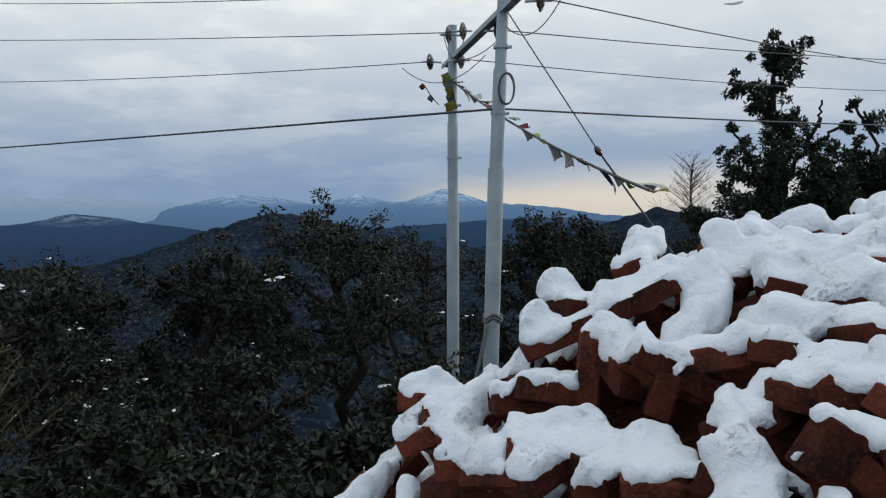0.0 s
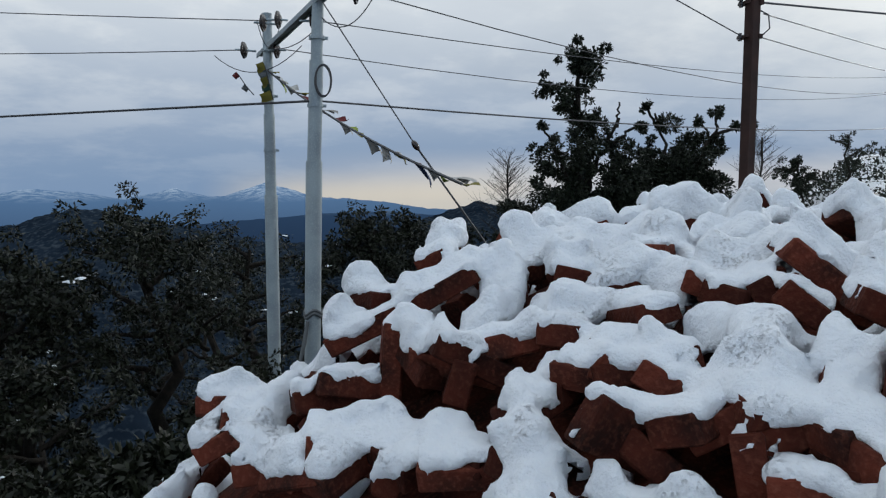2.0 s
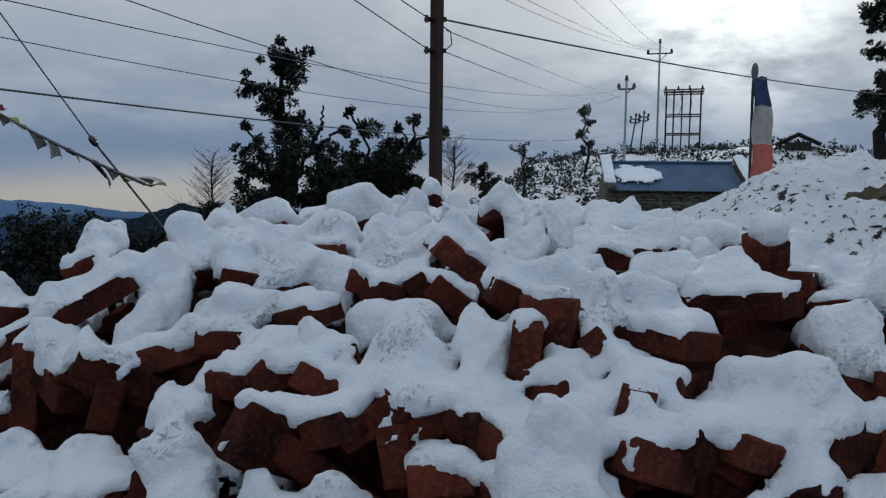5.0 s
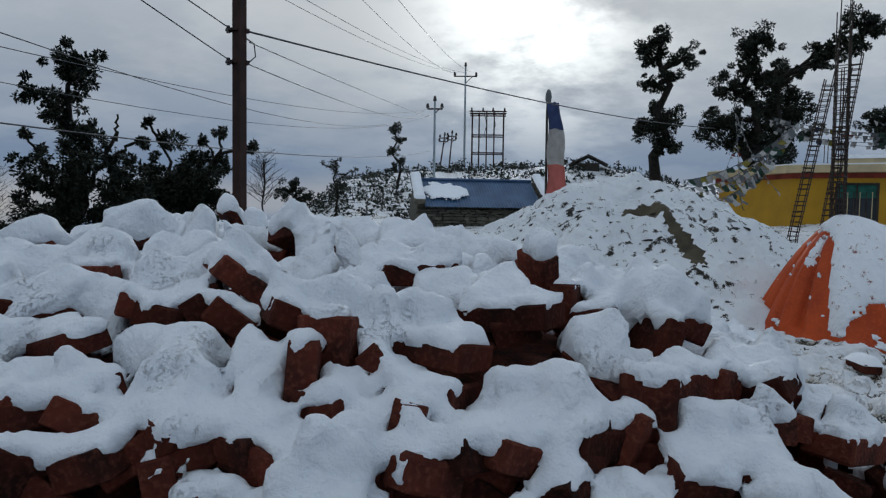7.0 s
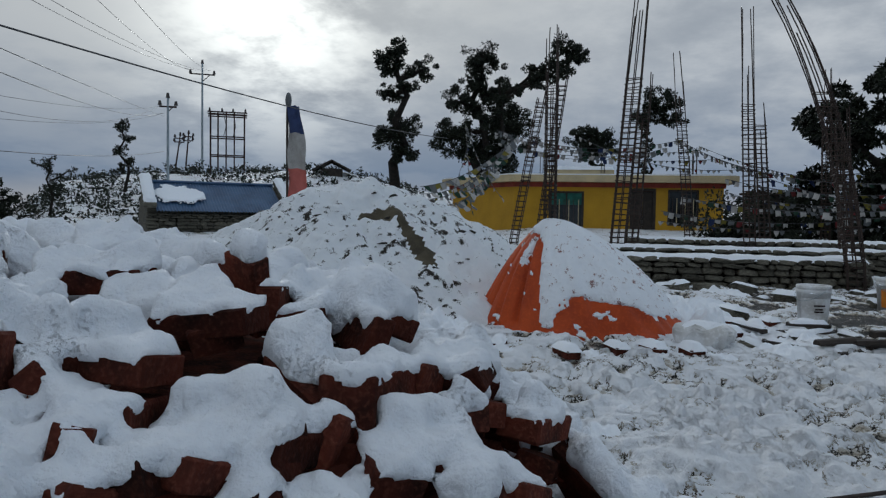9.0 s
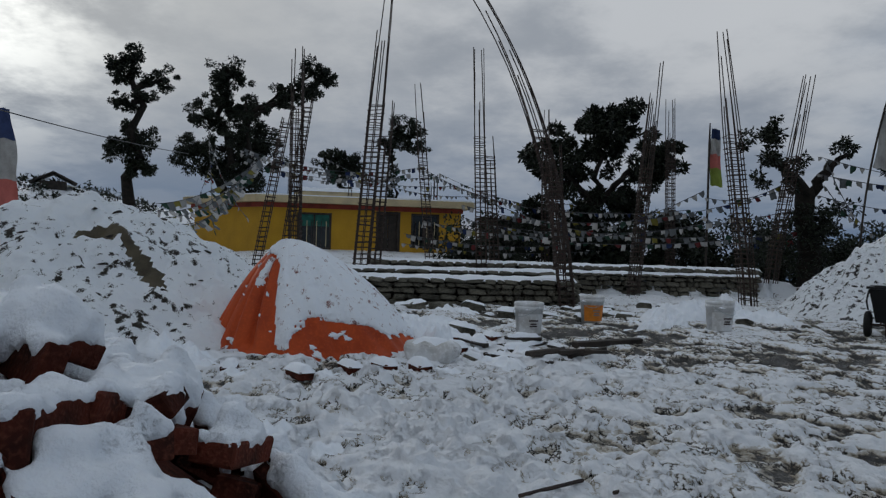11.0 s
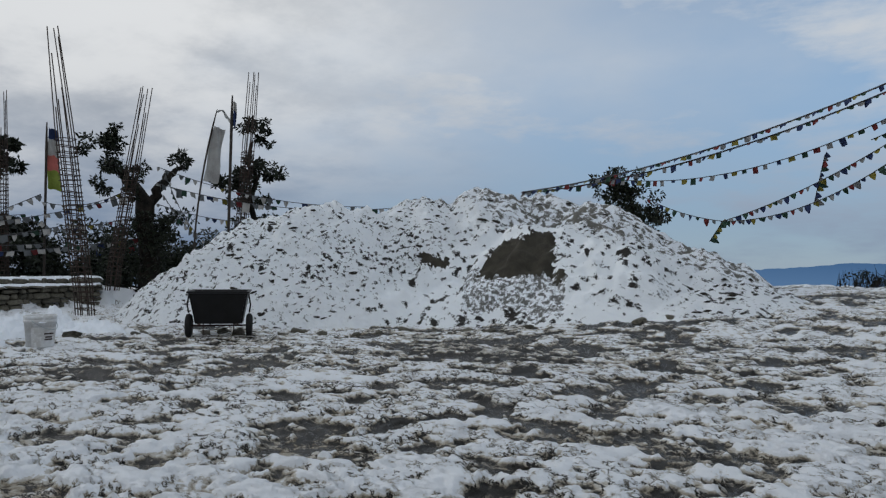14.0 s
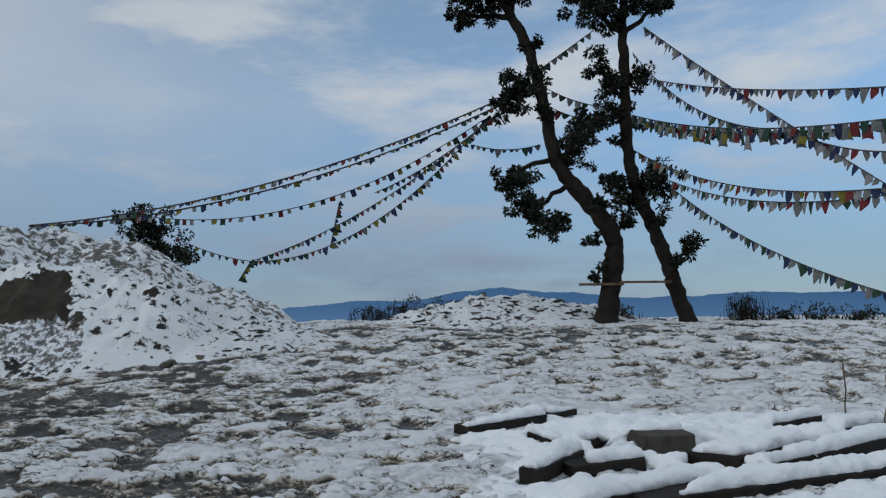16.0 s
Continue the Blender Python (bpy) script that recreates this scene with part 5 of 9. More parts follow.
def guy():
    t = thing("guy_wire", (0.69, 8.25, 3.1), "steel stay wire with a black strain insulator", "stay wire")
    a, k, b = Vector((0.72, 8.2, 3.0)), Vector((1.66, 7.83, 1.47)), Vector((2.75, 7.5, -0.1))
    o = Vector((0.69, 8.25, 3.1))
    part("strand", tubes("strand", [([a - o, k - o], 0.007), ([k - o, b - o], 0.011)], M_WIRE, 6), None, t)
    bm = bmesh.new()
    bmesh.ops.create_uvsphere(bm, u_segments=10, v_segments=8, radius=1.0, matrix=Matrix.Translation(k - o) @ rot_to(b - a) @ Matrix.Diagonal((0.035, 0.035, 0.065, 1)))
    part("strain_insulator", bm, M_PORCELAIN, t, smooth=True)


guy()


# ---- prayer flags ----
def cloth(name, w, h, mat, seed, wave=0.1):
    """A small hanging cloth with folds; its upper edge lies along x, it hangs to -z."""
    r = random.Random(seed)
    nx, nz_ = 4, 4
    ph, tw = r.uniform(0, 6), r.uniform(-0.5, 0.5)
    verts, faces = [], []
    for j in range(nz_ + 1):
        for i in range(nx + 1):
            u, v = i / nx - 0.5, j / nz_
            y = wave * w * math.sin(4.5 * u + ph + 1.5 * v) * v + tw * h * v * v * 0.6
            verts.append((u * w * (1 - 0.12 * v * abs(tw)), y, -v * h * (1 + 0.05 * math.sin(7 * u + ph))))
    for j in range(nz_):
        for i in range(nx):
            a = j * (nx + 1) + i
            faces.append((a, a + 1, a + nx + 2, a + nx + 1))
    return mesh_from(name, verts, faces, mat, True)


ORDER = ("blue", "white", "red", "green", "yellow")
CLOTHS = {(c, k): cloth("flag", 0.16, 0.17, M_FLAG[c], 7 * k + len(c), 0.2) for c in M_FLAG for k in range(3)}
TRI = {}
for c_ in M_FLAG:
    for k_ in range(3):
        r_ = random.Random(k_ + 3)
        s_ = r_.uniform(-0.05, 0.05)
        v_ = [(-0.07, 0, 0), (0.07, 0, 0), (-0.055, s_ * 0.6, -0.07), (0.055, -s_ * 0.4, -0.075), (0.012 + s_ * 0.3, s_, -0.15), (-0.012 + s_ * 0.3, s_, -0.15)]
        TRI[(c_, k_)] = mesh_from("flag", v_, [(0, 1, 3, 2), (2, 3, 4, 5)], M_FLAG[c_])


def flag_string(points, spacing, scale, label, seed, tri=False, colours=ORDER, line=0.006, skip=0.0, lay_over=0.0):
    r = random.Random(seed)
    pts = [Vector(p) for p in points]
    t = thing("prayer_flag_string", tuple(pts[0]), label, "prayer flags", "strings of prayer flags")
    o = pts[0]
    part("cord", tube("cord", [p - o for p in pts], line, M_WIRE, 4), None, t)
    run, n = 0.0, 0
    for a, b in zip(pts, pts[1:]):
        seg = (b - a).length
        while run < seg:
            if r.random() >= skip:
                p = a.lerp(b, run / seg)
                yaw = math.degrees(math.atan2(b.y - a.y, b.x - a.x))
                pitch = -math.degrees(math.atan2(b.z - a.z, math.hypot(b.x - a.x, b.y - a.y)))
                c = colours[n % len(colours)]
                ob = new("flag", (TRI if tri else CLOTHS)[(c, r.randrange(3))])
                s = scale * r.uniform(0.72, 1.2)
                ob.parent = t
                ob.matrix_basis = Matrix.Translation(p - o) @ pose(0, 0, 0, r.uniform(-25, 25) + lay_over * r.uniform(0.5, 1.0), pitch * 0.85, yaw + r.uniform(-12, 12)) @ Matrix.Diagonal((s, s, s * r.uniform(0.6, 1.2), 1))
            n += 1
            run += spacing * r.uniform(0.72, 1.28)
        run -= seg
    return t


# the torn string beside the poles, run out along a second stay
flag_string(sag((0.13, 10.2, 2.56), (1.56, 5.51, 1.05), 0.10, 12), 0.17, 1.05, "torn faded prayer flags wound along a stay wire", 3, colours=("yellow", "bleached", "bleached", "lime", "bleached", "bleached", "yellow", "red", "blue", "bleached", "lime", "bleached", "yellow", "bleached", "red", "bleached", "lime"), line=0.012, skip=0.1, lay_over=75)
flag_string(sag((-0.27, 10.6, 2.56), (-0.06, 10.6, 2.28), 0.02, 4), 0.17, 0.55, "torn red and grey rag of prayer flags on a wire", 5, colours=("red", "faded"), line=0.008)
flag_string(sag((0.09, 10.18, 2.62), (0.19, 10.2, 2.18), 0.0, 4), 0.09, 0.8, "limp yellow prayer flags wound round a steel pole", 6, colours=("yellow", "faded", "yellow", "green"), line=0.008)


# ---- trees ----
def limb_run(a, b, r0, r1, seed, n=7, wob=0.08):
    r = random.Random(seed)
    a, b = Vector(a), Vector(b)
    L = (b - a).length
    pts = []
    for i in range(n + 1):
        w = i / n
        j = Vector((r.uniform(-1, 1), r.uniform(-1, 1), r.uniform(-0.4, 0.4))) * wob * L * math.sin(math.pi * min(max(w, 0.05), 0.95))
        pts.append(a.lerp(b, w) + j)
    pts[0], pts[-1] = a, b
    return pts, [r0 + (r1 - r0) * i / n for i in range(n + 1)]


def leaf_cloud(name, clumps, leaf, mat, seed, narrow=0.42, snow=0.0, droop=0.3):
    """Many small pointed leaves, thick in the clumps with gaps between. clumps: x, y, z, radius, count."""
    rs = np.random.RandomState(seed)
    V, Fx, mi = [], [], []
    base = 0
    ragged = []
    for x, y, z, rad, count in clumps:
        k = max(4, min(12, count // 90))
        for _ in range(k):
            o = rs.normal(0, 0.62, 3) * rad
            ragged.append((x + o[0], y + o[1], z + o[2] * 0.85, rad * rs.uniform(0.2, 0.52), int(count * 0.8 / k)))
    for x, y, z, rad, count in ragged:
        d = rs.normal(0, 1, (count, 3))
        d /= np.linalg.norm(d, axis=1)[:, None]
        q = rad * rs.uniform(0.35, 1.0, (count, 1)) ** 0.6 * (1 + 0.25 * np.sin(5 * d[:, :1] + 3 * d[:, 1:2] + seed))
        c = np.array([x, y, z]) + d * q * np.array([1, 1, 0.75])
        out = d * 0.8 + rs.normal(0, 0.7, (count, 3))
        out[:, 2] -= droop
        out /= np.linalg.norm(out, axis=1)[:, None]
        side = np.cross(out, rs.normal(0, 1, (count, 3)))
        side /= np.linalg.norm(side, axis=1)[:, None] + 1e-6
        s = leaf * rs.uniform(0.6, 1.35, (count, 1))
        quad = np.stack([c, c + out * s * 0.5 + side * s * narrow * 0.5, c + out * s, c + out * s * 0.5 - side * s * narrow * 0.5], 1)
        V.append(quad.reshape(-1, 3))
        Fx.append(np.arange(count * 4).reshape(-1, 4) + base)
        base += count * 4
        mi.append(np.zeros(count, int))
        # pads of snow lie on some tufts
        if rs.uniform() < snow:
            for _ in range(rs.randint(2, 6)):
                w = rad * rs.uniform(0.10, 0.42)
                o = np.array([x, y, z]) + np.array([rs.normal(0, 0.4), rs.normal(0, 0.4), rs.uniform(0.35, 0.7)]) * rad
                th = np.linspace(0, 2 * np.pi, 8, endpoint=False)
                wob = rs.uniform(0.4, 1.4, 8)
                rings = [np.stack([np.cos(th) * wob * w * q, np.sin(th) * wob * w * 0.8 * q, np.full(8, h_ * w) - 0.25 * q * w * np.abs(np.cos(th + 1))], -1) for q, h_ in ((1.0, 0.0), (0.85, 0.2), (0.45, 0.32), (0.03, 0.35))]
                V.append(np.concatenate(rings) + o)
                k8 = np.arange(8)
                Fx.append(np.concatenate([np.stack([j * 8 + k8, j * 8 + (k8 + 1) % 8, (j + 1) * 8 + (k8 + 1) % 8, (j + 1) * 8 + k8], -1) for j in range(3)]) + base)
                base += 32
                mi.append(np.ones(24, int))
    return mesh_np(name, np.concatenate(V), np.concatenate(Fx), mat, False, (M_SNOW,), np.concatenate(mi))


def tree(name, base, limbs, clumps, leaf, label, seed, mat=None, bark=None, snow=0.0, category="tree", group="", kind=""):
    """limbs: (from, to, radius at start, radius at end) relative to base; the first is the trunk."""
    t = thing(name, base, label, category, group)
    v, f = [], []
    runs = [limb_run(a, b, r0, r1, seed + i) for i, (a, b, r0, r1) in enumerate(limbs)]
    part("trunk", tubes("trunk", runs[:1], bark or M_BARK, 9), None, t)
    for run in runs[1:]:
        part("limb", tubes("limb", [run], bark or M_BARK, 6), None, t)
    if clumps:
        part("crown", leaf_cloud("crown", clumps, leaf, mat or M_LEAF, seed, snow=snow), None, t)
    return t


def broad_tree(name, base, height, spread_, seed, label, leaf=0.2, count=5200, mat=None, bare=0.3, snow=0.0, group="trees on the slope", clumpsize=1.0, scrag=False):
    """A forked evergreen: trunk, limbs and clumps of leaves at their ends."""
    r = random.Random(seed)
    top = Vector((r.uniform(-0.4, 0.4), r.uniform(-0.4, 0.4), height * 0.9))
    limbs = [((0, 0, -0.6), tuple(top), height * 0.028 + 0.05, 0.05)]
    clumps = []
    n = 15 if not scrag else 9
    for i in range(n):
        w = bare + (1 - bare) * (i + r.uniform(0, 1)) / n
        a = top * w
        ang = i * 2.4 + r.uniform(-0.5, 0.5)
        out = spread_ * (1.15 - 0.75 * abs(w - 0.55) / 0.5) * r.uniform(0.55, 1.1)
        b = a + Vector((math.cos(ang) * out, math.sin(ang) * out, out * r.uniform(0.15, 0.6)))
        limbs.append((tuple(a), tuple(b), 0.02 + height * 0.008, 0.025))
        for k in range(3):
            q = a.lerp(b, r.uniform(0.5, 1.1)) + Vector((r.uniform(-0.3, 0.3), r.uniform(-0.3, 0.3), r.uniform(-0.1, 0.4))) * spread_ * 0.3
            clumps.append((*q, r.uniform(0.2, 0.38) * spread_ * clumpsize, count // (n * 3)))
    clumps.append((*top, 0.35 * spread_ * clumpsize, count // n))
    return tree(name, base, limbs, clumps, leaf, label, seed, mat, snow=snow, group=group)


DARK = "dark evergreen oak with snow flecks on the steep slope"
for i, (x, y, topz, sp) in enumerate(((-2.2, 17.0, 0.55, 2.4), (-7.3, 14.0, -0.95, 1.7), (-4.6, 15.0, -0.45, 1.7), (2.4, 18.5, 0.3, 1.6), (-11.5, 20, -1.3, 2.6), (4.5, 20, -0.2, 2.0), (-0.6, 22, -0.3, 2.4), (-7.5, 24, -1.4, 3.0), (-15, 27, -1.7, 3.6), (5.5, 26, -0.6, 2.4), (-2.5, 30, -1.2, 3.2), (-10, 16, -1.7, 1.8))):
    g = ground_at(x, y)
    broad_tree("oak_tree", (x, y, g), (topz - g - 0.25 * sp) / 0.9, sp, 100 + i, DARK, 0.115, 20000 if i < 6 else 11000, M_LEAF_N, 0.30, 0.022, clumpsize=0.95)
for i, (x, y, topz, sp) in enumerate(((-2.9, 7.6, -1.5, 0.75), (-1.2, 7.4, -1.75, 0.6), (-4.3, 8.2, -1.65, 0.9), (-2.2, 5.9, -1.6, 0.6), (-1.1, 5.6, -1.7, 0.55), (-5.2, 10.5, -1.4, 1.1), (-2.4, 9.6, -1.3, 1.0), (-0.3, 9.8, -1.5, 0.9), (-0.3, 6.4, -1.4, 0.5), (-3.6, 6.2, -1.75, 0.7), (-1.9, 4.6, -1.55, 0.5), (-0.6, 4.6, -1.35, 0.4))):
    g = ground_at(x, y)
    broad_tree("rhododendron_bush", (x, y, g), max((topz - g) / 0.95, 0.6), sp, 200 + i, "broad-leaved evergreen bush with snow on its leaf tufts", 0.085, 9000, M_LEAF_N, 0.12, 0.06, "bushes on the slope", 0.8)


# lopped trees: tufts of leaves close along a few twisted limbs
tree("lopped_tree", (10.0, 21.8, ground_at(10, 21.8) + 0.9), [((0, 0, -1.6), (0.05, 0, 5.0), 0.24, 0.16), ((0.05, 0, 4.0), (-0.25, 0.2, 6.8), 0.15, 0.09), ((-0.25, 0.2, 6.3), (-0.05, 0, 8.3), 0.10, 0.05), ((-0.15, 0.1, 6.0), (-0.85, 0.3, 7.2), 0.08, 0.04), ((0, 0, 3.6), (-1.0, 0.4, 5.6), 0.07, 0.04), ((-0.8, 0.3, 5.1), (-1.25, 0.5, 6.0), 0.05, 0.03), ((0.1, 0, 4.0), (0.95, -0.5, 6.2), 0.09, 0.05), ((0.8, -0.4, 5.4), (1.5, -0.8, 6.0), 0.06, 0.04), ((0.9, -0.5, 5.9), (0.95, -0.5, 6.7), 0.05, 0.03)],
     [(-0.05, 0.0, 8.15, 0.48, 2600), (0.12, 0, 7.7, 0.45, 2000), (-0.3, 0.1, 8.1, 0.3, 900), (-0.9, 0.3, 7.15, 0.36, 1300), (-0.55, 0.2, 6.8, 0.33, 1000), (-0.25, 0.2, 6.5, 0.38, 1200), (0, 0, 5.9, 0.45, 1800), (0.15, 0, 5.2, 0.55, 2200), (-0.1, 0.1, 4.6, 0.6, 2600), (0.3, -0.1, 6.3, 0.25, 600), (-1.2, 0.5, 6.0, 0.2, 350), (-0.95, 0.4, 5.5, 0.18, 300), (-1.5, 0.5, 5.2, 0.15, 250), (1.0, -0.5, 5.3, 0.42, 1400), (1.45, -0.8, 5.95, 0.2, 400), (0.95, -0.5, 4.6, 0.6, 2000), (0.2, 0, 3.9, 1.1, 9000), (-1.0, 0.4, 3.7, 0.9, 7000), (1.0, -0.5, 3.7, 0.9, 7000), (-1.5, 0.5, 2.9, 1.2, 7000), (0.3, 0, 2.8, 1.6, 9000)], 0.125, "tall lopped evergreen with tufts of leaves on twisted limbs", 311)
tree("round_bushy_tree", (14.6, 24.0, ground_at(14.6, 24)), [((0, 0, -0.5), (0, 0, 4.6), 0.2, 0.12), ((0, 0, 4.0), (-0.7, 0.3, 6.6), 0.09, 0.04), ((-0.55, 0.2, 6.0), (-0.95, 0.5, 6.9), 0.06, 0.04), ((0.3, -0.2, 4.2), (1.2, -0.7, 5.9), 0.1, 0.06), ((1.2, -0.7, 5.8), (1.15, -0.7, 6.7), 0.06, 0.04), ((1.2, -0.7, 5.8), (2.2, -1.4, 6.2), 0.07, 0.04), ((1.1, -0.6, 5.5), (0.7, -0.4, 6.3), 0.05, 0.03)],
     [(0, 0, 4.8, 1.0, 8000), (-0.7, 0.4, 4.2, 0.9, 7000), (0.7, -0.4, 4.2, 0.9, 7000), (0, 0, 3.6, 1.4, 9000), (1.4, -0.9, 3.1, 1.2, 4500), (-1.3, 0.8, 2.9, 1.2, 4500), (-0.9, 0.45, 6.8, 0.16, 300), (-0.6, 0.25, 6.2, 0.2, 350), (2.15, -1.35, 6.2, 0.2, 350), (1.7, -1.05, 6.05, 0.16, 250), (1.15, -0.7, 6.65, 0.2, 350), (0.7, -0.4, 6.3, 0.2, 300), (1.2, -0.7, 5.5, 0.25, 400), (-0.9, 0.4, 5.3, 0.3, 500)], 0.15, "round dense evergreen tree with bare knobbly limbs on top", 331)


def twiggy(name, base, height, seed, label, spread_=0.35, n=60, thick=0.012, mat=None, group=""):
    """A leafless sapling: a stem that forks into fine upward twigs."""
    r = random.Random(seed)
    t = thing(name, base, label, "tree", group)
    part("trunk", tube("trunk", limb_run((0, 0, -0.4), (0, 0, height * 0.9), thick * 3, thick, seed, 8, 0.03)[0], thick * 2, mat or M_BARK, 6), None, t)
    runs = []
    for i in range(n):
        z = height * r.uniform(0.25, 0.95)
        a = r.uniform(0, 6.28)
        L = height * spread_ * (1.1 - z / height) * r.uniform(0.5, 1.1) + 0.1 * height
        b = Vector((math.cos(a) * L * 0.8, math.sin(a) * L * 0.8, z + L * r.uniform(0.3, 0.8)))
        runs.append(([(0, 0, z), tuple(Vector((0, 0, z)).lerp(b, 0.5) + Vector((0, 0, 0.03))), tuple(b)], [thick * 0.7, thick * 0.5, thick * 0.3]))
        for k in range(3):
            c = Vector((0, 0, z)).lerp(b, r.uniform(0.3, 0.9))
            runs.append(([tuple(c), tuple(c + Vector((r.uniform(-1, 1), r.uniform(-1, 1), r.uniform(0.2, 1))) * L * 0.35)], [thick * 0.4, thick * 0.2]))
    tagged(part("twigs", tubes("twigs", runs, mat or M_BARK, 3, False), None, t), kind="stuff")
    return t


twiggy("bare_tree", (14.5, 42.6, -4.5), 7.5, 401, "slender leafless tree against the mountains", 0.36, 110, 0.024)
twiggy("bare_tree", (20.5, 27.0, 0.2), 3.2, 402, "leafless shrub behind the brown pole", 0.5, 60, 0.02)
twiggy("bare_sapling", (-4.9, 7.6, ground_at(-4.9, 7.6)), 2.3, 403, "leafless pale sapling at the slope", 0.45, 60, 0.007, M_WOOD)

# ---- brown-roofed hill, far poles, gantry ----
def far_pole(name, base, height, arm, label, lean=0.0, arms=1, rad=0.09):
    t = thing(name, base, label, "utility pole", "far power poles")
    top = Vector((lean, 0, height))
    part("pole", tube("pole", [(0, 0, -0.4), tuple(top)], [rad, rad * 0.7], M_RUST if arms > 1 else M_POLE, 8), None, t)
    d = Vector((0.6, -0.8, 0))
    for k in range(arms):
        c = top * (1 - (0.10 if arms == 1 else 0.09 + 0.10 * k))
        bm = bmesh.new()
        box(bm, 0.09, 0.09, arm, Matrix.Translation(c) @ rot_to(d))
        ar = part("cross_arm", bm, M_RUST, t)
        for s in (-0.46, 0.46):
            bm = bmesh.new()
            bmesh.ops.create_cone(bm, cap_ends=True, segments=8, radius1=0.12, radius2=0.07, depth=0.26, matrix=Matrix.Translation(c + d * arm * s + Vector((0, 0, 0.2))))
            part("insulator", bm, M_PORCELAIN, ar)
        part("brace", tube("brace", [tuple(c + d * arm * 0.3), tuple(c - Vector((0, 0, arm * 0.3)))], 0.03, M_RUST, 5), None, t)
    bm = bmesh.new()
    bmesh.ops.create_cone(bm, cap_ends=True, segments=8, radius1=0.12, radius2=0.07, depth=0.3, matrix=Matrix.Translation(top + Vector((0, 0, 0.1))))
    part("insulator", bm, M_PORCELAIN, t)


far_pole("far_utility_pole", (47.7, 36.7, 3.9), 8.7, 1.9, "tall dark steel power pole with one cross-arm on the hill", 0, 1, 0.10)
far_pole("far_utility_pole", (34.67, 28.95, 2.2), 5.4, 0.95, "grey steel power pole with a cross-arm on the hill", 0, 1, 0.09)
far_pole("far_utility_pole", (54.0, 44.6, 4.6), 3.4, 0.9, "leaning double power pole on the hill", 0.8, 2, 0.08)
far_pole("far_utility_pole", (54.7, 44.0, 4.6), 3.6, 0.9, "leaning double power pole on the hill", 0.5, 2, 0.08)


def gantry():
    t = thing("transformer_gantry", (47.2, 34.0, 4.2), "rusty steel switching gantry with upright poles and beams", "gantry")
    d, e = Vector((0.585, -0.81, 0)), Vector((0.81, 0.585, 0))
    for a in (-1.25, -0.7, -0.1, 0.5, 1.25):
        for b in (0, 1.6):
            p = d * a + e * b
            part("post", tube("post", [tuple(p + Vector((0, 0, -0.5))), tuple(p + Vector((0, 0, 4.5)))], 0.055, M_RUST, 6), None, t)
    for z in (4.45, 4.3, 2.6, 1.2):
        for b in (0, 1.6):
            bm = bmesh.new()
            box(bm, 0.09, 0.09, 2.9 if z > 4 else 2.5, Matrix.Translation(e * b + Vector((0, 0, z))) @ rot_to(d))
            part("beam", bm, M_RUST, t)
    for a in (-1.3, -0.4, 0.4, 1.3):
        bm = bmesh.new()
        bmesh.ops.create_cone(bm, cap_ends=True, segments=8, radius1=0.09, radius2=0.05, depth=0.25, matrix=Matrix.Translation(d * a + Vector((0, 0, 4.62))))
        part("insulator", bm, M_PORCELAIN, t)
    for a in (-0.3, 0.4):
        part("drop_lead", tube("drop_lead", [tuple(d * a + Vector((0, 0, 4.4))), tuple(d * (a + 0.2) + Vector((0, 0, 3.4))), tuple(d * a + Vector((0, 0, 2.6)))], 0.025, M_WIRE, 5), None, t)


gantry()


def lopped(name, base, height, arms, label, seed, leaf=0.11, group="lopped trees", trunk=0.13, n=900, up_bare=0.0):
    """A tree cut back for fodder: short tufted stubs up a bent stem. arms: (height share, dx, dy, dz, tuft radius)."""
    r = random.Random(seed)
    limbs = [((0, 0, -0.5), (r.uniform(-0.15, 0.15), 0, height), trunk, trunk * 0.35)]
    cl = [(limbs[0][1][0], 0, height, height * 0.055 + 0.1, n)]
    for k in range(8):
        w = 0.28 + 0.68 * k / 7
        cl.append((limbs[0][1][0] * w + r.uniform(-0.12, 0.12), r.uniform(-0.15, 0.15), height * w, height * 0.04 + 0.06, max(60, int(n * 0.3))))
    for w, dx, dy, dz, rad in arms:
        a = Vector((limbs[0][1][0] * w, 0, height * w))
        b = a + Vector((dx, dy, dz))
        limbs.append((tuple(a), tuple(b), trunk * 0.5, trunk * 0.25))
        cl.append((*b, rad * 0.85, max(120, int(n * 0.7 * (rad / 0.3) ** 1.5))))
        cl.append((*a.lerp(b, 0.55), rad * 0.6, max(80, int(n * 0.35 * (rad / 0.3) ** 1.5))))
    return tree(name, base, limbs, cl, leaf * 0.82, label, seed, group=group)


BARE_TOP = "lopped evergreen tree with knobbly tufted branches"
lopped("lopped_tree", (33.1, 30.6, 2.6), 3.4, [(0.9, -0.2, 0.2, 0.2, 0.2), (0.7, 0.3, -0.3, 0.2, 0.25), (0.5, -0.35, 0.3, 0.2, 0.3), (0.35, 0.25, -0.3, 0.1, 0.3), (0.2, -0.2, 0.2, 0.1, 0.35)], BARE_TOP, 511, 0.14, trunk=0.10, n=500)
lopped("lopped_tree", (24.5, 26.5, 0.9), 2.3, [(0.8, -0.5, 0.4, 0.3, 0.2), (0.6, 0.6, -0.5, 0.5, 0.2), (0.5, 0.3, -0.2, 0.1, 0.2)], BARE_TOP, 512, 0.12, trunk=0.08, n=300)
lopped("lopped_tree", (21.8, 26.2, 0.3), 1.7, [(0.8, -0.5, 0.4, 0.0, 0.45), (0.6, 0.4, -0.3, 0.2, 0.45), (0.4, 0.0, -0.2, 0.1, 0.5)], BARE_TOP, 513, 0.12, trunk=0.07, n=800)
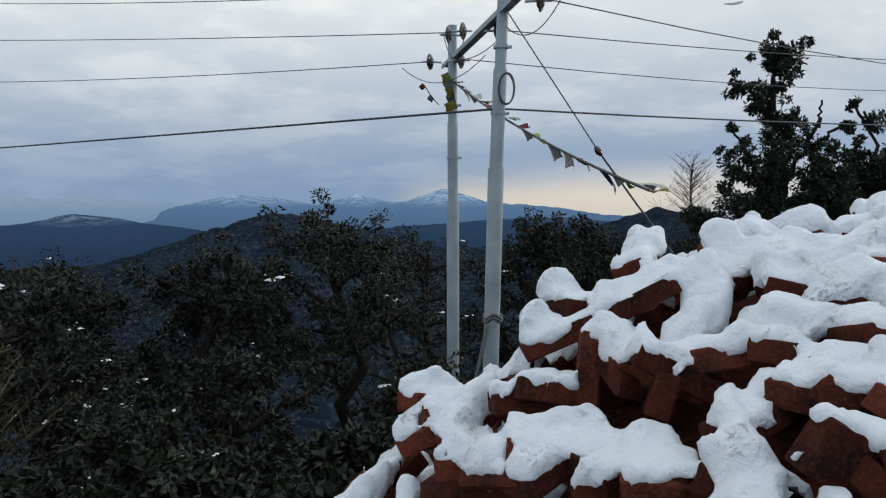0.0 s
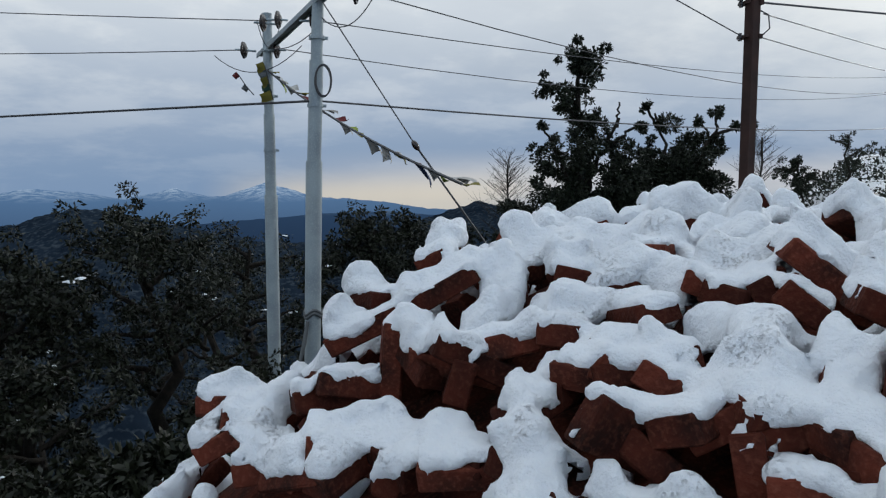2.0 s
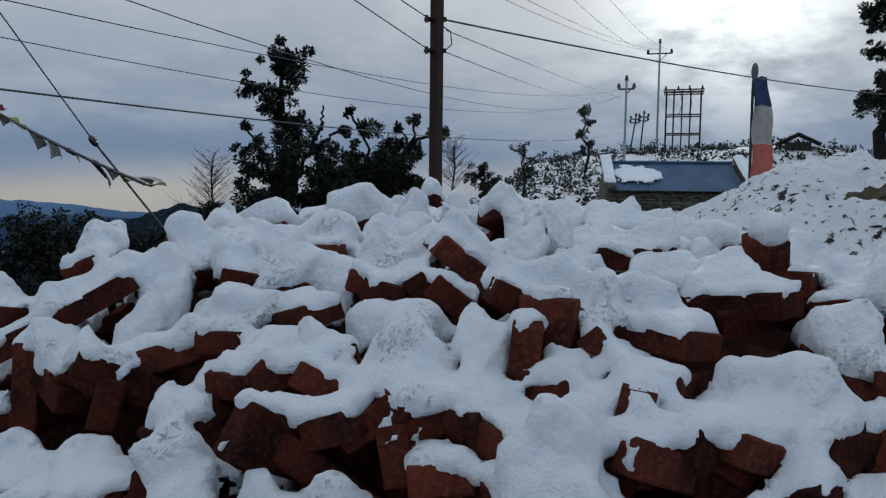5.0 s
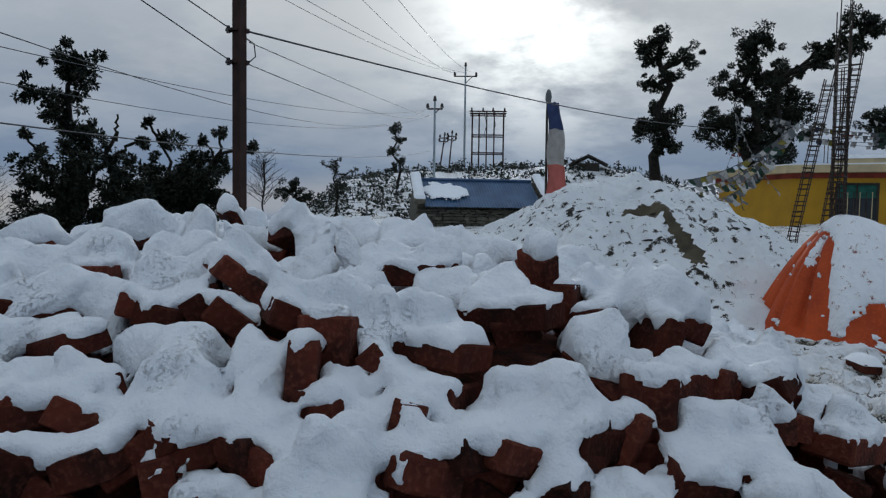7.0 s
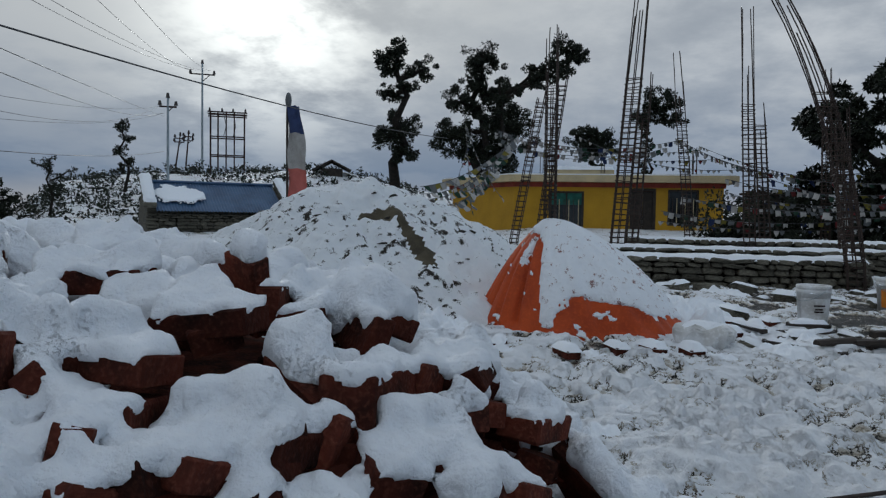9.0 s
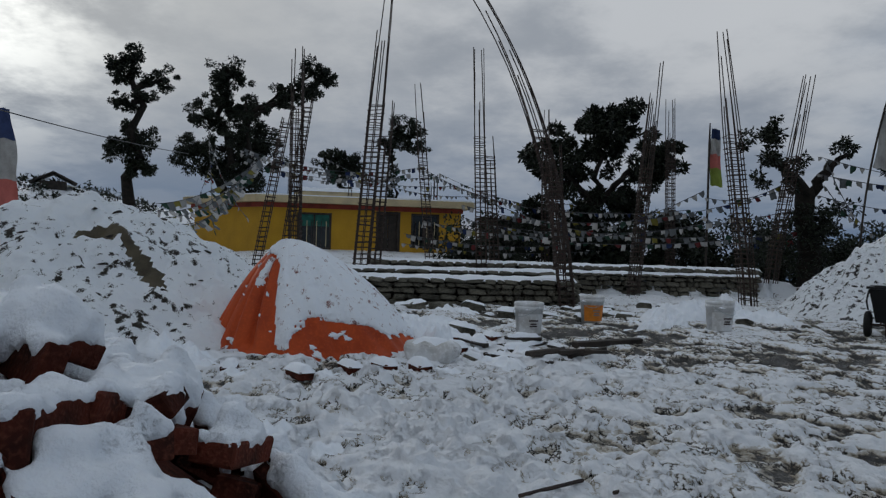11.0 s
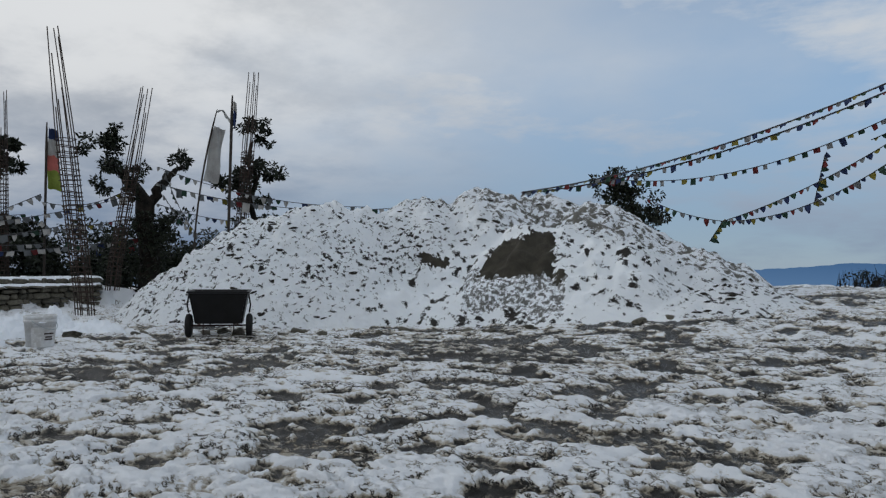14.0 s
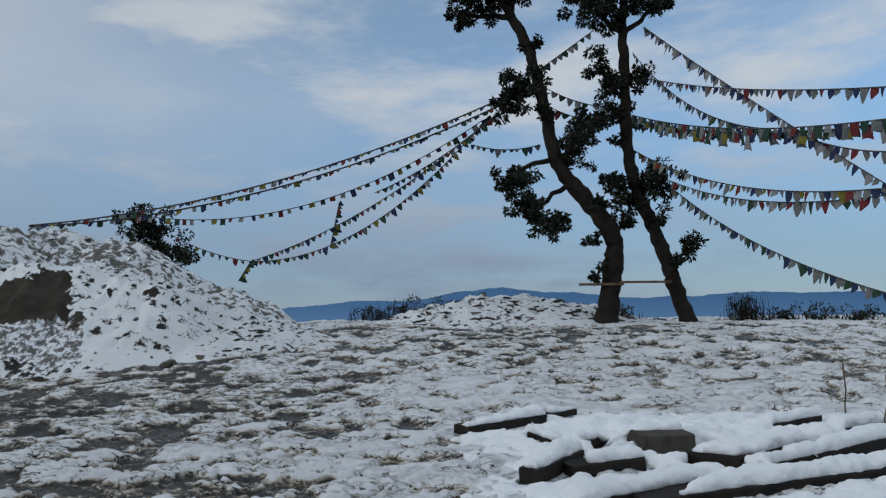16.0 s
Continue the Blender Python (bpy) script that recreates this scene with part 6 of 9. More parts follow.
# tall ones behind the yellow house
lopped("lopped_tree", (27.9, 11.7, 1.6), 6.3, [(0.97, -0.5, 0.5, -0.35, 0.42), (0.88, 0.1, 0.3, -0.2, 0.35), (0.78, 0.7, -0.9, 0.55, 0.40), (0.70, 0.35, -0.4, 0.3, 0.3), (0.68, -0.3, 0.4, 0.1, 0.3), (0.5, 0.2, -0.3, 0, 0.55), (0.42, -0.3, 0.3, 0, 0.5), (0.32, 0.2, -0.2, 0, 0.45)], BARE_TOP, 521, 0.13, trunk=0.26, n=1500)
lopped("lopped_tree", (31.0, 9.1, 2.0), 6.1, [(0.97, 0.3, -0.45, -0.1, 0.4), (0.9, -0.3, 0.3, 0.0, 0.4), (0.78, -0.2, 0.3, 0.0, 0.45), (0.7, 0.4, -0.7, 0.2, 0.6), (0.62, -0.5, 0.9, 0.2, 0.7), (0.5, 0.6, -1.0, 0.4, 0.8), (0.45, -0.7, 1.3, 0.0, 0.8), (0.38, 0.3, -1.4, 0.6, 0.7), (0.3, 0.0, 0.5, 0, 1.1), (0.3, 0.4, -0.9, 0, 1.0)], "tall dark evergreen tree behind the house", 522, 0.13, trunk=0.24, n=1500)
lopped("lopped_tree", (28.6, 7.5, 1.5), 4.4, [(0.95, 0.1, -1.2, 0.7, 0.3), (1.0, 0.3, -2.2, 1.0, 0.55), (1.0, 0.3, -2.4, 1.7, 0.6), (1.0, 0.2, -2.9, 1.5, 0.4), (0.9, -0.1, 0.2, 1.0, 0.12), (0.85, 0.1, 0.5, 0.9, 0.15), (0.7, 0.0, 0.5, 0.2, 0.4)], "crooked lopped tree reaching over the house roof", 523, 0.13, trunk=0.16, n=1600)
lopped("lopped_tree", (33.9, 4.6, 2.2), 2.7, [(0.95, 0, 0.8, 0.1, 0.5), (0.9, 0, -0.7, 0.0, 0.55), (0.7, 0, 0.2, 0, 0.6)], "low dark evergreen tree behind the house", 524, 0.13, trunk=0.12, n=1400)
lopped("lopped_tree", (35.3, 2.4, 2.2), 3.6, [(1.0, 0.0, -0.9, 0.5, 0.6), (1.0, 0.0, -0.3, 0.9, 0.5), (0.95, 0, -1.3, 0.0, 0.4), (0.9, 0.0, 0.5, 0.4, 0.3)], "small leaning evergreen tree behind the house", 525, 0.13, trunk=0.10, n=1300)
# round-headed trees beyond the columns
tree("spreading_tree", (23.8, -5.2, 0.45), [((0, 0, -0.4), (0, 0.2, 2.0), 0.24, 0.17), ((0, 0.2, 1.9), (-0.2, 1.2, 3.0), 0.15, 0.08), ((0, 0.2, 1.9), (0.2, -1.0, 3.2), 0.15, 0.08), ((0, 0.1, 2.0), (0, 0.1, 4.0), 0.12, 0.06), ((0.2, -0.8, 3.0), (0.2, -1.9, 3.4), 0.08, 0.05), ((-0.1, 0.9, 2.6), (-0.2, 2.0, 2.9), 0.08, 0.05)],
     [(-0.2, 1.9, 3.4, 0.55, 3770), (-0.2, 1.3, 2.7, 0.6, 3770), (0, 1.0, 3.9, 0.6, 3770), (0, 0.2, 4.6, 0.65, 4060), (0.1, -0.6, 4.7, 0.6, 3770), (0.2, -0.2, 3.8, 0.5, 2610), (0.2, -1.7, 3.9, 0.6, 3770), (0.2, -1.9, 3.2, 0.55, 3190), (0.1, -1.2, 3.0, 0.4, 1740), (-0.1, 0.5, 1.9, 0.7, 3770), (0, -0.9, 1.9, 0.7, 3770), (0, 1.8, 1.5, 0.8, 4060), (0, -2.0, 1.3, 0.7, 3770), (0.2, -2.9, 1.0, 0.6, 3190), (0, 0, 1.1, 0.9, 4350)], 0.15, "dark spreading evergreen with gaps in its crown", 531, group="trees beyond the columns")
tree("spreading_tree", (17.35, -8.75, 0.6), [((0, 0, -0.3), (0.1, 0.1, 1.9), 0.26, 0.22), ((0, 0.1, 1.8), (-0.1, 1.0, 2.7), 0.15, 0.09), ((0.1, 0, 1.8), (0.1, -0.5, 2.6), 0.14, 0.11), ((0.1, -0.45, 2.5), (0.1, -0.85, 2.8), 0.09, 0.05)],
     [(-0.1, 1.1, 2.85, 0.42, 1600), (-0.1, 0.7, 2.3, 0.36, 1000), (-0.1, 1.0, 3.25, 0.22, 350), (0.1, -0.85, 2.85, 0.26, 500), (0, 0.1, 1.1, 0.55, 1300), (0, -0.4, 0.8, 0.5, 1200), (0, -0.3, 1.5, 0.38, 700), (0, 0.3, 0.5, 0.6, 1300)], 0.11, "stout lopped tree hung with strings of flags", 532, group="trees beyond the columns")
tree("small_tree", (17.0, -11.35, 1.0), [((0, 0, -0.4), (0, 0.05, 3.2), 0.10, 0.05), ((0, 0, 1.7), (0.1, 0.8, 2.1), 0.05, 0.03)],
     [(0, -0.1, 3.55, 0.34, 1000), (0, -0.15, 2.4, 0.45, 1500), (0, 0.35, 2.3, 0.35, 900), (0.1, 0.8, 2.05, 0.25, 500), (0, -0.5, 2.2, 0.28, 500), (0, 0.0, 1.5, 0.38, 900), (0, 0.05, 0.8, 0.42, 1000)], 0.11, "narrow dark evergreen tree beside the flag poles", 533, group="trees beyond the columns")
tree("small_tree", (10.6, -19.9, 1.2), [((0, 0, -1.5), (0, 0, 2.0), 0.09, 0.04)],
     [(0.1, 0, 1.9, 0.42, 1300), (0.5, 0.1, 2.15, 0.42, 1300), (-0.1, -0.1, 1.5, 0.45, 1300), (-0.6, -0.2, 1.2, 0.4, 1000), (0.2, 0, 1.2, 0.5, 1300)], 0.12, "dark evergreen tree top showing over the gravel heap", 534)
hedge = []
rh = random.Random(77)
for i in range(46):
    w = i / 45
    hedge.append((24.5 - 3.0 * w + rh.uniform(-0.8, 0.8), -0.6 - 12.5 * w + rh.uniform(-0.4, 0.4), 0.35 + rh.uniform(0, 0.75), rh.uniform(0.55, 0.95), 1300))
hd = thing("hedge", (0, 0, 0), "dark low scrub behind the building plot", "shrubs", kind="stuff")
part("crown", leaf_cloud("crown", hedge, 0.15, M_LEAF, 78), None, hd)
scrub = []
for i in range(900):
    x, y = rh.uniform(24, 66), rh.uniform(10, 52)
    if 0.7 < x / max(y, 1) < 2.6 and math.hypot(x, y) > 27:
        scrub.append((x, y, float(land(x, y)) + 0.1, rh.uniform(0.25, 0.6), 60))
sc = thing("hill_scrub", (0, 0, 0), "dark low scrub poking through the snow on the hill", "shrubs", kind="stuff")
part("crown", leaf_cloud("crown", scrub, 0.24, M_LEAF, 79, snow=0.75, droop=0.0), None, sc)


def far_hut():
    t = thing("thatched_shelter", (46.1, 24.5, 3.5), "small dark gable-roofed shelter on the hill", "shelter", rz=28)
    for s in (-1, 1):
        bm = bmesh.new()
        box(bm, 2.7, 1.5, 0.10, Matrix.Translation((0, s * 0.66, 0.92)) @ Matrix.Rotation(radians(-s * 27), 4, "X"))
        part("roof_slope", bm, M_DARKWOOD, t)
    part("wall", boxes(((0, 0, 0.2), (2.2, 1.5, 1.0))), M_DARKWOOD, t)


far_hut()


# ---- stone hut with blue tin roof ----
def stone_courses(parent, length, height, thick, seed, name="stone", course=0.13, face=-1, x0=0.0, z0=0.0, mats=None, smin=0.16, smax=0.42):
    """Dry-laid stones over a darker core, each its own piece; shared shapes, scaled."""
    r = random.Random(seed)
    z, row = z0, 0
    while z < z0 + height - 0.03:
        h = min(course * r.uniform(0.75, 1.3), z0 + height - z)
        x = x0 + r.uniform(-0.1, 0)
        while x < x0 + length:
            w = min(r.uniform(smin, smax), x0 + length - x + 0.02)
            if w < 0.06:
                break
            ob = new(name, STONES[r.randrange(len(STONES))])
            ob.parent = parent
            d = thick * r.uniform(0.8, 1.15)
            ob.matrix_basis = Matrix.Translation((x + w / 2, face * d * 0.25, z + h / 2)) @ pose(0, 0, 0, r.uniform(-5, 5), r.uniform(-7, 7), r.uniform(-5, 5)) @ Matrix.Diagonal((w * r.uniform(0.88, 1.02), d, h * r.uniform(0.78, 1.08), 1))
            x += w
        z += h
        row += 1


def stone_shape(seed):
    r = random.Random(seed)
    bm = bmesh.new()
    bmesh.ops.create_cube(bm, size=1.0)
    bmesh.ops.bevel(bm, geom=list(bm.edges), offset=0.2, segments=1, affect="EDGES")
    for v in bm.verts:
        v.co += Vector([r.uniform(-0.085, 0.085) for _ in range(3)])
    me = bpy.data.meshes.new("stone")
    bm.to_mesh(me)
    bm.free()
    me.materials.append(M_STONE)
    return me


STONES = [stone_shape(k) for k in range(7)]


def snow_bed(name, length, width, thick, seed, ends=0.06):
    """A soft slab of snow lying along x, with a rounded ragged rim."""
    nx, ny = max(8, int(length / 0.06)), max(5, int(width / 0.05))
    xs, ys = np.linspace(-length / 2, length / 2, nx), np.linspace(-width / 2, width / 2, ny)
    xx, yy = np.meshgrid(xs, ys, indexing="ij")
    ex = np.clip((length / 2 - np.abs(xx)) / ends, 0, 1)
    ey = np.clip((width / 2 - np.abs(yy)) / min(ends, width / 2.2), 0, 1)
    rim = np.sqrt(np.clip(1 - (1 - ex) ** 2, 0, 1)) * np.sqrt(np.clip(1 - (1 - ey) ** 2, 0, 1))
    z = thick * rim * (1 + 0.35 * lattice_noise(xx + seed * 3.7, yy, 0.22, 81, 3)) - 0.004
    yy = yy * (1 + 0.16 * lattice_noise(xx + seed * 1.9, yy * 0, 0.18, 82, 3))
    i = np.arange(nx * ny).reshape(nx, ny)
    q = np.stack([i[:-1, :-1], i[1:, :-1], i[1:, 1:], i[:-1, 1:]], -1).reshape(-1, 4)
    return mesh_np(name, np.stack([xx, yy, z], -1).reshape(-1, 3), q, M_SNOW, True)


def hut():
    u = Vector((2.95, -2.75, 0)).normalized()
    yaw = math.degrees(math.atan2(u.y, u.x))
    t = thing("stone_hut", (17.55, 15.2, 0.0), "low stone hut with a blue corrugated tin roof", "hut", rz=yaw)
    L, D, E, R = 4.25, 2.7, 1.08, 1.95
    bm = boxes(((L / 2, 0.18, E / 2 - 0.2), (L, 0.26, E + 0.4)), ((L / 2, D, E / 2 - 0.2), (L, 0.3, E + 0.4)))
    for x in (0.15, L - 0.15):
        box(bm, 0.3, D - 0.3, E + 0.4, Matrix.Translation((x, D / 2 + 0.15, E / 2 - 0.2)))
        vs = [bm.verts.new(p) for p in ((x - 0.15, 0.05, E), (x - 0.15, D + 0.15, E), (x - 0.15, D / 2 + 0.1, R - 0.02), (x + 0.15, 0.05, E), (x + 0.15, D + 0.15, E), (x + 0.15, D / 2 + 0.1, R - 0.02))]
        for f in ((0, 1, 2), (5, 4, 3), (0, 3, 4, 1), (1, 4, 5, 2), (2, 5, 3, 0)):
            bm.faces.new([vs[k] for k in f])
    wall = part("wall", bm, M_STONE, t, "rough grey stone wall")
    stone_courses(wall, L, E - 0.1, 0.18, 5, course=0.1, z0=0.0, smin=0.15, smax=0.4)
    bm = boxes(((2.6, 0.0, 0.35), (0.8, 0.12, 0.7)))
    part("door", bm, M_WOOD, t, "low plank door")
    for side in (0, 1):
        n = 150
        xs = np.linspace(0.22, L - 0.22, n)
        rows = []
        y0, y1, z0, z1 = (-0.28, D / 2 + 0.1, E - 0.02, R) if side == 0 else (D + 0.4, D / 2 + 0.1, E - 0.02, R)
        for w in (0, 0.5, 1):
            rows.append(np.stack([xs, np.full(n, y0 + (y1 - y0) * w), z0 + (z1 - z0) * w + 0.022 * np.sin(xs * 2 * np.pi / 0.09)], -1))
        v = np.concatenate(rows)
        a = np.arange(n - 1)
        f = np.concatenate([np.stack([a + k * n, a + 1 + k * n, a + 1 + (k + 1) * n, a + (k + 1) * n], -1) for k in range(2)])
        part("tin_sheet", mesh_np("tin_sheet", v, f, M_TIN, True), None, t, "blue corrugated tin roofing")
    part("ridge_cap", tube("ridge_cap", [(0.2, D / 2 + 0.1, R + 0.03), (L - 0.2, D / 2 + 0.1, R + 0.03)], 0.05, M_TIN, 8), None, t)
    pitch = math.degrees(math.atan2(R - E, D / 2 + 0.38))
    for x in (0.05, L - 0.05):
        bm = bmesh.new()
        box(bm, 0.34, 1.95, 0.16, Matrix.Translation((x, 0.5, (E + R) / 2 + 0.13)) @ Matrix.Rotation(radians(pitch), 4, "X"), 0.02)
        cop = part("coping", bm, M_STONE, t, "raised stone gable coping")
        ob = part("coping_snow", snow_bed("coping_snow", 1.95, 0.34, 0.10, 3 + x), None, cop)
        ob.matrix_basis = Matrix.Translation((x, 0.5, (E + R) / 2 + 0.21)) @ pose(0, 0, 0, pitch, 0, 0) @ pose(0, 0, 0, 0, 0, 90)
    rx, ry = np.meshgrid(np.linspace(-0.75, 0.75, 70), np.linspace(-0.7, 0.7, 60), indexing="ij")
    rz_ = 0.05 * sstep(0.62 - np.hypot(rx * 0.85 + 0.25 * ry, ry) + 0.38 * lattice_noise(rx, ry, 0.3, 84, 4, 0.6), 0.0, 0.12) - 0.03
    ri = np.arange(rx.size).reshape(rx.shape)
    rq = np.stack([ri[:-1, :-1], ri[1:, :-1], ri[1:, 1:], ri[:-1, 1:]], -1)[(rz_ > -0.025)[:-1, :-1]]
    ob = part("roof_snow", mesh_np("roof_snow", np.stack([rx, ry, rz_], -1).reshape(-1, 3), rq, M_SNOW, True), None, t, "melting patch of snow on the tin")
    ob.matrix_basis = Matrix.Translation((0.95, 0.55, (E + R) / 2 + 0.06)) @ pose(0, 0, 0, pitch, 0, 0)


hut()


def banner(name, base, top, lean, strips, width, label, pole_r=0.03, curve=0.0, head=None, sway=0.0, start=0.12, streamer=None, pole_mat=None):
    """A tall prayer banner: strips of cloth sewn one under another along a pole."""
    t = thing(name, base, label, "banner", "tall prayer banners")
    H = top - base[2]
    pts = [(lean * (k / 8) + curve * math.sin(k / 8 * 1.57) * k / 8, sway * (k / 8) ** 2, H * k / 8) for k in range(9)]
    part("pole", tube("pole", pts, [pole_r] * 8 + [pole_r * 0.5], pole_mat or M_WOOD, 7), None, t)
    z = H - start
    for c, h in strips:
        n = 6
        v, f = [], []
        for j in range(n + 1):
            w = (z - h * j / n) / H
            xo = lean * w + curve * math.sin(w * 1.57) * w
            for i in range(n + 1):
                q = i / n
                v.append((xo - 0.02 * q, sway * w * w - (0.03 + width * q * (0.62 + 0.38 * min(1, (H - (z - h * j / n)) / (0.35 * H)))), z - h * j / n - 0.05 * q - 0.02 * math.sin(9 * q)))
                v[-1] = (v[-1][0] + 0.05 * math.sin(7 * q + 3 * w * 6), v[-1][1], v[-1][2])
        for j in range(n):
            for i in range(n):
                a = j * (n + 1) + i
                f.append((a, a + 1, a + n + 2, a + n + 1))
        part("cloth", mesh_from("cloth", v, f, M_FLAG[c], True), None, t, c + " cloth strip")
        z -= h
    if streamer:
        v = [(pts[-1][0] + 0.02 * math.sin(2.1 * k), pts[-1][1] - 0.42 * k / 7 + (0.02 if i else -0.02), H - 0.02 + 0.10 * math.sin(k * 0.6) - 0.032 * k - (0.05 + 0.03 * math.sin(k * 1.9)) * i) for k in range(8) for i in (0, 1)]
        part("streamer", mesh_from("streamer", v, [(2 * k, 2 * k + 1, 2 * k + 3, 2 * k + 2) for k in range(7)], M_FLAG[streamer], True), None, t, "torn strip of cloth at the tip")
    if head:
        bm = bmesh.new()
        bmesh.ops.create_icosphere(bm, subdivisions=2, radius=1.0, matrix=Matrix.Translation((pts[-1][0], -0.04, H)) @ Matrix.Diagonal((0.08, 0.09, 0.22, 1)))
        part("finial_cloth", bm, M_FLAG[head], t, "bundle of pale cloth at the top", smooth=True)
    return t


M_FLAG["pink"] = material("flag_cloth_pink", (0.46, 0.13, 0.11), (0.36, 0.10, 0.08), 0.85, 4, 60, 0.2, 0.004)
M_FLAG["navy"] = material("flag_cloth_navy", (0.045, 0.065, 0.16), (0.03, 0.045, 0.11), 0.85, 4, 60, 0.2, 0.004)
banner("prayer_banner", (17.4, 10.4, 0.3), 4.05, -0.05, (("navy", 0.72), ("bleached", 0.95), ("pink", 1.2)), 0.56, "tall blue, white and red prayer banner on a pole", 0.035, head="faded", pole_mat=M_DARKWOOD)
banner("prayer_banner", (19.2, -7.0, 0.3), 4.35, 0.0, (("blue", 0.26), ("bleached", 0.40), ("pink", 0.36), ("lime", 0.46)), 0.32, "narrow striped prayer banner on a thin pole", 0.03, pole_mat=M_DARKWOOD)
banner("prayer_banner", (16.0, -9.15, 1.0), 4.62, -0.1, (("bleached", 0.42), ("bleached", 0.46), ("bleached", 0.42)), 0.36, "pale prayer banner on a bent bamboo pole", 0.022, curve=-0.12, sway=-0.42, start=0.40, streamer="bleached", pole_mat=M_DARKWOOD)
banner("prayer_banner", (15.6, -9.8, 1.0), 4.95, -0.1, (("bleached", 0.22), ("navy", 0.35)), 0.08, "dark pole with furled prayer cloth at its top", 0.035, pole_mat=M_DARKWOOD)


# ---- yellow house ----
def wall_boxes(length, z0, z1, thick, holes):
    """Wall along x from 0, outer face at y = 0, with through openings (x0, x1, z0, z1)."""
    bm = bmesh.new()
    x = 0.0
    for a, b, c, d in sorted(holes):
        box(bm, a - x, thick, z1 - z0, Matrix.Translation(((x + a) / 2, thick / 2, (z0 + z1) / 2)))
        if c > z0 + 0.01:
            box(bm, b - a, thick, c - z0, Matrix.Translation(((a + b) / 2, thick / 2, (z0 + c) / 2)))
        box(bm, b - a, thick, z1 - d, Matrix.Translation(((a + b) / 2, thick / 2, (d + z1) / 2)))
        x = b
    box(bm, length - x, thick, z1 - z0, Matrix.Translation(((x + length) / 2, thick / 2, (z0 + z1) / 2)))
    return bm


def yellow_house():
    c, r = Vector((26.54, 6.42, 0)), Vector((27.83, -0.82, 0))
    u = (r - c).normalized()
    L = (r - c).length
    yaw = math.degrees(math.atan2(u.y, u.x))
    t = thing("yellow_house", tuple(c), "one-storey yellow plastered house with a flat roof", "house", rz=yaw)
    z0, z1 = -0.2, 2.36
    W1, DO, W2 = (1.28, 2.52, 0.70, 2.03), (4.15, 5.05, z0, 2.16), (5.46, 6.52, 0.84, 2.12)
    part("front_wall", wall_boxes(L, z0, z1, 0.25, [W1, DO, W2]), M_YELLOW, t)
    inv_m = t.matrix_world.inverted()
    lft = inv_m @ Vector((29.69, 9.89, 0))
    ang = math.degrees(math.atan2(lft.y, lft.x))
    bm = bmesh.new()
    box(bm, lft.length, 0.25, z1 - z0, pose(0, 0, 0, 0, 0, ang) @ Matrix.Translation((lft.length / 2, -0.125, (z0 + z1) / 2)))
    part("side_wall", bm, M_YELLOW, t)
    bm = boxes(((L - 0.125, 3.2, (z0 + z1) / 2), (0.25, 5.9, z1 - z0)))
    part("side_wall", bm, M_YELLOW, t)
    bm = boxes(((3.0, 6.2, (z0 + z1) / 2), (9.5, 0.25, z1 - z0)))
    part("back_wall", bm, M_YELLOW, t)

    def slab(z, h, out, mat, name, label=""):
        b = bmesh.new()
        d = lft.normalized()
        nrm = Vector((d.y, -d.x, 0)) if d.x < 0 else Vector((-d.y, d.x, 0))
        if nrm.y > 0:
            nrm = -nrm
        p = [Vector((0, -out, 0)) + Vector((-0.4 * out, 0, 0)), Vector((L + out, -out, 0)), Vector((L + out, 6.4, 0)), Vector((lft.x - out, 6.4, 0)), lft + nrm * out + d * 0.2]
        lo = [b.verts.new((*q.xy, z)) for q in p]
        hi = [b.verts.new((*q.xy, z + h)) for q in p]
        b.faces.new(lo[::-1])
        b.faces.new(hi)
        for k in range(5):
            b.faces.new((lo[k], lo[(k + 1) % 5], hi[(k + 1) % 5], hi[k]))
        bmesh.ops.recalc_face_normals(b, faces=b.faces)
        return part(name, b, mat, t, label)

    slab(2.18, 0.17, 0.06, M_RED, "red_band", "dark red painted band under the eave")
    slab(2.36, 0.24, 0.42, M_CREAM, "roof_slab", "cream concrete roof slab with snow on it")
    slab(2.60, 0.05, 0.34, M_SNOW, "roof_snow")
    for nm, (a, b_, c_, d_) in (("window", W1), ("window", W2)):
        bm = bmesh.new()
        for q in ((((a + b_) / 2, 0.05, c_ + 0.035), (b_ - a, 0.12, 0.07)), (((a + b_) / 2, 0.05, d_ - 0.035), (b_ - a, 0.12, 0.07)), ((a + 0.035, 0.05, (c_ + d_) / 2), (0.07, 0.12, d_ - c_ - 0.14)), ((b_ - 0.035, 0.05, (c_ + d_) / 2), (0.07, 0.12, d_ - c_ - 0.14)), (((a + b_) / 2, 0.052, (c_ + d_) / 2), (0.05, 0.10, d_ - c_ - 0.14))):
            box(bm, *q[1], Matrix.Translation(q[0]))
        win = part(nm, bm, M_DARKWOOD, t, "dark timber window with a metal grille")
        part("pane", boxes(((0.5 * (a + b_), 0.10, 0.5 * (c_ + d_)), (b_ - a - 0.1, 0.02, d_ - c_ - 0.1))), M_GLASS, win)
        if a < 3:
            part("curtain", boxes(((0.5 * (a + b_), 0.075, d_ - 0.28), (b_ - a - 0.16, 0.015, 0.42))), M_GREENCURTAIN, win, "green curtain")
        for k in range(6):
            x = a + 0.1 + (b_ - a - 0.2) * (k + 0.5) / 6
            part("bar", boxes(((x, 0.03, 0.5 * (c_ + d_) - 0.1), (0.025, 0.02, d_ - c_ - 0.4))), M_CREAM if k % 2 else M_REBAR, win)
    a, b_, c_, d_ = DO
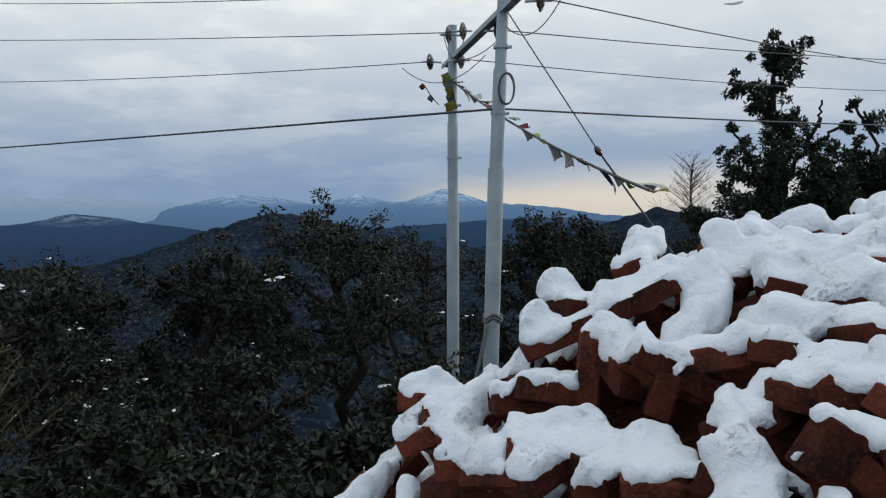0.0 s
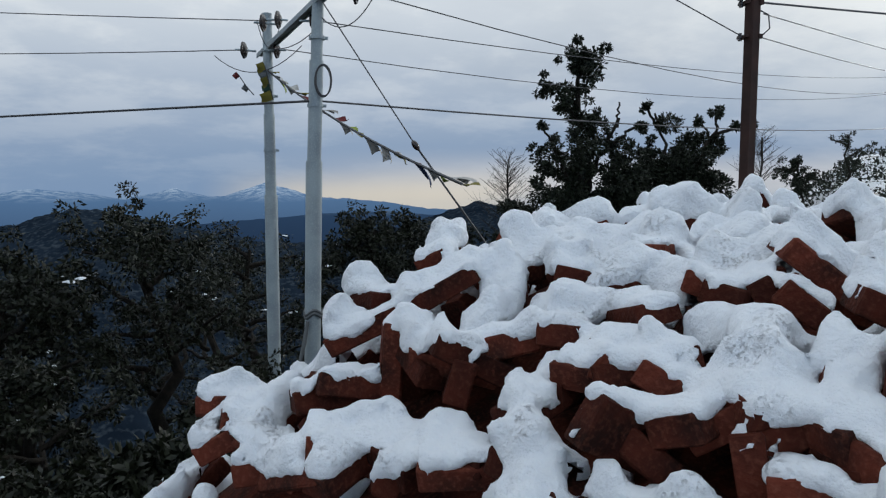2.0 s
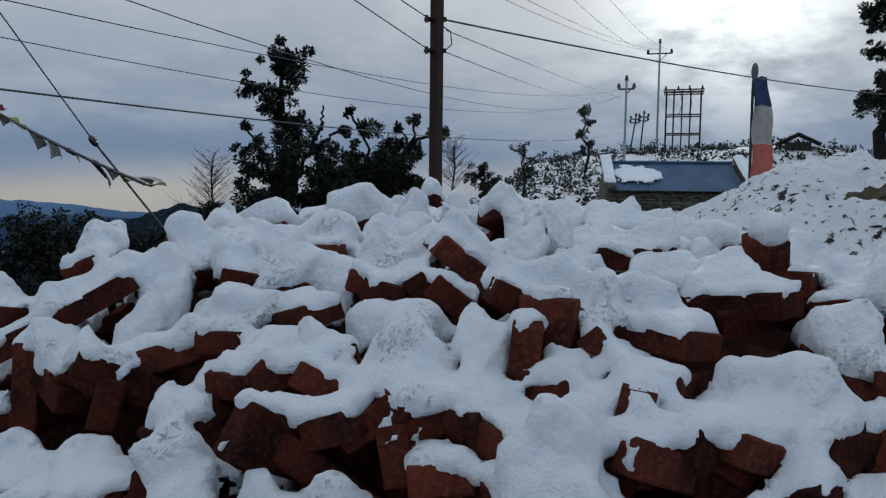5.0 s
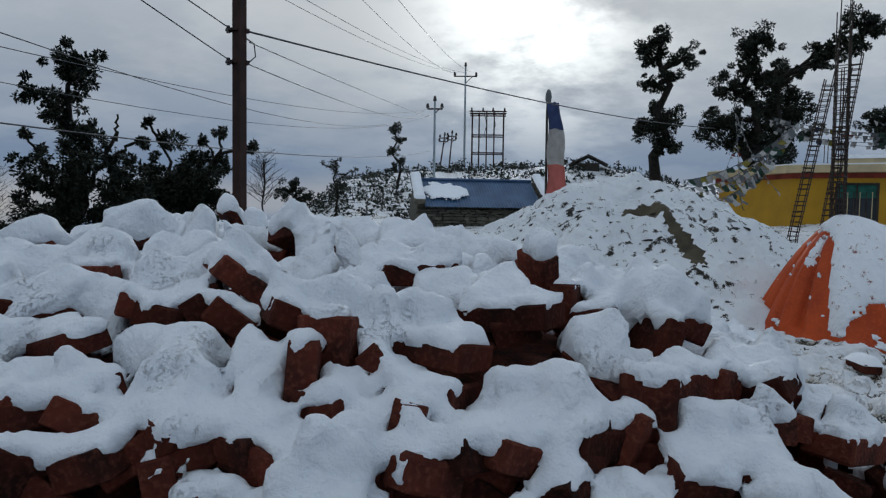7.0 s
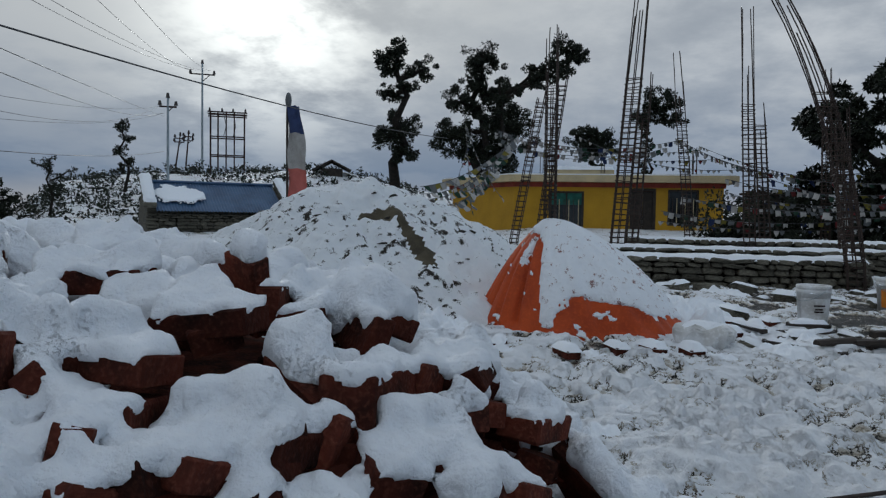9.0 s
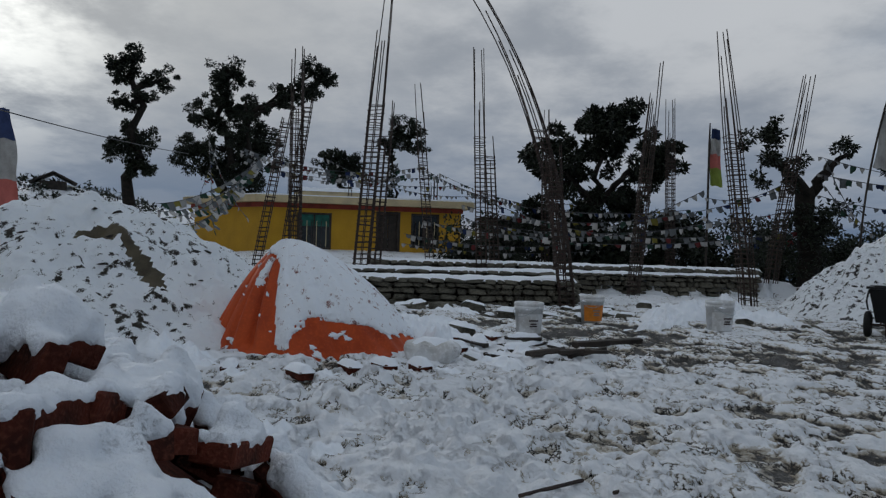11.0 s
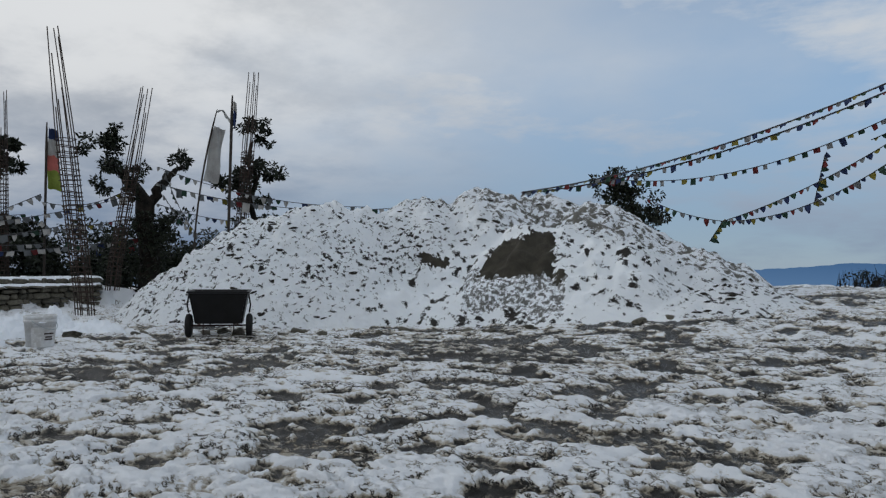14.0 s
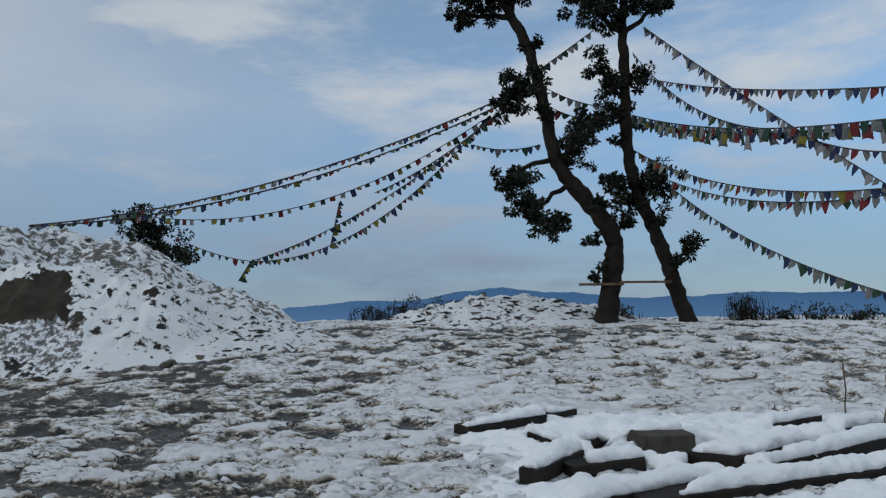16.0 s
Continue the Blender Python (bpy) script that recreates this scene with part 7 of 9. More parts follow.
    bm = boxes(((a + 0.05, 0.06, 1.0), (0.1, 0.14, 2.3)), ((b_ - 0.05, 0.06, 1.0), (0.1, 0.14, 2.3)), (((a + b_) / 2, 0.06, d_ - 0.05), (b_ - a - 0.2, 0.14, 0.1)))
    door = part("door", bm, M_DARKWOOD, t, "dark timber double door")
    for k in range(2):
        part("door_leaf", boxes(((a + 0.1 + (b_ - a - 0.2) * (k + 0.5) / 2, 0.10, 0.95), ((b_ - a - 0.2) / 2 - 0.01, 0.05, 2.2)), ((a + 0.1 + (b_ - a - 0.2) * (k + 0.5) / 2, 0.07, 1.4), ((b_ - a - 0.2) / 2 - 0.15, 0.03, 0.7))), M_DARKWOOD, door)
    # stubs of rooftop columns and a low parapet
    for x, y in ((3.2, 2.0), (6.6, 1.8), (6.9, 4.5), (0.8, 3.5)):
        for k in range(4):
            part("starter_bar", tube("starter_bar", [(x + 0.12 * (k % 2), y + 0.12 * (k // 2), 2.6), (x + 0.12 * (k % 2), y + 0.12 * (k // 2), 3.5 + 0.1 * k)], 0.014, M_REBAR, 5), None, t)
    bm = boxes(((2.4, 2.2, 2.78), (2.6, 0.3, 0.36)))
    par = part("parapet", bm, M_CREAM, t)
    ob = part("parapet_snow", snow_bed("parapet_snow", 2.6, 0.4, 0.14, 21), None, par)
    ob.matrix_basis = Matrix.Translation((2.4, 2.2, 2.95))


yellow_house()
# a dark shed with a pale sheet beside the house
sh = thing("lean_to_shed", (28.6, -1.9, 0.2), "dark timber lean-to beside the house", "shed", rz=-82)
part("wall", boxes(((0.7, 0.6, 0.9), (1.7, 1.2, 1.8))), M_DARKWOOD, sh)
part("roof", boxes(((0.7, 0.5, 1.85), (2.0, 1.7, 0.08))), M_RUST, sh)
part("sheet", boxes(((0.15, -0.03, 0.55), (0.5, 0.03, 0.7))), M_FLAG["white"], sh, "pale hanging sheet")


# ---- reinforcement columns ----
STIRRUP = {}


def stirrup(w):
    w = round(w, 2)
    if w not in STIRRUP:
        h = w / 2
        STIRRUP[w] = tube("stirrup", [(-h, -h, 0), (h, -h, 0.005), (h, h, 0), (-h, h, 0.005), (-h, -h, 0)], 0.0085, M_REBAR, 4, False)
    return STIRRUP[w]


def rebar_column(base, top, width, tied, bars, seed, bend=None, long_bars=2):
    """Upright bars tied by stirrups; a few bars run on above the rest."""
    r = random.Random(seed)
    t = thing("rebar_column", base, "rusty reinforcement cage of an unfinished concrete column", "rebar column", "rebar columns of the unfinished building")
    H = top[2] - base[2]
    dx, dy = top[0] - base[0], top[1] - base[1]

    def axis(w):
        k = w if bend is None else w * (1 - bend) + bend * w ** 2.6
        return Vector((dx * k, dy * k, H * w))

    offs = [(-1, -1), (1, -1), (1, 1), (-1, 1), (0, -1), (0, 1), (-1, 0), (1, 0)][:bars]
    for n, (a, b) in enumerate(offs):
        end = 1.0 if n < long_bars + 1 else r.uniform(0.84, 0.97) if n < long_bars + 3 else r.uniform(0.70, 0.84)
        wob = Vector((r.uniform(-0.05, 0.05), r.uniform(-0.05, 0.05), 0))
        pts = []
        for k in range(13):
            w = end * k / 12
            pts.append(axis(w) + Vector((a, b, 0)) * width / 2 * (1 - 0.6 * max(0, w - tied)) + wob * max(0, w - tied) * 2)
        pts[0].z -= 0.25
        part("bar", tube("bar", pts, 0.0105, M_REBAR, 5), None, t)
    z, n = 0.08, 0
    while z < tied * H:
        ob = new("stirrup", stirrup(width + 0.03))
        ob.parent = t
        ob.matrix_basis = Matrix.Translation(axis(z / H)) @ pose(0, 0, 0, r.uniform(-5, 5), r.uniform(-5, 5), r.uniform(-3, 3))
        z += 0.100 * r.uniform(0.75, 1.25)
    return t


COLUMNS = (((14.87, 3.55, 0.35), (14.98, 3.0, 3.6), 0.16, 0.95, 4, None, 1), ((15.0, 3.05, 0.35), (15.1, 2.6, 3.9), 0.16, 0.95, 4, None, 1), ((15.1, 2.82, 0.35), (15.03, 2.83, 4.9), 0.24, 0.75, 6, None, 2),
           ((13.76, 1.33, 0.34), (13.79, 0.95, 5.7), 0.28, 0.60, 8, None, 2), ((14.6, 1.15, 0.42), (14.7, 0.95, 3.8), 0.24, 0.8, 6, None, 2), ((20.3, 0.15, 0.4), (20.33, 0.65, 5.4), 0.26, 0.65, 6, None, 2),
           ((17.3, -1.1, 0.42), (17.34, -0.88, 5.6), 0.26, 0.60, 8, None, 3), ((17.8, -1.45, 0.42), (17.6, -1.2, 3.6), 0.24, 0.85, 6, None, 2), ((12.45, -2.3, 0.0), (12.54, -0.56, 5.4), 0.26, 0.55, 6, 0.65, 2),
           ((15.8, -4.25, 0.05), (15.75, -4.62, 5.0), 0.24, 0.55, 6, None, 1), ((21.36, -6.75, 0.45), (21.4, -6.63, 5.4), 0.24, 0.65, 6, None, 2), ((14.2, -6.05, 0.05), (14.42, -5.45, 5.3), 0.28, 0.62, 8, None, 2),
           ((16.75, -7.6, 0.6), (16.5, -8.2, 5.0), 0.24, 0.6, 6, None, 3), ((16.35, -10.55, 0.8), (16.14, -10.8, 5.8), 0.24, 0.6, 6, None, 3), ((22.5, -3.3, 0.45), (22.5, -3.2, 5.2), 0.24, 0.6, 6, None, 2), ((15.2, -2.6, 0.42), (15.1, -2.4, 3.1), 0.24, 0.8, 6, None, 1))
for k, (b, tp, w, tied, bars, bend, lb) in enumerate(COLUMNS):
    rebar_column(b, tp, w * 0.88, tied, max(bars, 8) if w > 0.2 else bars, 600 + k, bend, lb)


# ---- dry-stone walls of the plot ----
def stone_wall(name, a, b, height, thick, seed, label, z=0.0):
    a, b = Vector(a), Vector(b)
    L = (b - a).length
    yaw = math.degrees(math.atan2(b.y - a.y, b.x - a.x))
    t = thing(name, (a.x, a.y, z), label, "stone wall", "dry-stone walls", rz=yaw)
    # a dark box behind the stones stands in for shade in the gaps
    part("core", boxes(((L / 2, thick * 0.5, height / 2 - 0.05), (L, thick * 0.8, height))), M_DARKWOOD, t, "dark backing that stands in for shade between the stones")
    stone_courses(t, L, height, thick * 0.6, seed, course=0.10, face=-1, smin=0.10, smax=0.36)
    n = max(2, int(L / 1.3))
    for k in range(n):
        ob = part("snow_cap", snow_bed("snow_cap", L / n + 0.12, thick * 1.5, 0.075, seed + k), None, t)
        ob.matrix_basis = Matrix.Translation((L / n * (k + 0.5), thick * 0.45, height - 0.03))


# outer faces look to the yard
stone_wall("dry_stone_wall", (12.15, 1.9), (12.75, -2.4), 0.46, 0.45, 41, "low dry-stone wall capped with snow by the rebar columns")
stone_wall("dry_stone_wall", (16.35, -2.5), (17.05, -7.4), 0.48, 0.45, 42, "long dry-stone retaining wall capped with snow")
stone_wall("dry_stone_wall", (13.0, -2.42), (16.1, -2.62), 0.46, 0.4, 45, "short dry-stone return wall capped with snow")
stone_wall("dry_stone_wall", (13.1, 2.2), (13.9, -2.3), 0.14, 0.4, 43, "second course of dry-stone wall under snow", 0.42)
stone_wall("dry_stone_wall", (17.5, 1.5), (17.2, -7.5), 0.20, 0.4, 44, "far dry-stone edging under snow", 0.42)


# ---- orange tarpaulin over stacked goods ----
def tarpaulin():
    t = thing("covered_stack", (7.30, 1.27, 0), "stack of goods under an orange tarpaulin half hidden by snow", "covered stack", rz=0)
    n_a, n_h = 210, 80
    view = math.atan2(-1.36, -6.97)

    def profile(a, h):
        """Radius of the draped sheet at angle a (0 faces the yard) and height share h."""
        rad = 0.97 + 0.32 * math.sin(a) - 0.16 * math.cos(a)
        # deep folds hang on the side towards the pile, softer ones elsewhere
        steep = max(0.0, math.cos(a + 0.75)) ** 0.5
        fall = (1 - h) ** 0.8 * min(1.0, 6 * h + 0.5)
        fold = 0.115 * steep * (abs(math.sin(4.2 * a + 0.9)) ** 0.7 - 0.55) + 0.03 * steep * math.sin(17 * a + 3 * h) + 0.035 * (1 - steep) * math.sin(7 * a + 1.1) + 0.012 * math.sin(33 * a + 5 * h)
        lip = 0.05 * max(0.0, 1 - h / 0.08) * (1 + math.sin(11 * a))
        return rad * (1 - h) ** 0.62 + fold * fall + lip + 0.02

    v = []
    for j in range(n_h + 1):
        h = j / n_h
        for i in range(n_a):
            a = 2 * math.pi * i / n_a
            r_ = profile(a, h)
            w = a + view
            x, y = r_ * math.cos(w), r_ * math.sin(w)
            z = 1.0 * h + 0.02 * math.sin(9 * a) * (1 - h) + (0.0 if j else -0.03)
            v.append((x, y, z))
    f = [(j * n_a + i, j * n_a + (i + 1) % n_a, (j + 1) * n_a + (i + 1) % n_a, (j + 1) * n_a + i) for j in range(n_h) for i in range(n_a)]
    f = np.array(f)
    part("tarpaulin", mesh_np("tarpaulin", np.array(v), f, M_TARP, True), None, t, "orange plastic tarpaulin with deep folds")
    vv = np.array(v).reshape(n_h + 1, n_a, 3)
    cen = np.array([0.0, 0.0, 0.1])
    nrm = vv - cen
    nrm /= np.linalg.norm(nrm, axis=2)[:, :, None]
    A = np.degrees(np.linspace(0, 2 * np.pi, n_a, endpoint=False))
    A = -np.where(A > 180, A - 360, A)
    hh = np.linspace(0, 1, n_h + 1)[:, None]
    jag = lattice_noise(np.tile(A[None, :] / 40, (n_h + 1, 1)), hh * 5 + 0 * A[None, :], 0.35, 91, 3)
    # snow lies on the sheltered shoulder and the crown; the steep face to the pile has shed it
    edge_h = np.interp(-A, [-180, -130, -122, -28, -12, -5, 1, 7, 18, 34, 52, 72, 86, 95, 180], [0.2, 0.2, 0.88, 0.86, 0.78, 0.08, 0.02, 0.27, 0.33, 0.29, 0.20, 0.13, 0.08, -0.3, -0.3])[None, :]
    lay_ = 1.1 * np.clip((hh - edge_h) * 7, 0, 1) + 0.5 * np.exp(-((A[None, :] - 38) / 6) ** 2 - ((hh - 0.72) / 0.13) ** 2)
    fray = lattice_noise(np.tile(A[None, :] / 40, (n_h + 1, 1)) * 2.2, hh * 3 + 0 * A[None, :], 0.16, 97, 3, 0.65)
    lay_ = lay_ + 0.32 * jag + 0.30 * fray - 0.02
    on = lay_ > 0.22
    sv_ = vv + nrm * (0.005 + 0.026 * np.clip(lay_, 0, 1) ** 0.8 + 0.010 * np.clip(fray, -0.5, 1))[:, :, None]
    sv_ = np.where(on[:, :, None], sv_, vv - nrm * 0.01)
    q_on = on[f[:, 0] // n_a, f[:, 0] % n_a].astype(int) + on[f[:, 1] // n_a, f[:, 1] % n_a] + on[f[:, 2] // n_a, f[:, 2] % n_a] + on[f[:, 3] // n_a, f[:, 3] % n_a]
    tagged(part("tarpaulin_snow", mesh_np("tarpaulin_snow", sv_.reshape(-1, 3), f[q_on >= 2], M_TARP_SNOW, True), None, t, "thin clinging sheet of snow"), kind="stuff")


tarpaulin()


# ---- buckets, cart, loose things on the yard ----
def bucket(place, label, orange=False, seed=1, s=1.0):
    t = thing("paint_bucket", place, label, "bucket", "plastic buckets in the yard", rz=seed * 40)
    prof = [(0.0, 0.012), (0.118, 0.012), (0.120, 0.0), (0.128, 0.0), (0.152, 0.30), (0.160, 0.305), (0.160, 0.335), (0.153, 0.34), (0.158, 0.345), (0.160, 0.375), (0.152, 0.38), (0.146, 0.372), (0.144, 0.30), (0.122, 0.03), (0.0, 0.03)]
    n = 28
    v = [(r_ * s * math.cos(2 * math.pi * k / n), r_ * s * math.sin(2 * math.pi * k / n), z * s) for r_, z in prof for k in range(n)]
    f = [(j * n + k, j * n + (k + 1) % n, (j + 1) * n + (k + 1) % n, (j + 1) * n + k) for j in range(len(prof) - 1) for k in range(n)]
    part("tub", mesh_from("tub", v, f, M_BUCKET, True), None, t)
    arc = [(0.163 * s * math.cos(a), 0.163 * s * math.sin(a), 0.33 * s - 0.10 * s * math.sin((a - 0.2) / 2.8 * math.pi)) for a in np.linspace(0.2, 3.0, 14)]
    part("bail", tube("bail", arc, 0.003, M_POLE, 5), None, t, "thin wire handle")
    lab = []
    a0, a1 = (2.2, 4.5)
    m = 14
    for j, z in enumerate((0.05, 0.26)):
        rr_ = (0.128 + 0.024 * z / 0.30) * s + 0.002
        lab += [(rr_ * math.cos(a0 + (a1 - a0) * k / m - radians(seed * 40)), rr_ * math.sin(a0 + (a1 - a0) * k / m - radians(seed * 40)), z * s) for k in range(m + 1)]
    lf = [(k, k + 1, m + 2 + k, m + 1 + k) for k in range(m)]
    part("label", mesh_from("label", lab, lf, M_ORANGE if orange else M_BUCKET, True), None, t, "orange printed label" if orange else "stained pale label")
    bars = bmesh.new()
    for j, z in enumerate((0.19, 0.155, 0.13)):
        a = math.pi + 0.25 - radians(seed * 40)
        rr_ = (0.128 + 0.024 * z / 0.30) * s + 0.005
        box(bars, 0.003, (0.10, 0.07, 0.085)[j] * s, 0.014 * s, Matrix.Translation((rr_ * math.cos(a), rr_ * math.sin(a), z * s)) @ Matrix.Rotation(a, 4, "Z"))
    part("print", bars, M_FLAG["white"] if orange else M_RUST, t)
    ob = part("snow_fill", snow_bed("snow_fill", 0.27 * s, 0.27 * s, 0.05, seed, 0.1), None, t)
    ob.matrix_basis = Matrix.Translation((0, 0, 0.31 * s))
    return t


bucket((8.59, -1.2, 0.0), "white plastic paint bucket with brown stains standing in slush", False, 1, 1.05)
bucket((10.2, -2.24, 0.0), "white plastic paint bucket with an orange label", True, 2, 1.02)
bucket((9.43, -3.68, 0.0), "grey-white plastic bucket with faint print in the snow", False, 3, 1.1)


def cart():
    t = thing("tub_cart", (9.42, -6.0, 0.0), "black two-wheeled tub cart parked on the slush", "cart", rz=235)
    t.scale = (0.84, 0.84, 0.84)
    # tub: tapered, open, rolled rim; the back faces the yard
    def ring_(w, d, z):
        return [(-w, -d, z), (w, -d, z), (w, d, z), (-w, d, z)]
    v = ring_(0.37, 0.26, 0.24) + ring_(0.46, 0.40, 0.74) + ring_(0.49, 0.43, 0.745) + ring_(0.49, 0.43, 0.775) + ring_(0.445, 0.385, 0.77) + ring_(0.35, 0.24, 0.265)
    f = [(3, 2, 1, 0)] + [(k * 4 + i, k * 4 + (i + 1) % 4, (k + 1) * 4 + (i + 1) % 4, (k + 1) * 4 + i) for k in range(5) for i in range(4)] + [(20, 21, 22, 23)]
    bm = bmesh.new()
    bv = [bm.verts.new(p) for p in v]
    for q in f:
        bm.faces.new([bv[i] for i in q])
    bmesh.ops.bevel(bm, geom=[e for e in bm.edges if abs(e.verts[0].co.z - e.verts[1].co.z) > 0.05], offset=0.03, segments=2, affect="EDGES")
    part("tub", bm, M_BLACK, t, "black plastic tub")
    part("axle", tube("axle", [(-0.50, -0.1, 0.20), (0.50, -0.1, 0.20)], 0.016, M_RUST, 8), None, t)
    fr = [([(-0.24, -0.22, 0.25), (-0.24, -0.25, 0.02), (0.24, -0.25, 0.02), (0.24, -0.22, 0.25)], 0.014), ([(-0.3, -0.3, 0.24), (-0.3, 0.3, 0.24)], 0.014), ([(0.3, -0.3, 0.24), (0.3, 0.3, 0.24)], 0.014)]
    part("stand", tubes("stand", fr, M_RUST, 6), None, t, "rusty tube stand")
    part("push_handle", tubes("push_handle", [([(-0.36, 0.42, 0.6), (-0.36, 0.95, 0.58), (0.36, 0.95, 0.58), (0.36, 0.42, 0.6)], 0.015)], M_RUST, 6), None, t)
    for s in (-1, 1):
        wh = part("wheel", tube("wheel", [(s * 0.44, -0.1, 0.2), (s * 0.52, -0.1, 0.2)], 0.12, M_RUST, 16), None, t)
        n, k2 = 26, 8
        vv, ff = [], []
        for i in range(n):
            a = 2 * math.pi * i / n
            for k in range(k2):
                b = 2 * math.pi * k / k2
                r_ = 0.155 + 0.047 * math.cos(b)
                vv.append((s * 0.48 + 0.05 * math.sin(b), -0.1 + r_ * math.cos(a), 0.2 + r_ * math.sin(a)))
        ff = [(i * k2 + k, i * k2 + (k + 1) % k2, ((i + 1) % n) * k2 + (k + 1) % k2, ((i + 1) % n) * k2 + k) for i in range(n) for k in range(k2)]
        part("tyre", mesh_from("tyre", vv, ff, M_RUBBER, True), None, wh, "black rubber tyre")
        part("side_lever", tube("side_lever", [(s * 0.47, -0.2, 0.72), (s * 0.5, -0.2, 0.55), (s * 0.48, -0.16, 0.42)], 0.014, M_BLACK, 6), None, t)


cart()


def loose_brick(x, y, yaw, snow=True, grp="loose bricks round the tarpaulin", z=0.058):
    t = tagged(new("loose_brick", BRICKS[int(abs(x * 10)) % 6]), "single red brick with a cap of snow on the yard", "brick", grp)
    t.matrix_world = pose(x, y, z, random.Random(x).uniform(-6, 6), 0, yaw)
    if snow:
        ob = part("snow_cap", SNOW_CAP[int(abs(y * 10)) % 3], None, t)
        ob.matrix_basis = Matrix.Translation((0, 0, 0.026))


SNOW_CAP = [snow_bed("snow_cap", 0.25, 0.13, 0.055, 50 + k, 0.05) for k in range(3)]
for x, y, yaw in ((5.60, 0.80, 38), (5.88, 0.47, 30), (6.03, -0.06, 25), (5.75, 1.35, 10), (5.9, 1.75, -15), (6.0, 0.22, 35), (7.1, -0.35, 40), (7.6, -0.6, 10), (7.75, -0.4, 70), (8.0, -0.75, 20), (7.9, 0.0, 50), (6.1, 2.1, 30)):
    loose_brick(x, y, yaw)


def snow_lump(name, place, w, h, seed, label, mat=None, category="snow", group="", flecks=0.0):
    n = 44
    xs = np.linspace(-1, 1, n)
    xx, yy = np.meshgrid(xs, xs, indexing="ij")
    q = np.clip(1 - np.sqrt(xx ** 2 + yy ** 2), 0, 1)
    z = h * np.sqrt(np.clip(1 - (1 - q) ** 2, 0, 1)) * (1 + 0.55 * lattice_noise(xx * w + seed, yy * w, w * 0.35, 95, 3) + 0.45 * lattice_noise(xx * w + seed, yy * w, 0.07, 96, 2)) - 0.03
    i = np.arange(n * n).reshape(n, n)
    f = np.stack([i[:-1, :-1], i[1:, :-1], i[1:, 1:], i[:-1, 1:]], -1).reshape(-1, 4)
    ok = (q.ravel()[f] > 0).any(1)
    ob = tagged(new(name, mesh_np(name, np.stack([xx * w, yy * w * 0.75, z], -1).reshape(-1, 3), f[ok], mat or M_SNOW, True)), label, category, group)
    ob.matrix_world = pose(*place, 0, 0, seed * 37)
    return ob


rr2 = random.Random(99)
for k in range(46):
    w = rr2.random()
    x, y = (rr2.uniform(10.3, 12.0), rr2.uniform(-3.0, 1.6)) if w < 0.45 else (rr2.uniform(10.4, 12.9), rr2.uniform(-5.2, -2.6)) if w < 0.8 else (rr2.uniform(6.6, 8.6), rr2.uniform(-1.1, 0.3))
    st_ = tagged(new("rubble_stone", STONES[k % 7]), "grey rubble stone with snow on top", "stone", "rubble stones in the yard")
    s = rr2.uniform(0.10, 0.26)
    st_.matrix_world = pose(x, y, s * 0.18, rr2.uniform(-15, 15), rr2.uniform(-15, 15), rr2.uniform(0, 180)) @ Matrix.Diagonal((s * 1.4, s, s * 0.7, 1))
    if rr2.random() < 0.8:
        cap = part("snow_cap", SNOW_CAP[k % 3], None, st_)
        cap.matrix_basis = Matrix.Translation((0, 0, 0.42)) @ Matrix.Diagonal((4.2, 6.5, 6.0, 1))
for k, (x, y, w, h) in enumerate(((9.65, -2.95, 0.26, 0.13), (9.95, -3.25, 0.30, 0.17), (10.1, -2.75, 0.2, 0.09), (9.4, -2.6, 0.16, 0.06), (7.46, -0.2, 0.22, 0.22), (10.8, -3.6, 0.6, 0.25), (11.3, -4.3, 0.7, 0.3), (10.9, -4.9, 0.5, 0.18), (11.0, -0.4, 0.45, 0.12), (10.9, 0.9, 0.5, 0.14), (7.9, 0.4, 0.45, 0.20), (7.6, 1.9, 0.5, 0.22), (6.9, 2.4, 0.5, 0.18), (6.3, 2.05, 0.38, 0.20), (6.0, 1.75, 0.3, 0.14), (5.72, 1.25, 0.26, 0.10), (7.85, 0.05, 0.42, 0.26), (8.35, 0.15, 0.5, 0.20), (8.0, -0.3, 0.3, 0.14), (8.8, -0.2, 0.5, 0.16), (9.3, 0.4, 0.6, 0.18), (3.95, 0.62, 0.24, 0.12), (3.8, 0.32, 0.2, 0.07), (4.3, 0.2, 0.2, 0.06), (4.6, 0.75, 0.28, 0.07))):
    snow_lump("snow_mound", (x, y, 0), w, h, 3 + k, "lumpy mound of snow over rubble", group="snow mounds in the yard")


def timber(a, b, w, h, label, seed, snow=0.06, mat=None, name="timber_plank", group="loose timbers", cat="plank"):
    a, b = Vector(a), Vector(b)
    d = b - a
    L = d.length
    yaw = math.degrees(math.atan2(d.y, d.x))
    pitch = -math.degrees(math.asin(d.z / L))
    t = thing(name, tuple(a), label, cat, group, rz=yaw, ry=pitch)
    bm = bmesh.new()
    box(bm, L, w, h, Matrix.Translation((L / 2, 0, 0)), 0.006)
    r = random.Random(seed)
    for v in bm.verts:
        v.co += Vector((r.uniform(-0.01, 0.01), r.uniform(-0.006, 0.006), r.uniform(-0.004, 0.004)))
    part("board", bm, mat or M_DARKWOOD, t)
    if snow:
        ob = part("snow_cap", snow_bed("snow_cap", L * 0.96, w * 1.15, snow, seed, 0.06), None, t)
        ob.matrix_basis = Matrix.Translation((L / 2, 0.0, h / 2 - 0.004))
    return t


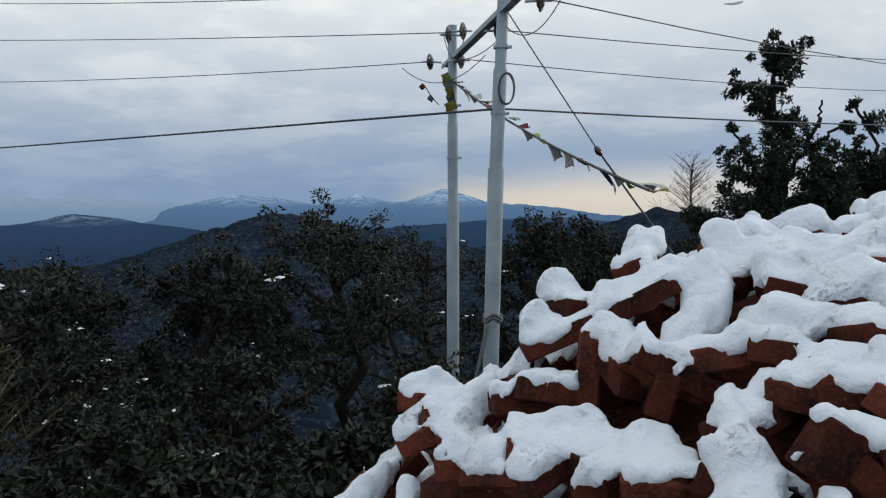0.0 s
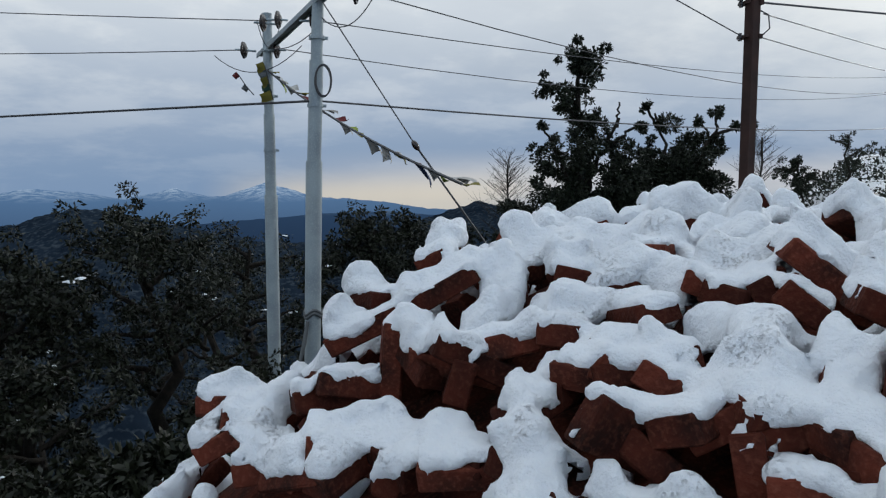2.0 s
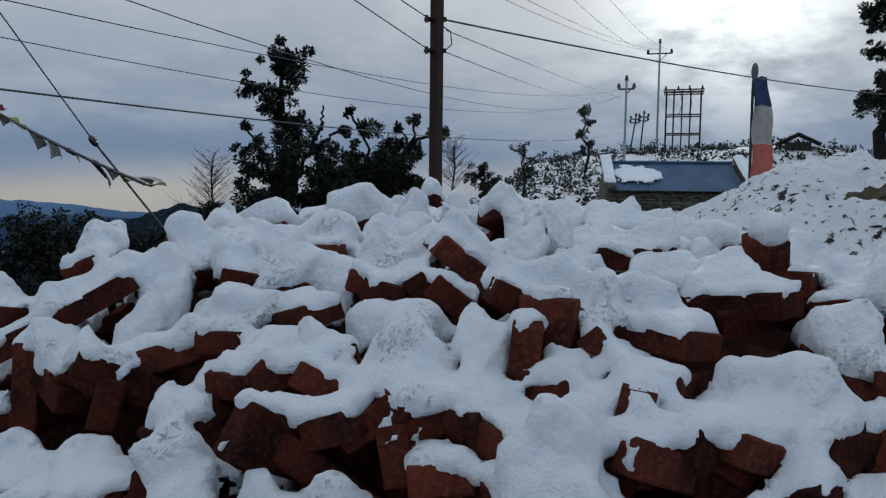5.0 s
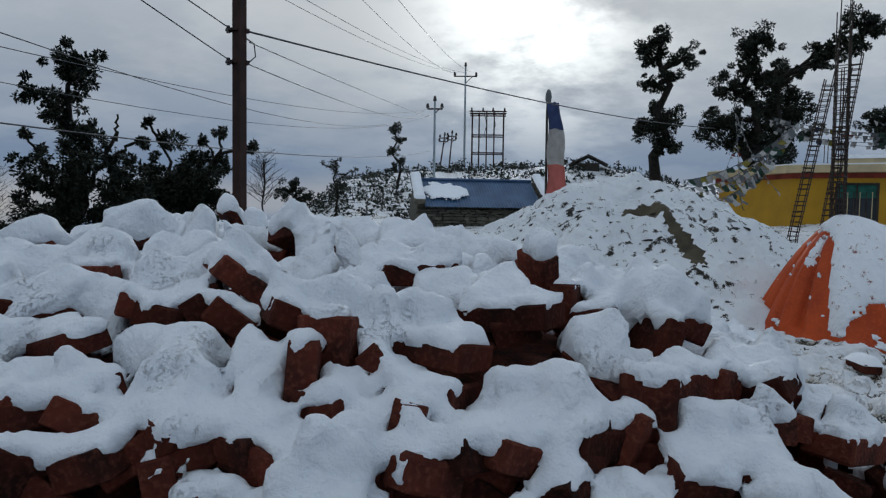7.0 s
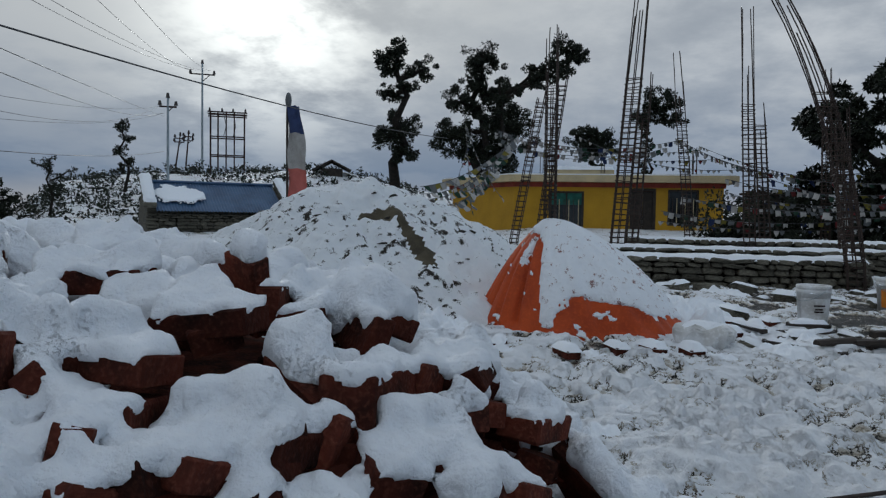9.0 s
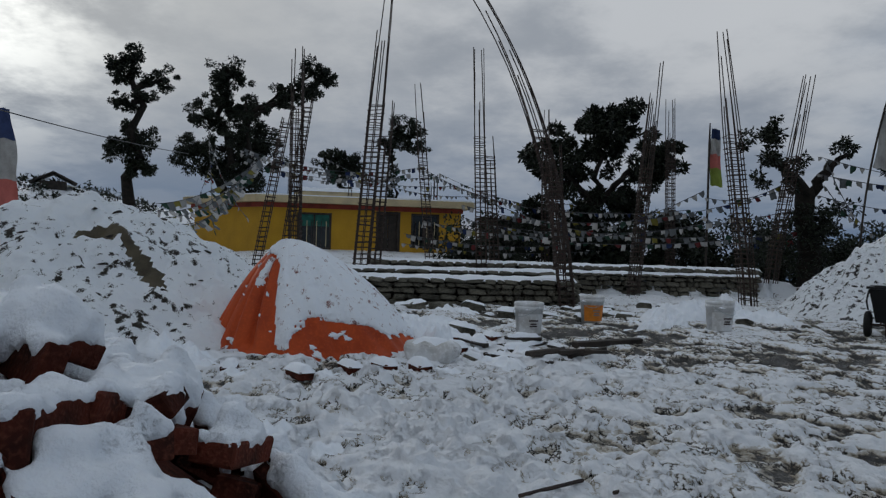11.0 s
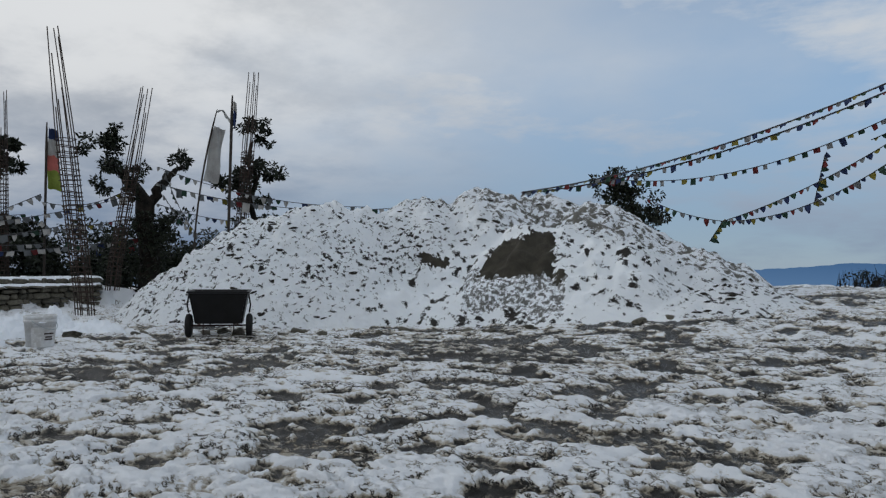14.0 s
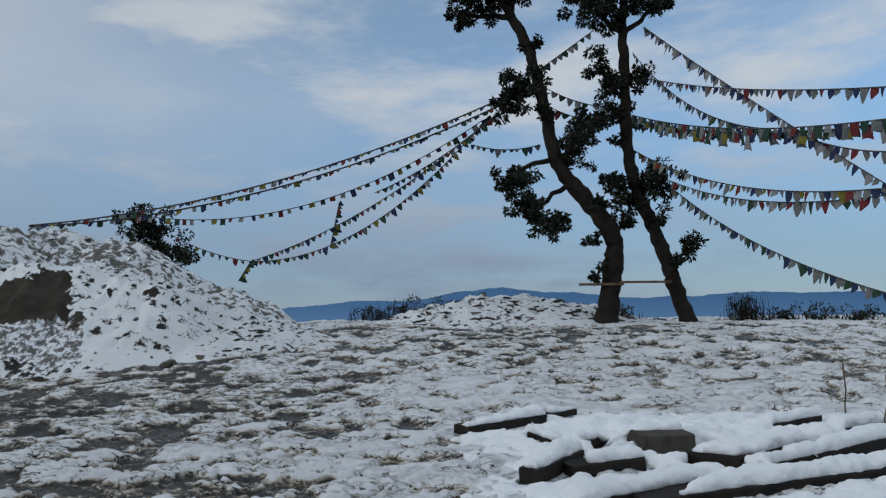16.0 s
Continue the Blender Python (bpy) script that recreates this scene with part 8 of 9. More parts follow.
timber((7.68, -1.56, 0.05), (8.15, -2.35, 0.05), 0.09, 0.06, "dark wet timber lying on the slush", 61, 0.0)
rt_ = random.Random(417)
for k in range(13):
    x, y, yaw = rt_.uniform(6.35, 7.45), rt_.uniform(-1.35, -0.35), radians(rt_.choice((-62, -75, -50, 20, -110)) + rt_.uniform(-12, 12))
    L = rt_.uniform(0.3, 0.75)
    z = 0.04 + 0.05 * (k % 3)
    timber((x, y, z), (x + L * math.cos(yaw), y + L * math.sin(yaw), z + rt_.uniform(-0.03, 0.05)), rt_.uniform(0.035, 0.07), 0.035, "dark split board under broken snow", 62 + k, rt_.choice((0.0, 0.03, 0.04)))
for x, y, w, h in ((6.6, -0.75, 0.28, 0.09), (7.0, -0.95, 0.3, 0.11), (7.2, -0.5, 0.26, 0.09), (6.75, -1.25, 0.25, 0.07), (6.15, -0.25, 0.22, 0.07), (5.75, 0.6, 0.25, 0.07), (5.7, 1.05, 0.22, 0.06), (5.95, 0.15, 0.25, 0.08)):
    snow_lump("snow_mound", (x, y, 0), w, h, int(x * 100) % 40, "low mound of snow by the tarpaulin", group="snow mounds in the yard")


def cement_sack(x, y, yaw):
    """A full woven sack, slumped, with snow on top."""
    t = thing("sack", (x, y, 0), "white woven sack with snow on top beside the tarpaulin", "sack", rz=yaw)
    bm = bmesh.new()
    bmesh.ops.create_icosphere(bm, subdivisions=4, radius=1.0)
    for v in bm.verts:
        c = v.co.copy()
        c = Vector([math.copysign(abs(q) ** 0.55, q) for q in c])
        wob = 1 + 0.05 * math.sin(7 * c.x + 3 * c.z) + 0.04 * math.sin(11 * c.y + 5 * c.x)
        v.co = Vector((c.x * 0.23 * wob, c.y * 0.15 * wob, max(c.z * 0.10 + 0.10, 0.0) + 0.02 * math.sin(8 * c.x + 1) * max(c.z, 0)))
    part("bag", bm, M_BUCKET, t)
    ob = part("snow_cap", snow_bed("snow_cap", 0.34, 0.22, 0.07, 431, 0.08), None, t)
    ob.matrix_basis = Matrix.Translation((0, 0, 0.16))


cement_sack(6.52, -0.14, 65)
for a, b in (((3.25, -0.55, 0.03), (3.5, -0.85, 0.02)), ((3.35, -0.95, 0.02), (3.45, -1.12, 0.02)), ((3.15, -1.5, 0.02), (3.25, -1.72, 0.02))):
    tagged(new("steel_rod", tube("steel_rod", [a, b], 0.009, M_REBAR, 6)), "short dark steel rod lying in the slush", "rod", "steel rods in the slush")


# ---- strings of flags over the plot ----
FADED = ("bleached", "faded", "bleached", "faded", "green", "bleached", "faded", "blue", "bleached", "yellow", "faded", "red")
LINES = (((25.5, 8.0, 4.3), (21.0, 5.4, 1.6), 0.3), ((25.5, 8.0, 4.3), (20.6, 6.2, 1.2), 0.3), ((25.6, 7.8, 4.2), (20.0, 7.0, 0.9), 0.3), ((26.0, 7.0, 4.2), (27.4, 0.5, 3.9), 0.5), ((26.0, 7.0, 4.1), (27.2, -1.0, 3.2), 0.45), ((25.8, 6.8, 3.7), (27.6, 2.0, 3.4), 0.25), ((26.0, 7.0, 4.0), (27.3, 0.0, 3.5), 0.35), ((25.9, 6.9, 3.9), (27.5, 1.2, 3.6), 0.6), ((26.2, 4.0, 3.9), (24.0, -1.2, 2.6), 0.4), ((23.6, -1.0, 2.7), (18.6, -6.8, 1.4), 0.5), ((23.8, -0.8, 1.9), (19.2, -6.9, 2.6), 0.8), ((22.4, 0.4, 1.7), (18.2, -7.4, 1.9), 0.5), ((27.3, 0.8, 3.9), (23.4, -4.2, 2.4), 0.5), ((27.3, 0.8, 3.8), (20.0, -5.0, 2.0), 0.5), ((27.2, 0.0, 3.6), (19.3, -6.6, 2.1), 0.6),
         ((24.0, -0.8, 2.3), (17.6, -8.4, 2.6), 0.7), ((24.0, -1.0, 1.8), (17.5, -8.6, 2.1), 0.5), ((23.5, -1.5, 1.5), (17.4, -8.7, 1.6), 0.4), ((19.0, -6.9, 2.4), (17.4, -8.6, 3.0), 0.3), ((19.0, -6.9, 1.9), (17.4, -8.7, 1.6), 0.5), ((17.3, -8.9, 3.3), (13.2, -12.0, 2.35), 0.25), ((17.3, -8.9, 2.9), (12.6, -12.2, 2.3), 0.25), ((17.3, -8.9, 2.4), (14.6, -11.8, 2.2), 0.3), ((17.2, -9.0, 3.2), (16.0, -9.3, 1.6), 0.2), ((17.2, -9.0, 2.6), (15.9, -9.6, 1.4), 0.2), ((22.0, 1.0, 1.3), (22.5, -6.0, 1.5), 0.4), ((22.3, 1.0, 1.0), (22.8, -6.5, 1.2), 0.3))
for k, (a, b, d) in enumerate(LINES):
    flag_string(sag(a, b, d, 14), 0.20, 0.95, "faded tattered prayer flags strung across the building plot", 700 + k, colours=FADED, line=0.008, skip=0.12, tri=k % 2 == 0, lay_over=35)

# bundle of old flag strings that comes down from the roof corner to the plot
for k, (b, d) in enumerate((((21.71, 8.27, 1.96), 0.35), ((20.6, 7.8, 1.7), 0.5), ((19.93, 7.32, 1.52), 0.45), ((19.5, 6.9, 1.35), 0.6), ((19.11, 6.66, 1.24), 0.5), ((19.28, 6.16, 1.73), 0.4))):
    flag_string(sag((24.55, 5.89 + 0.1 * k, 3.76 - 0.08 * k), b, d, 14), 0.24, 1.35, "dense bundle of bleached prayer flags by the house", 760 + k, colours=("bleached", "faded", "bleached", "yellow", "faded", "green"), line=0.01, skip=0.08, lay_over=30)

# ---- two old trees with prayer flags at the yard's south edge ----
def old_tree(name, base, trunk, radii, limbs, clumps, seed, label):
    t = thing(name, base, label, "tree", "old trees at the yard edge")
    o = Vector(base)
    pts = [Vector(p) - o for p in trunk]
    # smooth the bent stem
    dense, rad = [], []
    for i in range(len(pts) - 1):
        for k in range(9):
            w = k / 9
            p0, p1, p2, p3 = pts[max(i - 1, 0)], pts[i], pts[i + 1], pts[min(i + 2, len(pts) - 1)]
            dense.append(0.5 * ((2 * p1) + (p2 - p0) * w + (2 * p0 - 5 * p1 + 4 * p2 - p3) * w * w + (3 * p1 - p0 - 3 * p2 + p3) * w ** 3))
            rad.append((radii[i] * (1 - w) + radii[i + 1] * w) * (1 + 0.06 * math.sin(seed + 2.3 * len(rad)) + 0.06 * math.sin(0.7 * len(rad))))
            dense[-1] = dense[-1] + 0.014 * Vector((math.sin(1.7 * len(rad) + seed), math.cos(1.3 * len(rad)), 0)) * min(1, len(rad) / 4)
    dense.append(pts[-1])
    rad.append(radii[-1])
    part("trunk", tube("trunk", dense, rad, M_BARK, 12), None, t, "dark gnarled trunk")
    runs = [limb_run(tuple(Vector(a) - o), tuple(Vector(b) - o), r0, r1, seed + k) for k, (a, b, r0, r1) in enumerate(limbs)]
    for rn in runs:
        part("limb", tubes("limb", [rn], M_BARK, 7), None, t)
    part("crown", leaf_cloud("crown", [(x - o.x, y - o.y, z - o.z, r_, int(n * 1.9)) for x, y, z, r_, n in clumps], 0.085, M_LEAF, seed, narrow=0.42, droop=0.4), None, t)
    return t


old_tree("old_tree", (-1.14, -14.52, 0.55), ((-1.14, -14.52, 0.4), (-1.30, -14.5, 1.4), (-1.35, -14.5, 2.25), (-0.85, -14.54, 3.0), (-0.36, -14.58, 3.7), (-0.10, -14.6, 4.9), (0.17, -14.6, 6.0), (0.66, -14.6, 7.0), (1.0, -14.6, 7.8)), (0.25, 0.185, 0.17, 0.16, 0.135, 0.115, 0.105, 0.09, 0.04),
         [((-0.4, -14.58, 3.7), (-0.75, -14.7, 4.3), 0.08, 0.05), ((-0.75, -14.7, 4.3), (-0.9, -14.8, 4.9), 0.06, 0.03), ((-0.3, -14.58, 3.8), (0.55, -14.4, 3.5), 0.06, 0.03), ((-0.6, -14.55, 3.35), (0.1, -14.4, 2.7), 0.06, 0.03), ((0.5, -14.6, 6.7), (0.3, -14.7, 7.4), 0.06, 0.03), ((0.45, -14.6, 6.6), (1.4, -14.5, 6.7), 0.07, 0.03), ((-1.3, -14.5, 2.1), (-1.0, -14.2, 1.5), 0.04, 0.02)],
         [(0.75, -14.6, 7.15, 0.40, 1700), (1.3, -14.5, 6.8, 0.32, 1100), (0.35, -14.6, 7.2, 0.28, 800), (1.1, -14.5, 7.2, 0.32, 1000), (1.55, -14.5, 6.6, 0.2, 500), (0.45, -14.5, 4.95, 0.34, 1300), (0.2, -14.5, 5.25, 0.28, 900), (0.6, -14.5, 5.3, 0.22, 500), (-0.75, -14.7, 4.15, 0.32, 1000), (-0.95, -14.8, 4.5, 0.30, 900), (-0.6, -14.6, 3.8, 0.25, 600), (0.35, -14.4, 3.45, 0.30, 900), (0.65, -14.4, 3.3, 0.22, 500), (0.0, -14.4, 2.75, 0.36, 1100), (0.3, -14.3, 2.95, 0.25, 600), (-0.25, -14.4, 2.55, 0.25, 600), (-1.05, -14.3, 1.55, 0.14, 150), (-1.15, -14.3, 2.9, 0.2, 300), (-0.95, -14.3, 2.2, 0.16, 200), (0.1, -14.6, 6.0, 0.18, 300), (-0.15, -14.5, 4.6, 0.18, 250)], 811, "old bent evergreen tree tied with prayer flags")
old_tree("old_tree", (-2.77, -14.77, 0.5), ((-2.85, -14.77, 0.3), (-2.55, -14.8, 1.2), (-2.35, -14.85, 1.9), (-2.1, -14.9, 2.6), (-1.85, -14.95, 3.3), (-1.72, -14.96, 4.2), (-1.72, -14.96, 5.5), (-1.70, -14.95, 6.6), (-1.85, -14.95, 7.8)), (0.19, 0.145, 0.135, 0.125, 0.12, 0.115, 0.10, 0.09, 0.04),
         [((-1.95, -14.9, 3.1), (-2.35, -14.8, 3.5), 0.06, 0.03), ((-2.0, -14.9, 2.9), (-1.4, -14.8, 3.3), 0.05, 0.03), ((-2.4, -14.85, 1.8), (-2.85, -14.7, 2.0), 0.04, 0.02), ((-1.72, -14.96, 5.0), (-1.2, -14.9, 5.6), 0.05, 0.03), ((-1.72, -14.96, 6.3), (-1.0, -14.9, 6.9), 0.06, 0.03), ((-1.72, -14.96, 6.3), (-2.4, -14.9, 6.9), 0.06, 0.03), ((-1.85, -14.95, 3.2), (-1.6, -14.8, 2.6), 0.04, 0.02)],
         [(-1.0, -14.9, 6.95, 0.36, 1200), (-1.5, -14.9, 6.7, 0.34, 1100), (-1.3, -14.9, 7.25, 0.36, 1100), (-2.3, -14.9, 6.85, 0.34, 1100), (-2.0, -14.9, 7.2, 0.34, 1000), (-1.25, -14.85, 5.65, 0.26, 700), (-1.45, -14.85, 5.3, 0.28, 700), (-1.95, -14.85, 5.4, 0.24, 500), (-2.3, -14.8, 3.5, 0.28, 700), (-2.1, -14.8, 3.2, 0.26, 600), (-1.45, -14.8, 3.3, 0.28, 700), (-1.65, -14.8, 3.0, 0.2, 400), (-2.8, -14.7, 2.0, 0.22, 450), (-2.55, -14.7, 1.75, 0.16, 250), (-1.6, -14.8, 2.5, 0.2, 350), (-1.35, -14.9, 4.6, 0.2, 350), (-1.5, -14.9, 4.9, 0.22, 400), (-2.2, -14.8, 2.55, 0.16, 200), (-1.5, -14.9, 4.2, 0.14, 180)], 823, "old leaning evergreen tree tied with many prayer flags")
# plank nailed between the trunks as a seat
bn = thing("plank_bench", (-0.75, -14.3, 1.36), "rough plank fixed between two trees as a bench", "bench", rz=-172)
part("plank", boxes(((0.35, 0, 0.0), (0.8, 0.2, 0.045))), M_WOOD, bn)
part("plank", boxes(((1.15, -0.04, 0.035), (0.95, 0.18, 0.04))), M_WOOD, bn)

BRIGHT = ORDER
PF = "bright prayer flags strung from the old trees"
DIM = ("blue", "faded", "red", "green", "blue", "white", "green", "yellow")
SOUTH = (((0.59, -14.95, 5.16), (10.33, -14.28, 2.71), 0.46, 0.17, DIM, False), ((0.64, -14.95, 5.02), (10.33, -14.3, 2.69), 0.52, 0.19, DIM, False), ((1.09, -15.03, 4.71), (8.5, -15.22, 2.98), 0.75, 0.26, BRIGHT, False), ((0.79, -14.94, 4.81), (6.17, -15.65, 1.98), 0.36, 0.17, DIM, True), ((0.99, -15.04, 4.78), (6.17, -15.65, 1.98), 0.76, 0.18, DIM, True), ((0.7, -14.94, 4.9), (3.4, -15.4, 3.35), 0.16, 0.16, DIM, True), ((6.17, -15.65, 1.98), (8.25, -16.15, 2.65), 0.10, 0.25, DIM, True), ((4.2, -15.56, 3.18), (4.38, -15.51, 2.23), 0.0, 0.14, DIM, True), ((1.3, -15.02, 4.21), (-0.02, -14.95, 4.15), 0.10, 0.17, ("blue", "faded", "green"), True), ((6.17, -15.65, 1.98), (6.41, -15.56, 1.55), 0.0, 0.12, ("yellow", "green"), True),
         ((-2.0, -15.42, 5.59), (-3.73, -8.66, 3.3), 0.14, 0.2, ("faded", "blue", "faded", "red", "blue", "faded"), True), ((-1.87, -15.44, 4.81), (-3.72, -8.67, 2.97), 0.20, 0.19, ("blue", "faded", "red", "green", "faded", "green", "white"), False), ((-1.88, -15.4, 4.75), (-3.76, -8.67, 2.94), 0.24, 0.17, ("faded", "red", "green", "white", "blue", "faded", "yellow"), False), ((-1.86, -15.44, 4.64), (-3.83, -10.27, 3.22), 0.10, 0.19, ("faded", "blue", "green", "faded"), True), ((-3.32, -10.99, 3.41), (-3.7, -8.67, 2.6), 0.10, 0.2, ("faded", "blue", "faded", "red"), True), ((-2.19, -15.39, 6.59), (-3.68, -8.68, 2.14), 0.06, 0.15, ("faded", "blue", "faded", "white"), True), ((-1.96, -15.43, 6.07), (-3.12, -11.06, 3.43), 0.36, 0.16, ("blue", "faded", "faded", "green"), True), ((-1.9, -15.44, 4.09), (-3.69, -8.68, 2.23), 0.34, 0.18, ("faded", "blue", "faded", "yellow", "red", "white"), True), ((-2.38, -14.85, 3.4), (-3.68, -8.68, 2.17), 0.26, 0.19, ("faded", "white", "green", "faded", "red"), True), ((-2.43, -14.84, 3.29), (-3.64, -8.7, 1.06), 0.25, 0.15, ("faded", "green", "blue", "faded"), True),
         ((-0.16, -14.9, 5.28), (-1.66, -14.95, 4.84), 0.12, 0.22, ("faded", "white", "green"), True), ((-0.1, -14.8, 4.95), (-1.7, -14.95, 4.7), 0.2, 0.22, BRIGHT, True), ((-0.1, -14.8, 5.65), (-1.14, -15.0, 6.43), 0.0, 0.2, ("faded", "green", "white"), True))
for k, (a, b, d, gap, cols, tri) in enumerate(SOUTH):
    flag_string(sag(a, b, d, 22), gap * 0.78, (0.85 if a[0] > 0 else 0.95) if tri else 0.68 if a[0] > 0 else 1.0, PF, 820 + k, tri=tri, colours=cols, line=0.016 if k < 2 else 0.009, lay_over=55 if k < 2 else 0)

# ---- stack of old timbers under snow ----
OLD = "old dark timber half buried under soft snow"
# front upper edge from one end to the other, width, depth of the board
EDGES = (((0.74, -6.32, 0.10), (0.12, -6.90, 0.11), 0.20, 0.07), ((0.04, -7.06, 0.10), (-0.16, -7.30, 0.10), 0.12, 0.05), ((0.22, -4.87, 0.11), (-0.08, -5.46, 0.11), 0.13, 0.09), ((0.02, -5.06, 0.09), (-0.44, -5.29, 0.10), 0.16, 0.09), ((-0.70, -5.37, 0.13), (-1.02, -5.21, 0.13), 0.16, 0.12),
         ((-0.98, -5.20, 0.12), (-1.55, -5.76, 0.12), 0.18, 0.08), ((-1.08, -5.04, 0.11), (-2.75, -6.41, 0.13), 0.17, 0.11), ((-1.58, -6.49, 0.11), (-2.10, -6.90, 0.12), 0.14, 0.05), ((-2.02, -6.34, 0.11), (-2.60, -6.70, 0.12), 0.14, 0.05), ((-0.30, -4.42, 0.07), (-1.90, -5.20, 0.09), 0.17, 0.06), ((0.02, -4.32, 0.07), (-0.70, -4.85, 0.08), 0.15, 0.06), ((0.30, -6.29, 0.08), (0.12, -5.96, 0.07), 0.08, 0.05), ((-0.08, -5.78, 0.09), (-0.24, -6.02, 0.09), 0.09, 0.06))
TIMBERS = []
for a, b, w, h in EDGES:
    back = Vector((b[1] - a[1], a[0] - b[0], 0)).normalized() * w / 2
    back = back if back.y < 0 else -back
    down = Vector((0, 0, -h / 2))
    TIMBERS.append((tuple(Vector(a) + back + down), tuple(Vector(b) + back + down), w, h))
M_OLDWOOD = material("black_rotten_timber", (0.020, 0.016, 0.013), (0.009, 0.008, 0.007), 0.85, 6, 80, 0.5, 0.006)
M_GREYWOOD = material("grey_weathered_timber", (0.075, 0.068, 0.060), (0.035, 0.032, 0.028), 0.9, 8, 90, 0.6, 0.006)
for k, (a, b, w, h) in enumerate(TIMBERS):
    timber(a, b, w, h, OLD, 830 + k, 0.0, M_OLDWOOD, group="stack of old timbers")
st = thing("timber_stump", (-0.62, -5.80, -0.03), "short squared baulk of grey timber in the snow", "timber", rz=12)
bm = bmesh.new()
box(bm, 0.36, 0.34, 0.22, Matrix.Translation((0, 0, 0.10)), 0.012)
part("baulk", bm, M_GREYWOOD, st)


def timber_drift():
    """Snow over the stack: it caps the timbers and leaves their sides and the gaps between them bare."""
    step, x0, y0 = 0.017, -3.0, -7.7
    xx, yy = np.meshgrid(np.arange(x0, 1.0, step), np.arange(y0, -3.95, step), indexing="ij")
    lump = lattice_noise(xx, yy, 0.28, 91, 3, 0.6)
    crumb = lattice_noise(xx, yy, 0.09, 92, 3, 0.6)
    middle = np.exp(-((xx + 1.2) / 1.5) ** 2 - ((yy + 6.0) / 0.95) ** 2)
    z = -0.01 + 0.07 * middle + 0.085 * lump * (0.25 + middle) + 0.075 * crumb * (0.45 + middle)
    bare = np.zeros(xx.shape, bool)
    for a, b, w, h in TIMBERS:
        dx, dy = b[0] - a[0], b[1] - a[1]
        L = math.hypot(dx, dy)
        u = ((xx - a[0]) * dx + (yy - a[1]) * dy) / L
        v = ((xx - a[0]) * -dy + (yy - a[1]) * dx) / L
        v = v if dx < 0 else -v
        z = np.where((u > 0) & (u < L) & (np.abs(v) < w / 2), np.maximum(z, a[2] + (b[2] - a[2]) * u / L + h / 2), z)
        # the side towards the yard keeps a hollow free of snow
        bare |= (u > 0.02) & (u < L - 0.02) & (v < -w / 2 + 0.008) & (v > -w / 2 - 0.07 - 0.06 * h / 0.1 - 0.05 * crumb)
    c, s_ = math.cos(radians(12)), math.sin(radians(12))
    bu, bv = (xx + 0.62) * c + (yy + 5.80) * s_, -(xx + 0.62) * s_ + (yy + 5.80) * c
    z = np.where((np.abs(bu) < 0.18) & (np.abs(bv) < 0.17), np.maximum(z, 0.16), z)
    bare |= (np.abs(bu) < 0.17 + 0.03 * crumb) & (bv > -0.02 + 0.05 * lump) & (bv < 0.42 + 0.06 * lump)
    bare |= (np.abs(bu + 0.02) < 0.30 + 0.05 * crumb) & (bv > 0.16) & (bv < 0.34 + 0.08 * lump)
    edge = np.minimum(np.minimum(xx - x0, 0.98 - 0.28 * sstep(yy, -6.0, -5.2) - xx), np.minimum(yy - y0, -3.95 - yy)) - 0.16 + 0.30 * lump + 0.12 * crumb
    bare |= edge < 0
    v, f = settle_snow(z, x0, y0, step, -0.12, 36, 0.055 * sstep(edge, -0.1, 0.55) + 0.008, 0.026, lambda q: q > -1, bare, None, 1.5, 0.2, 2, 0.4)
    tagged(new("snow_drift", mesh_np("snow_drift", v, f, M_SNOW, True)), "broken lumpy snow lying over a stack of old timbers", "snow", kind="stuff")


timber_drift()


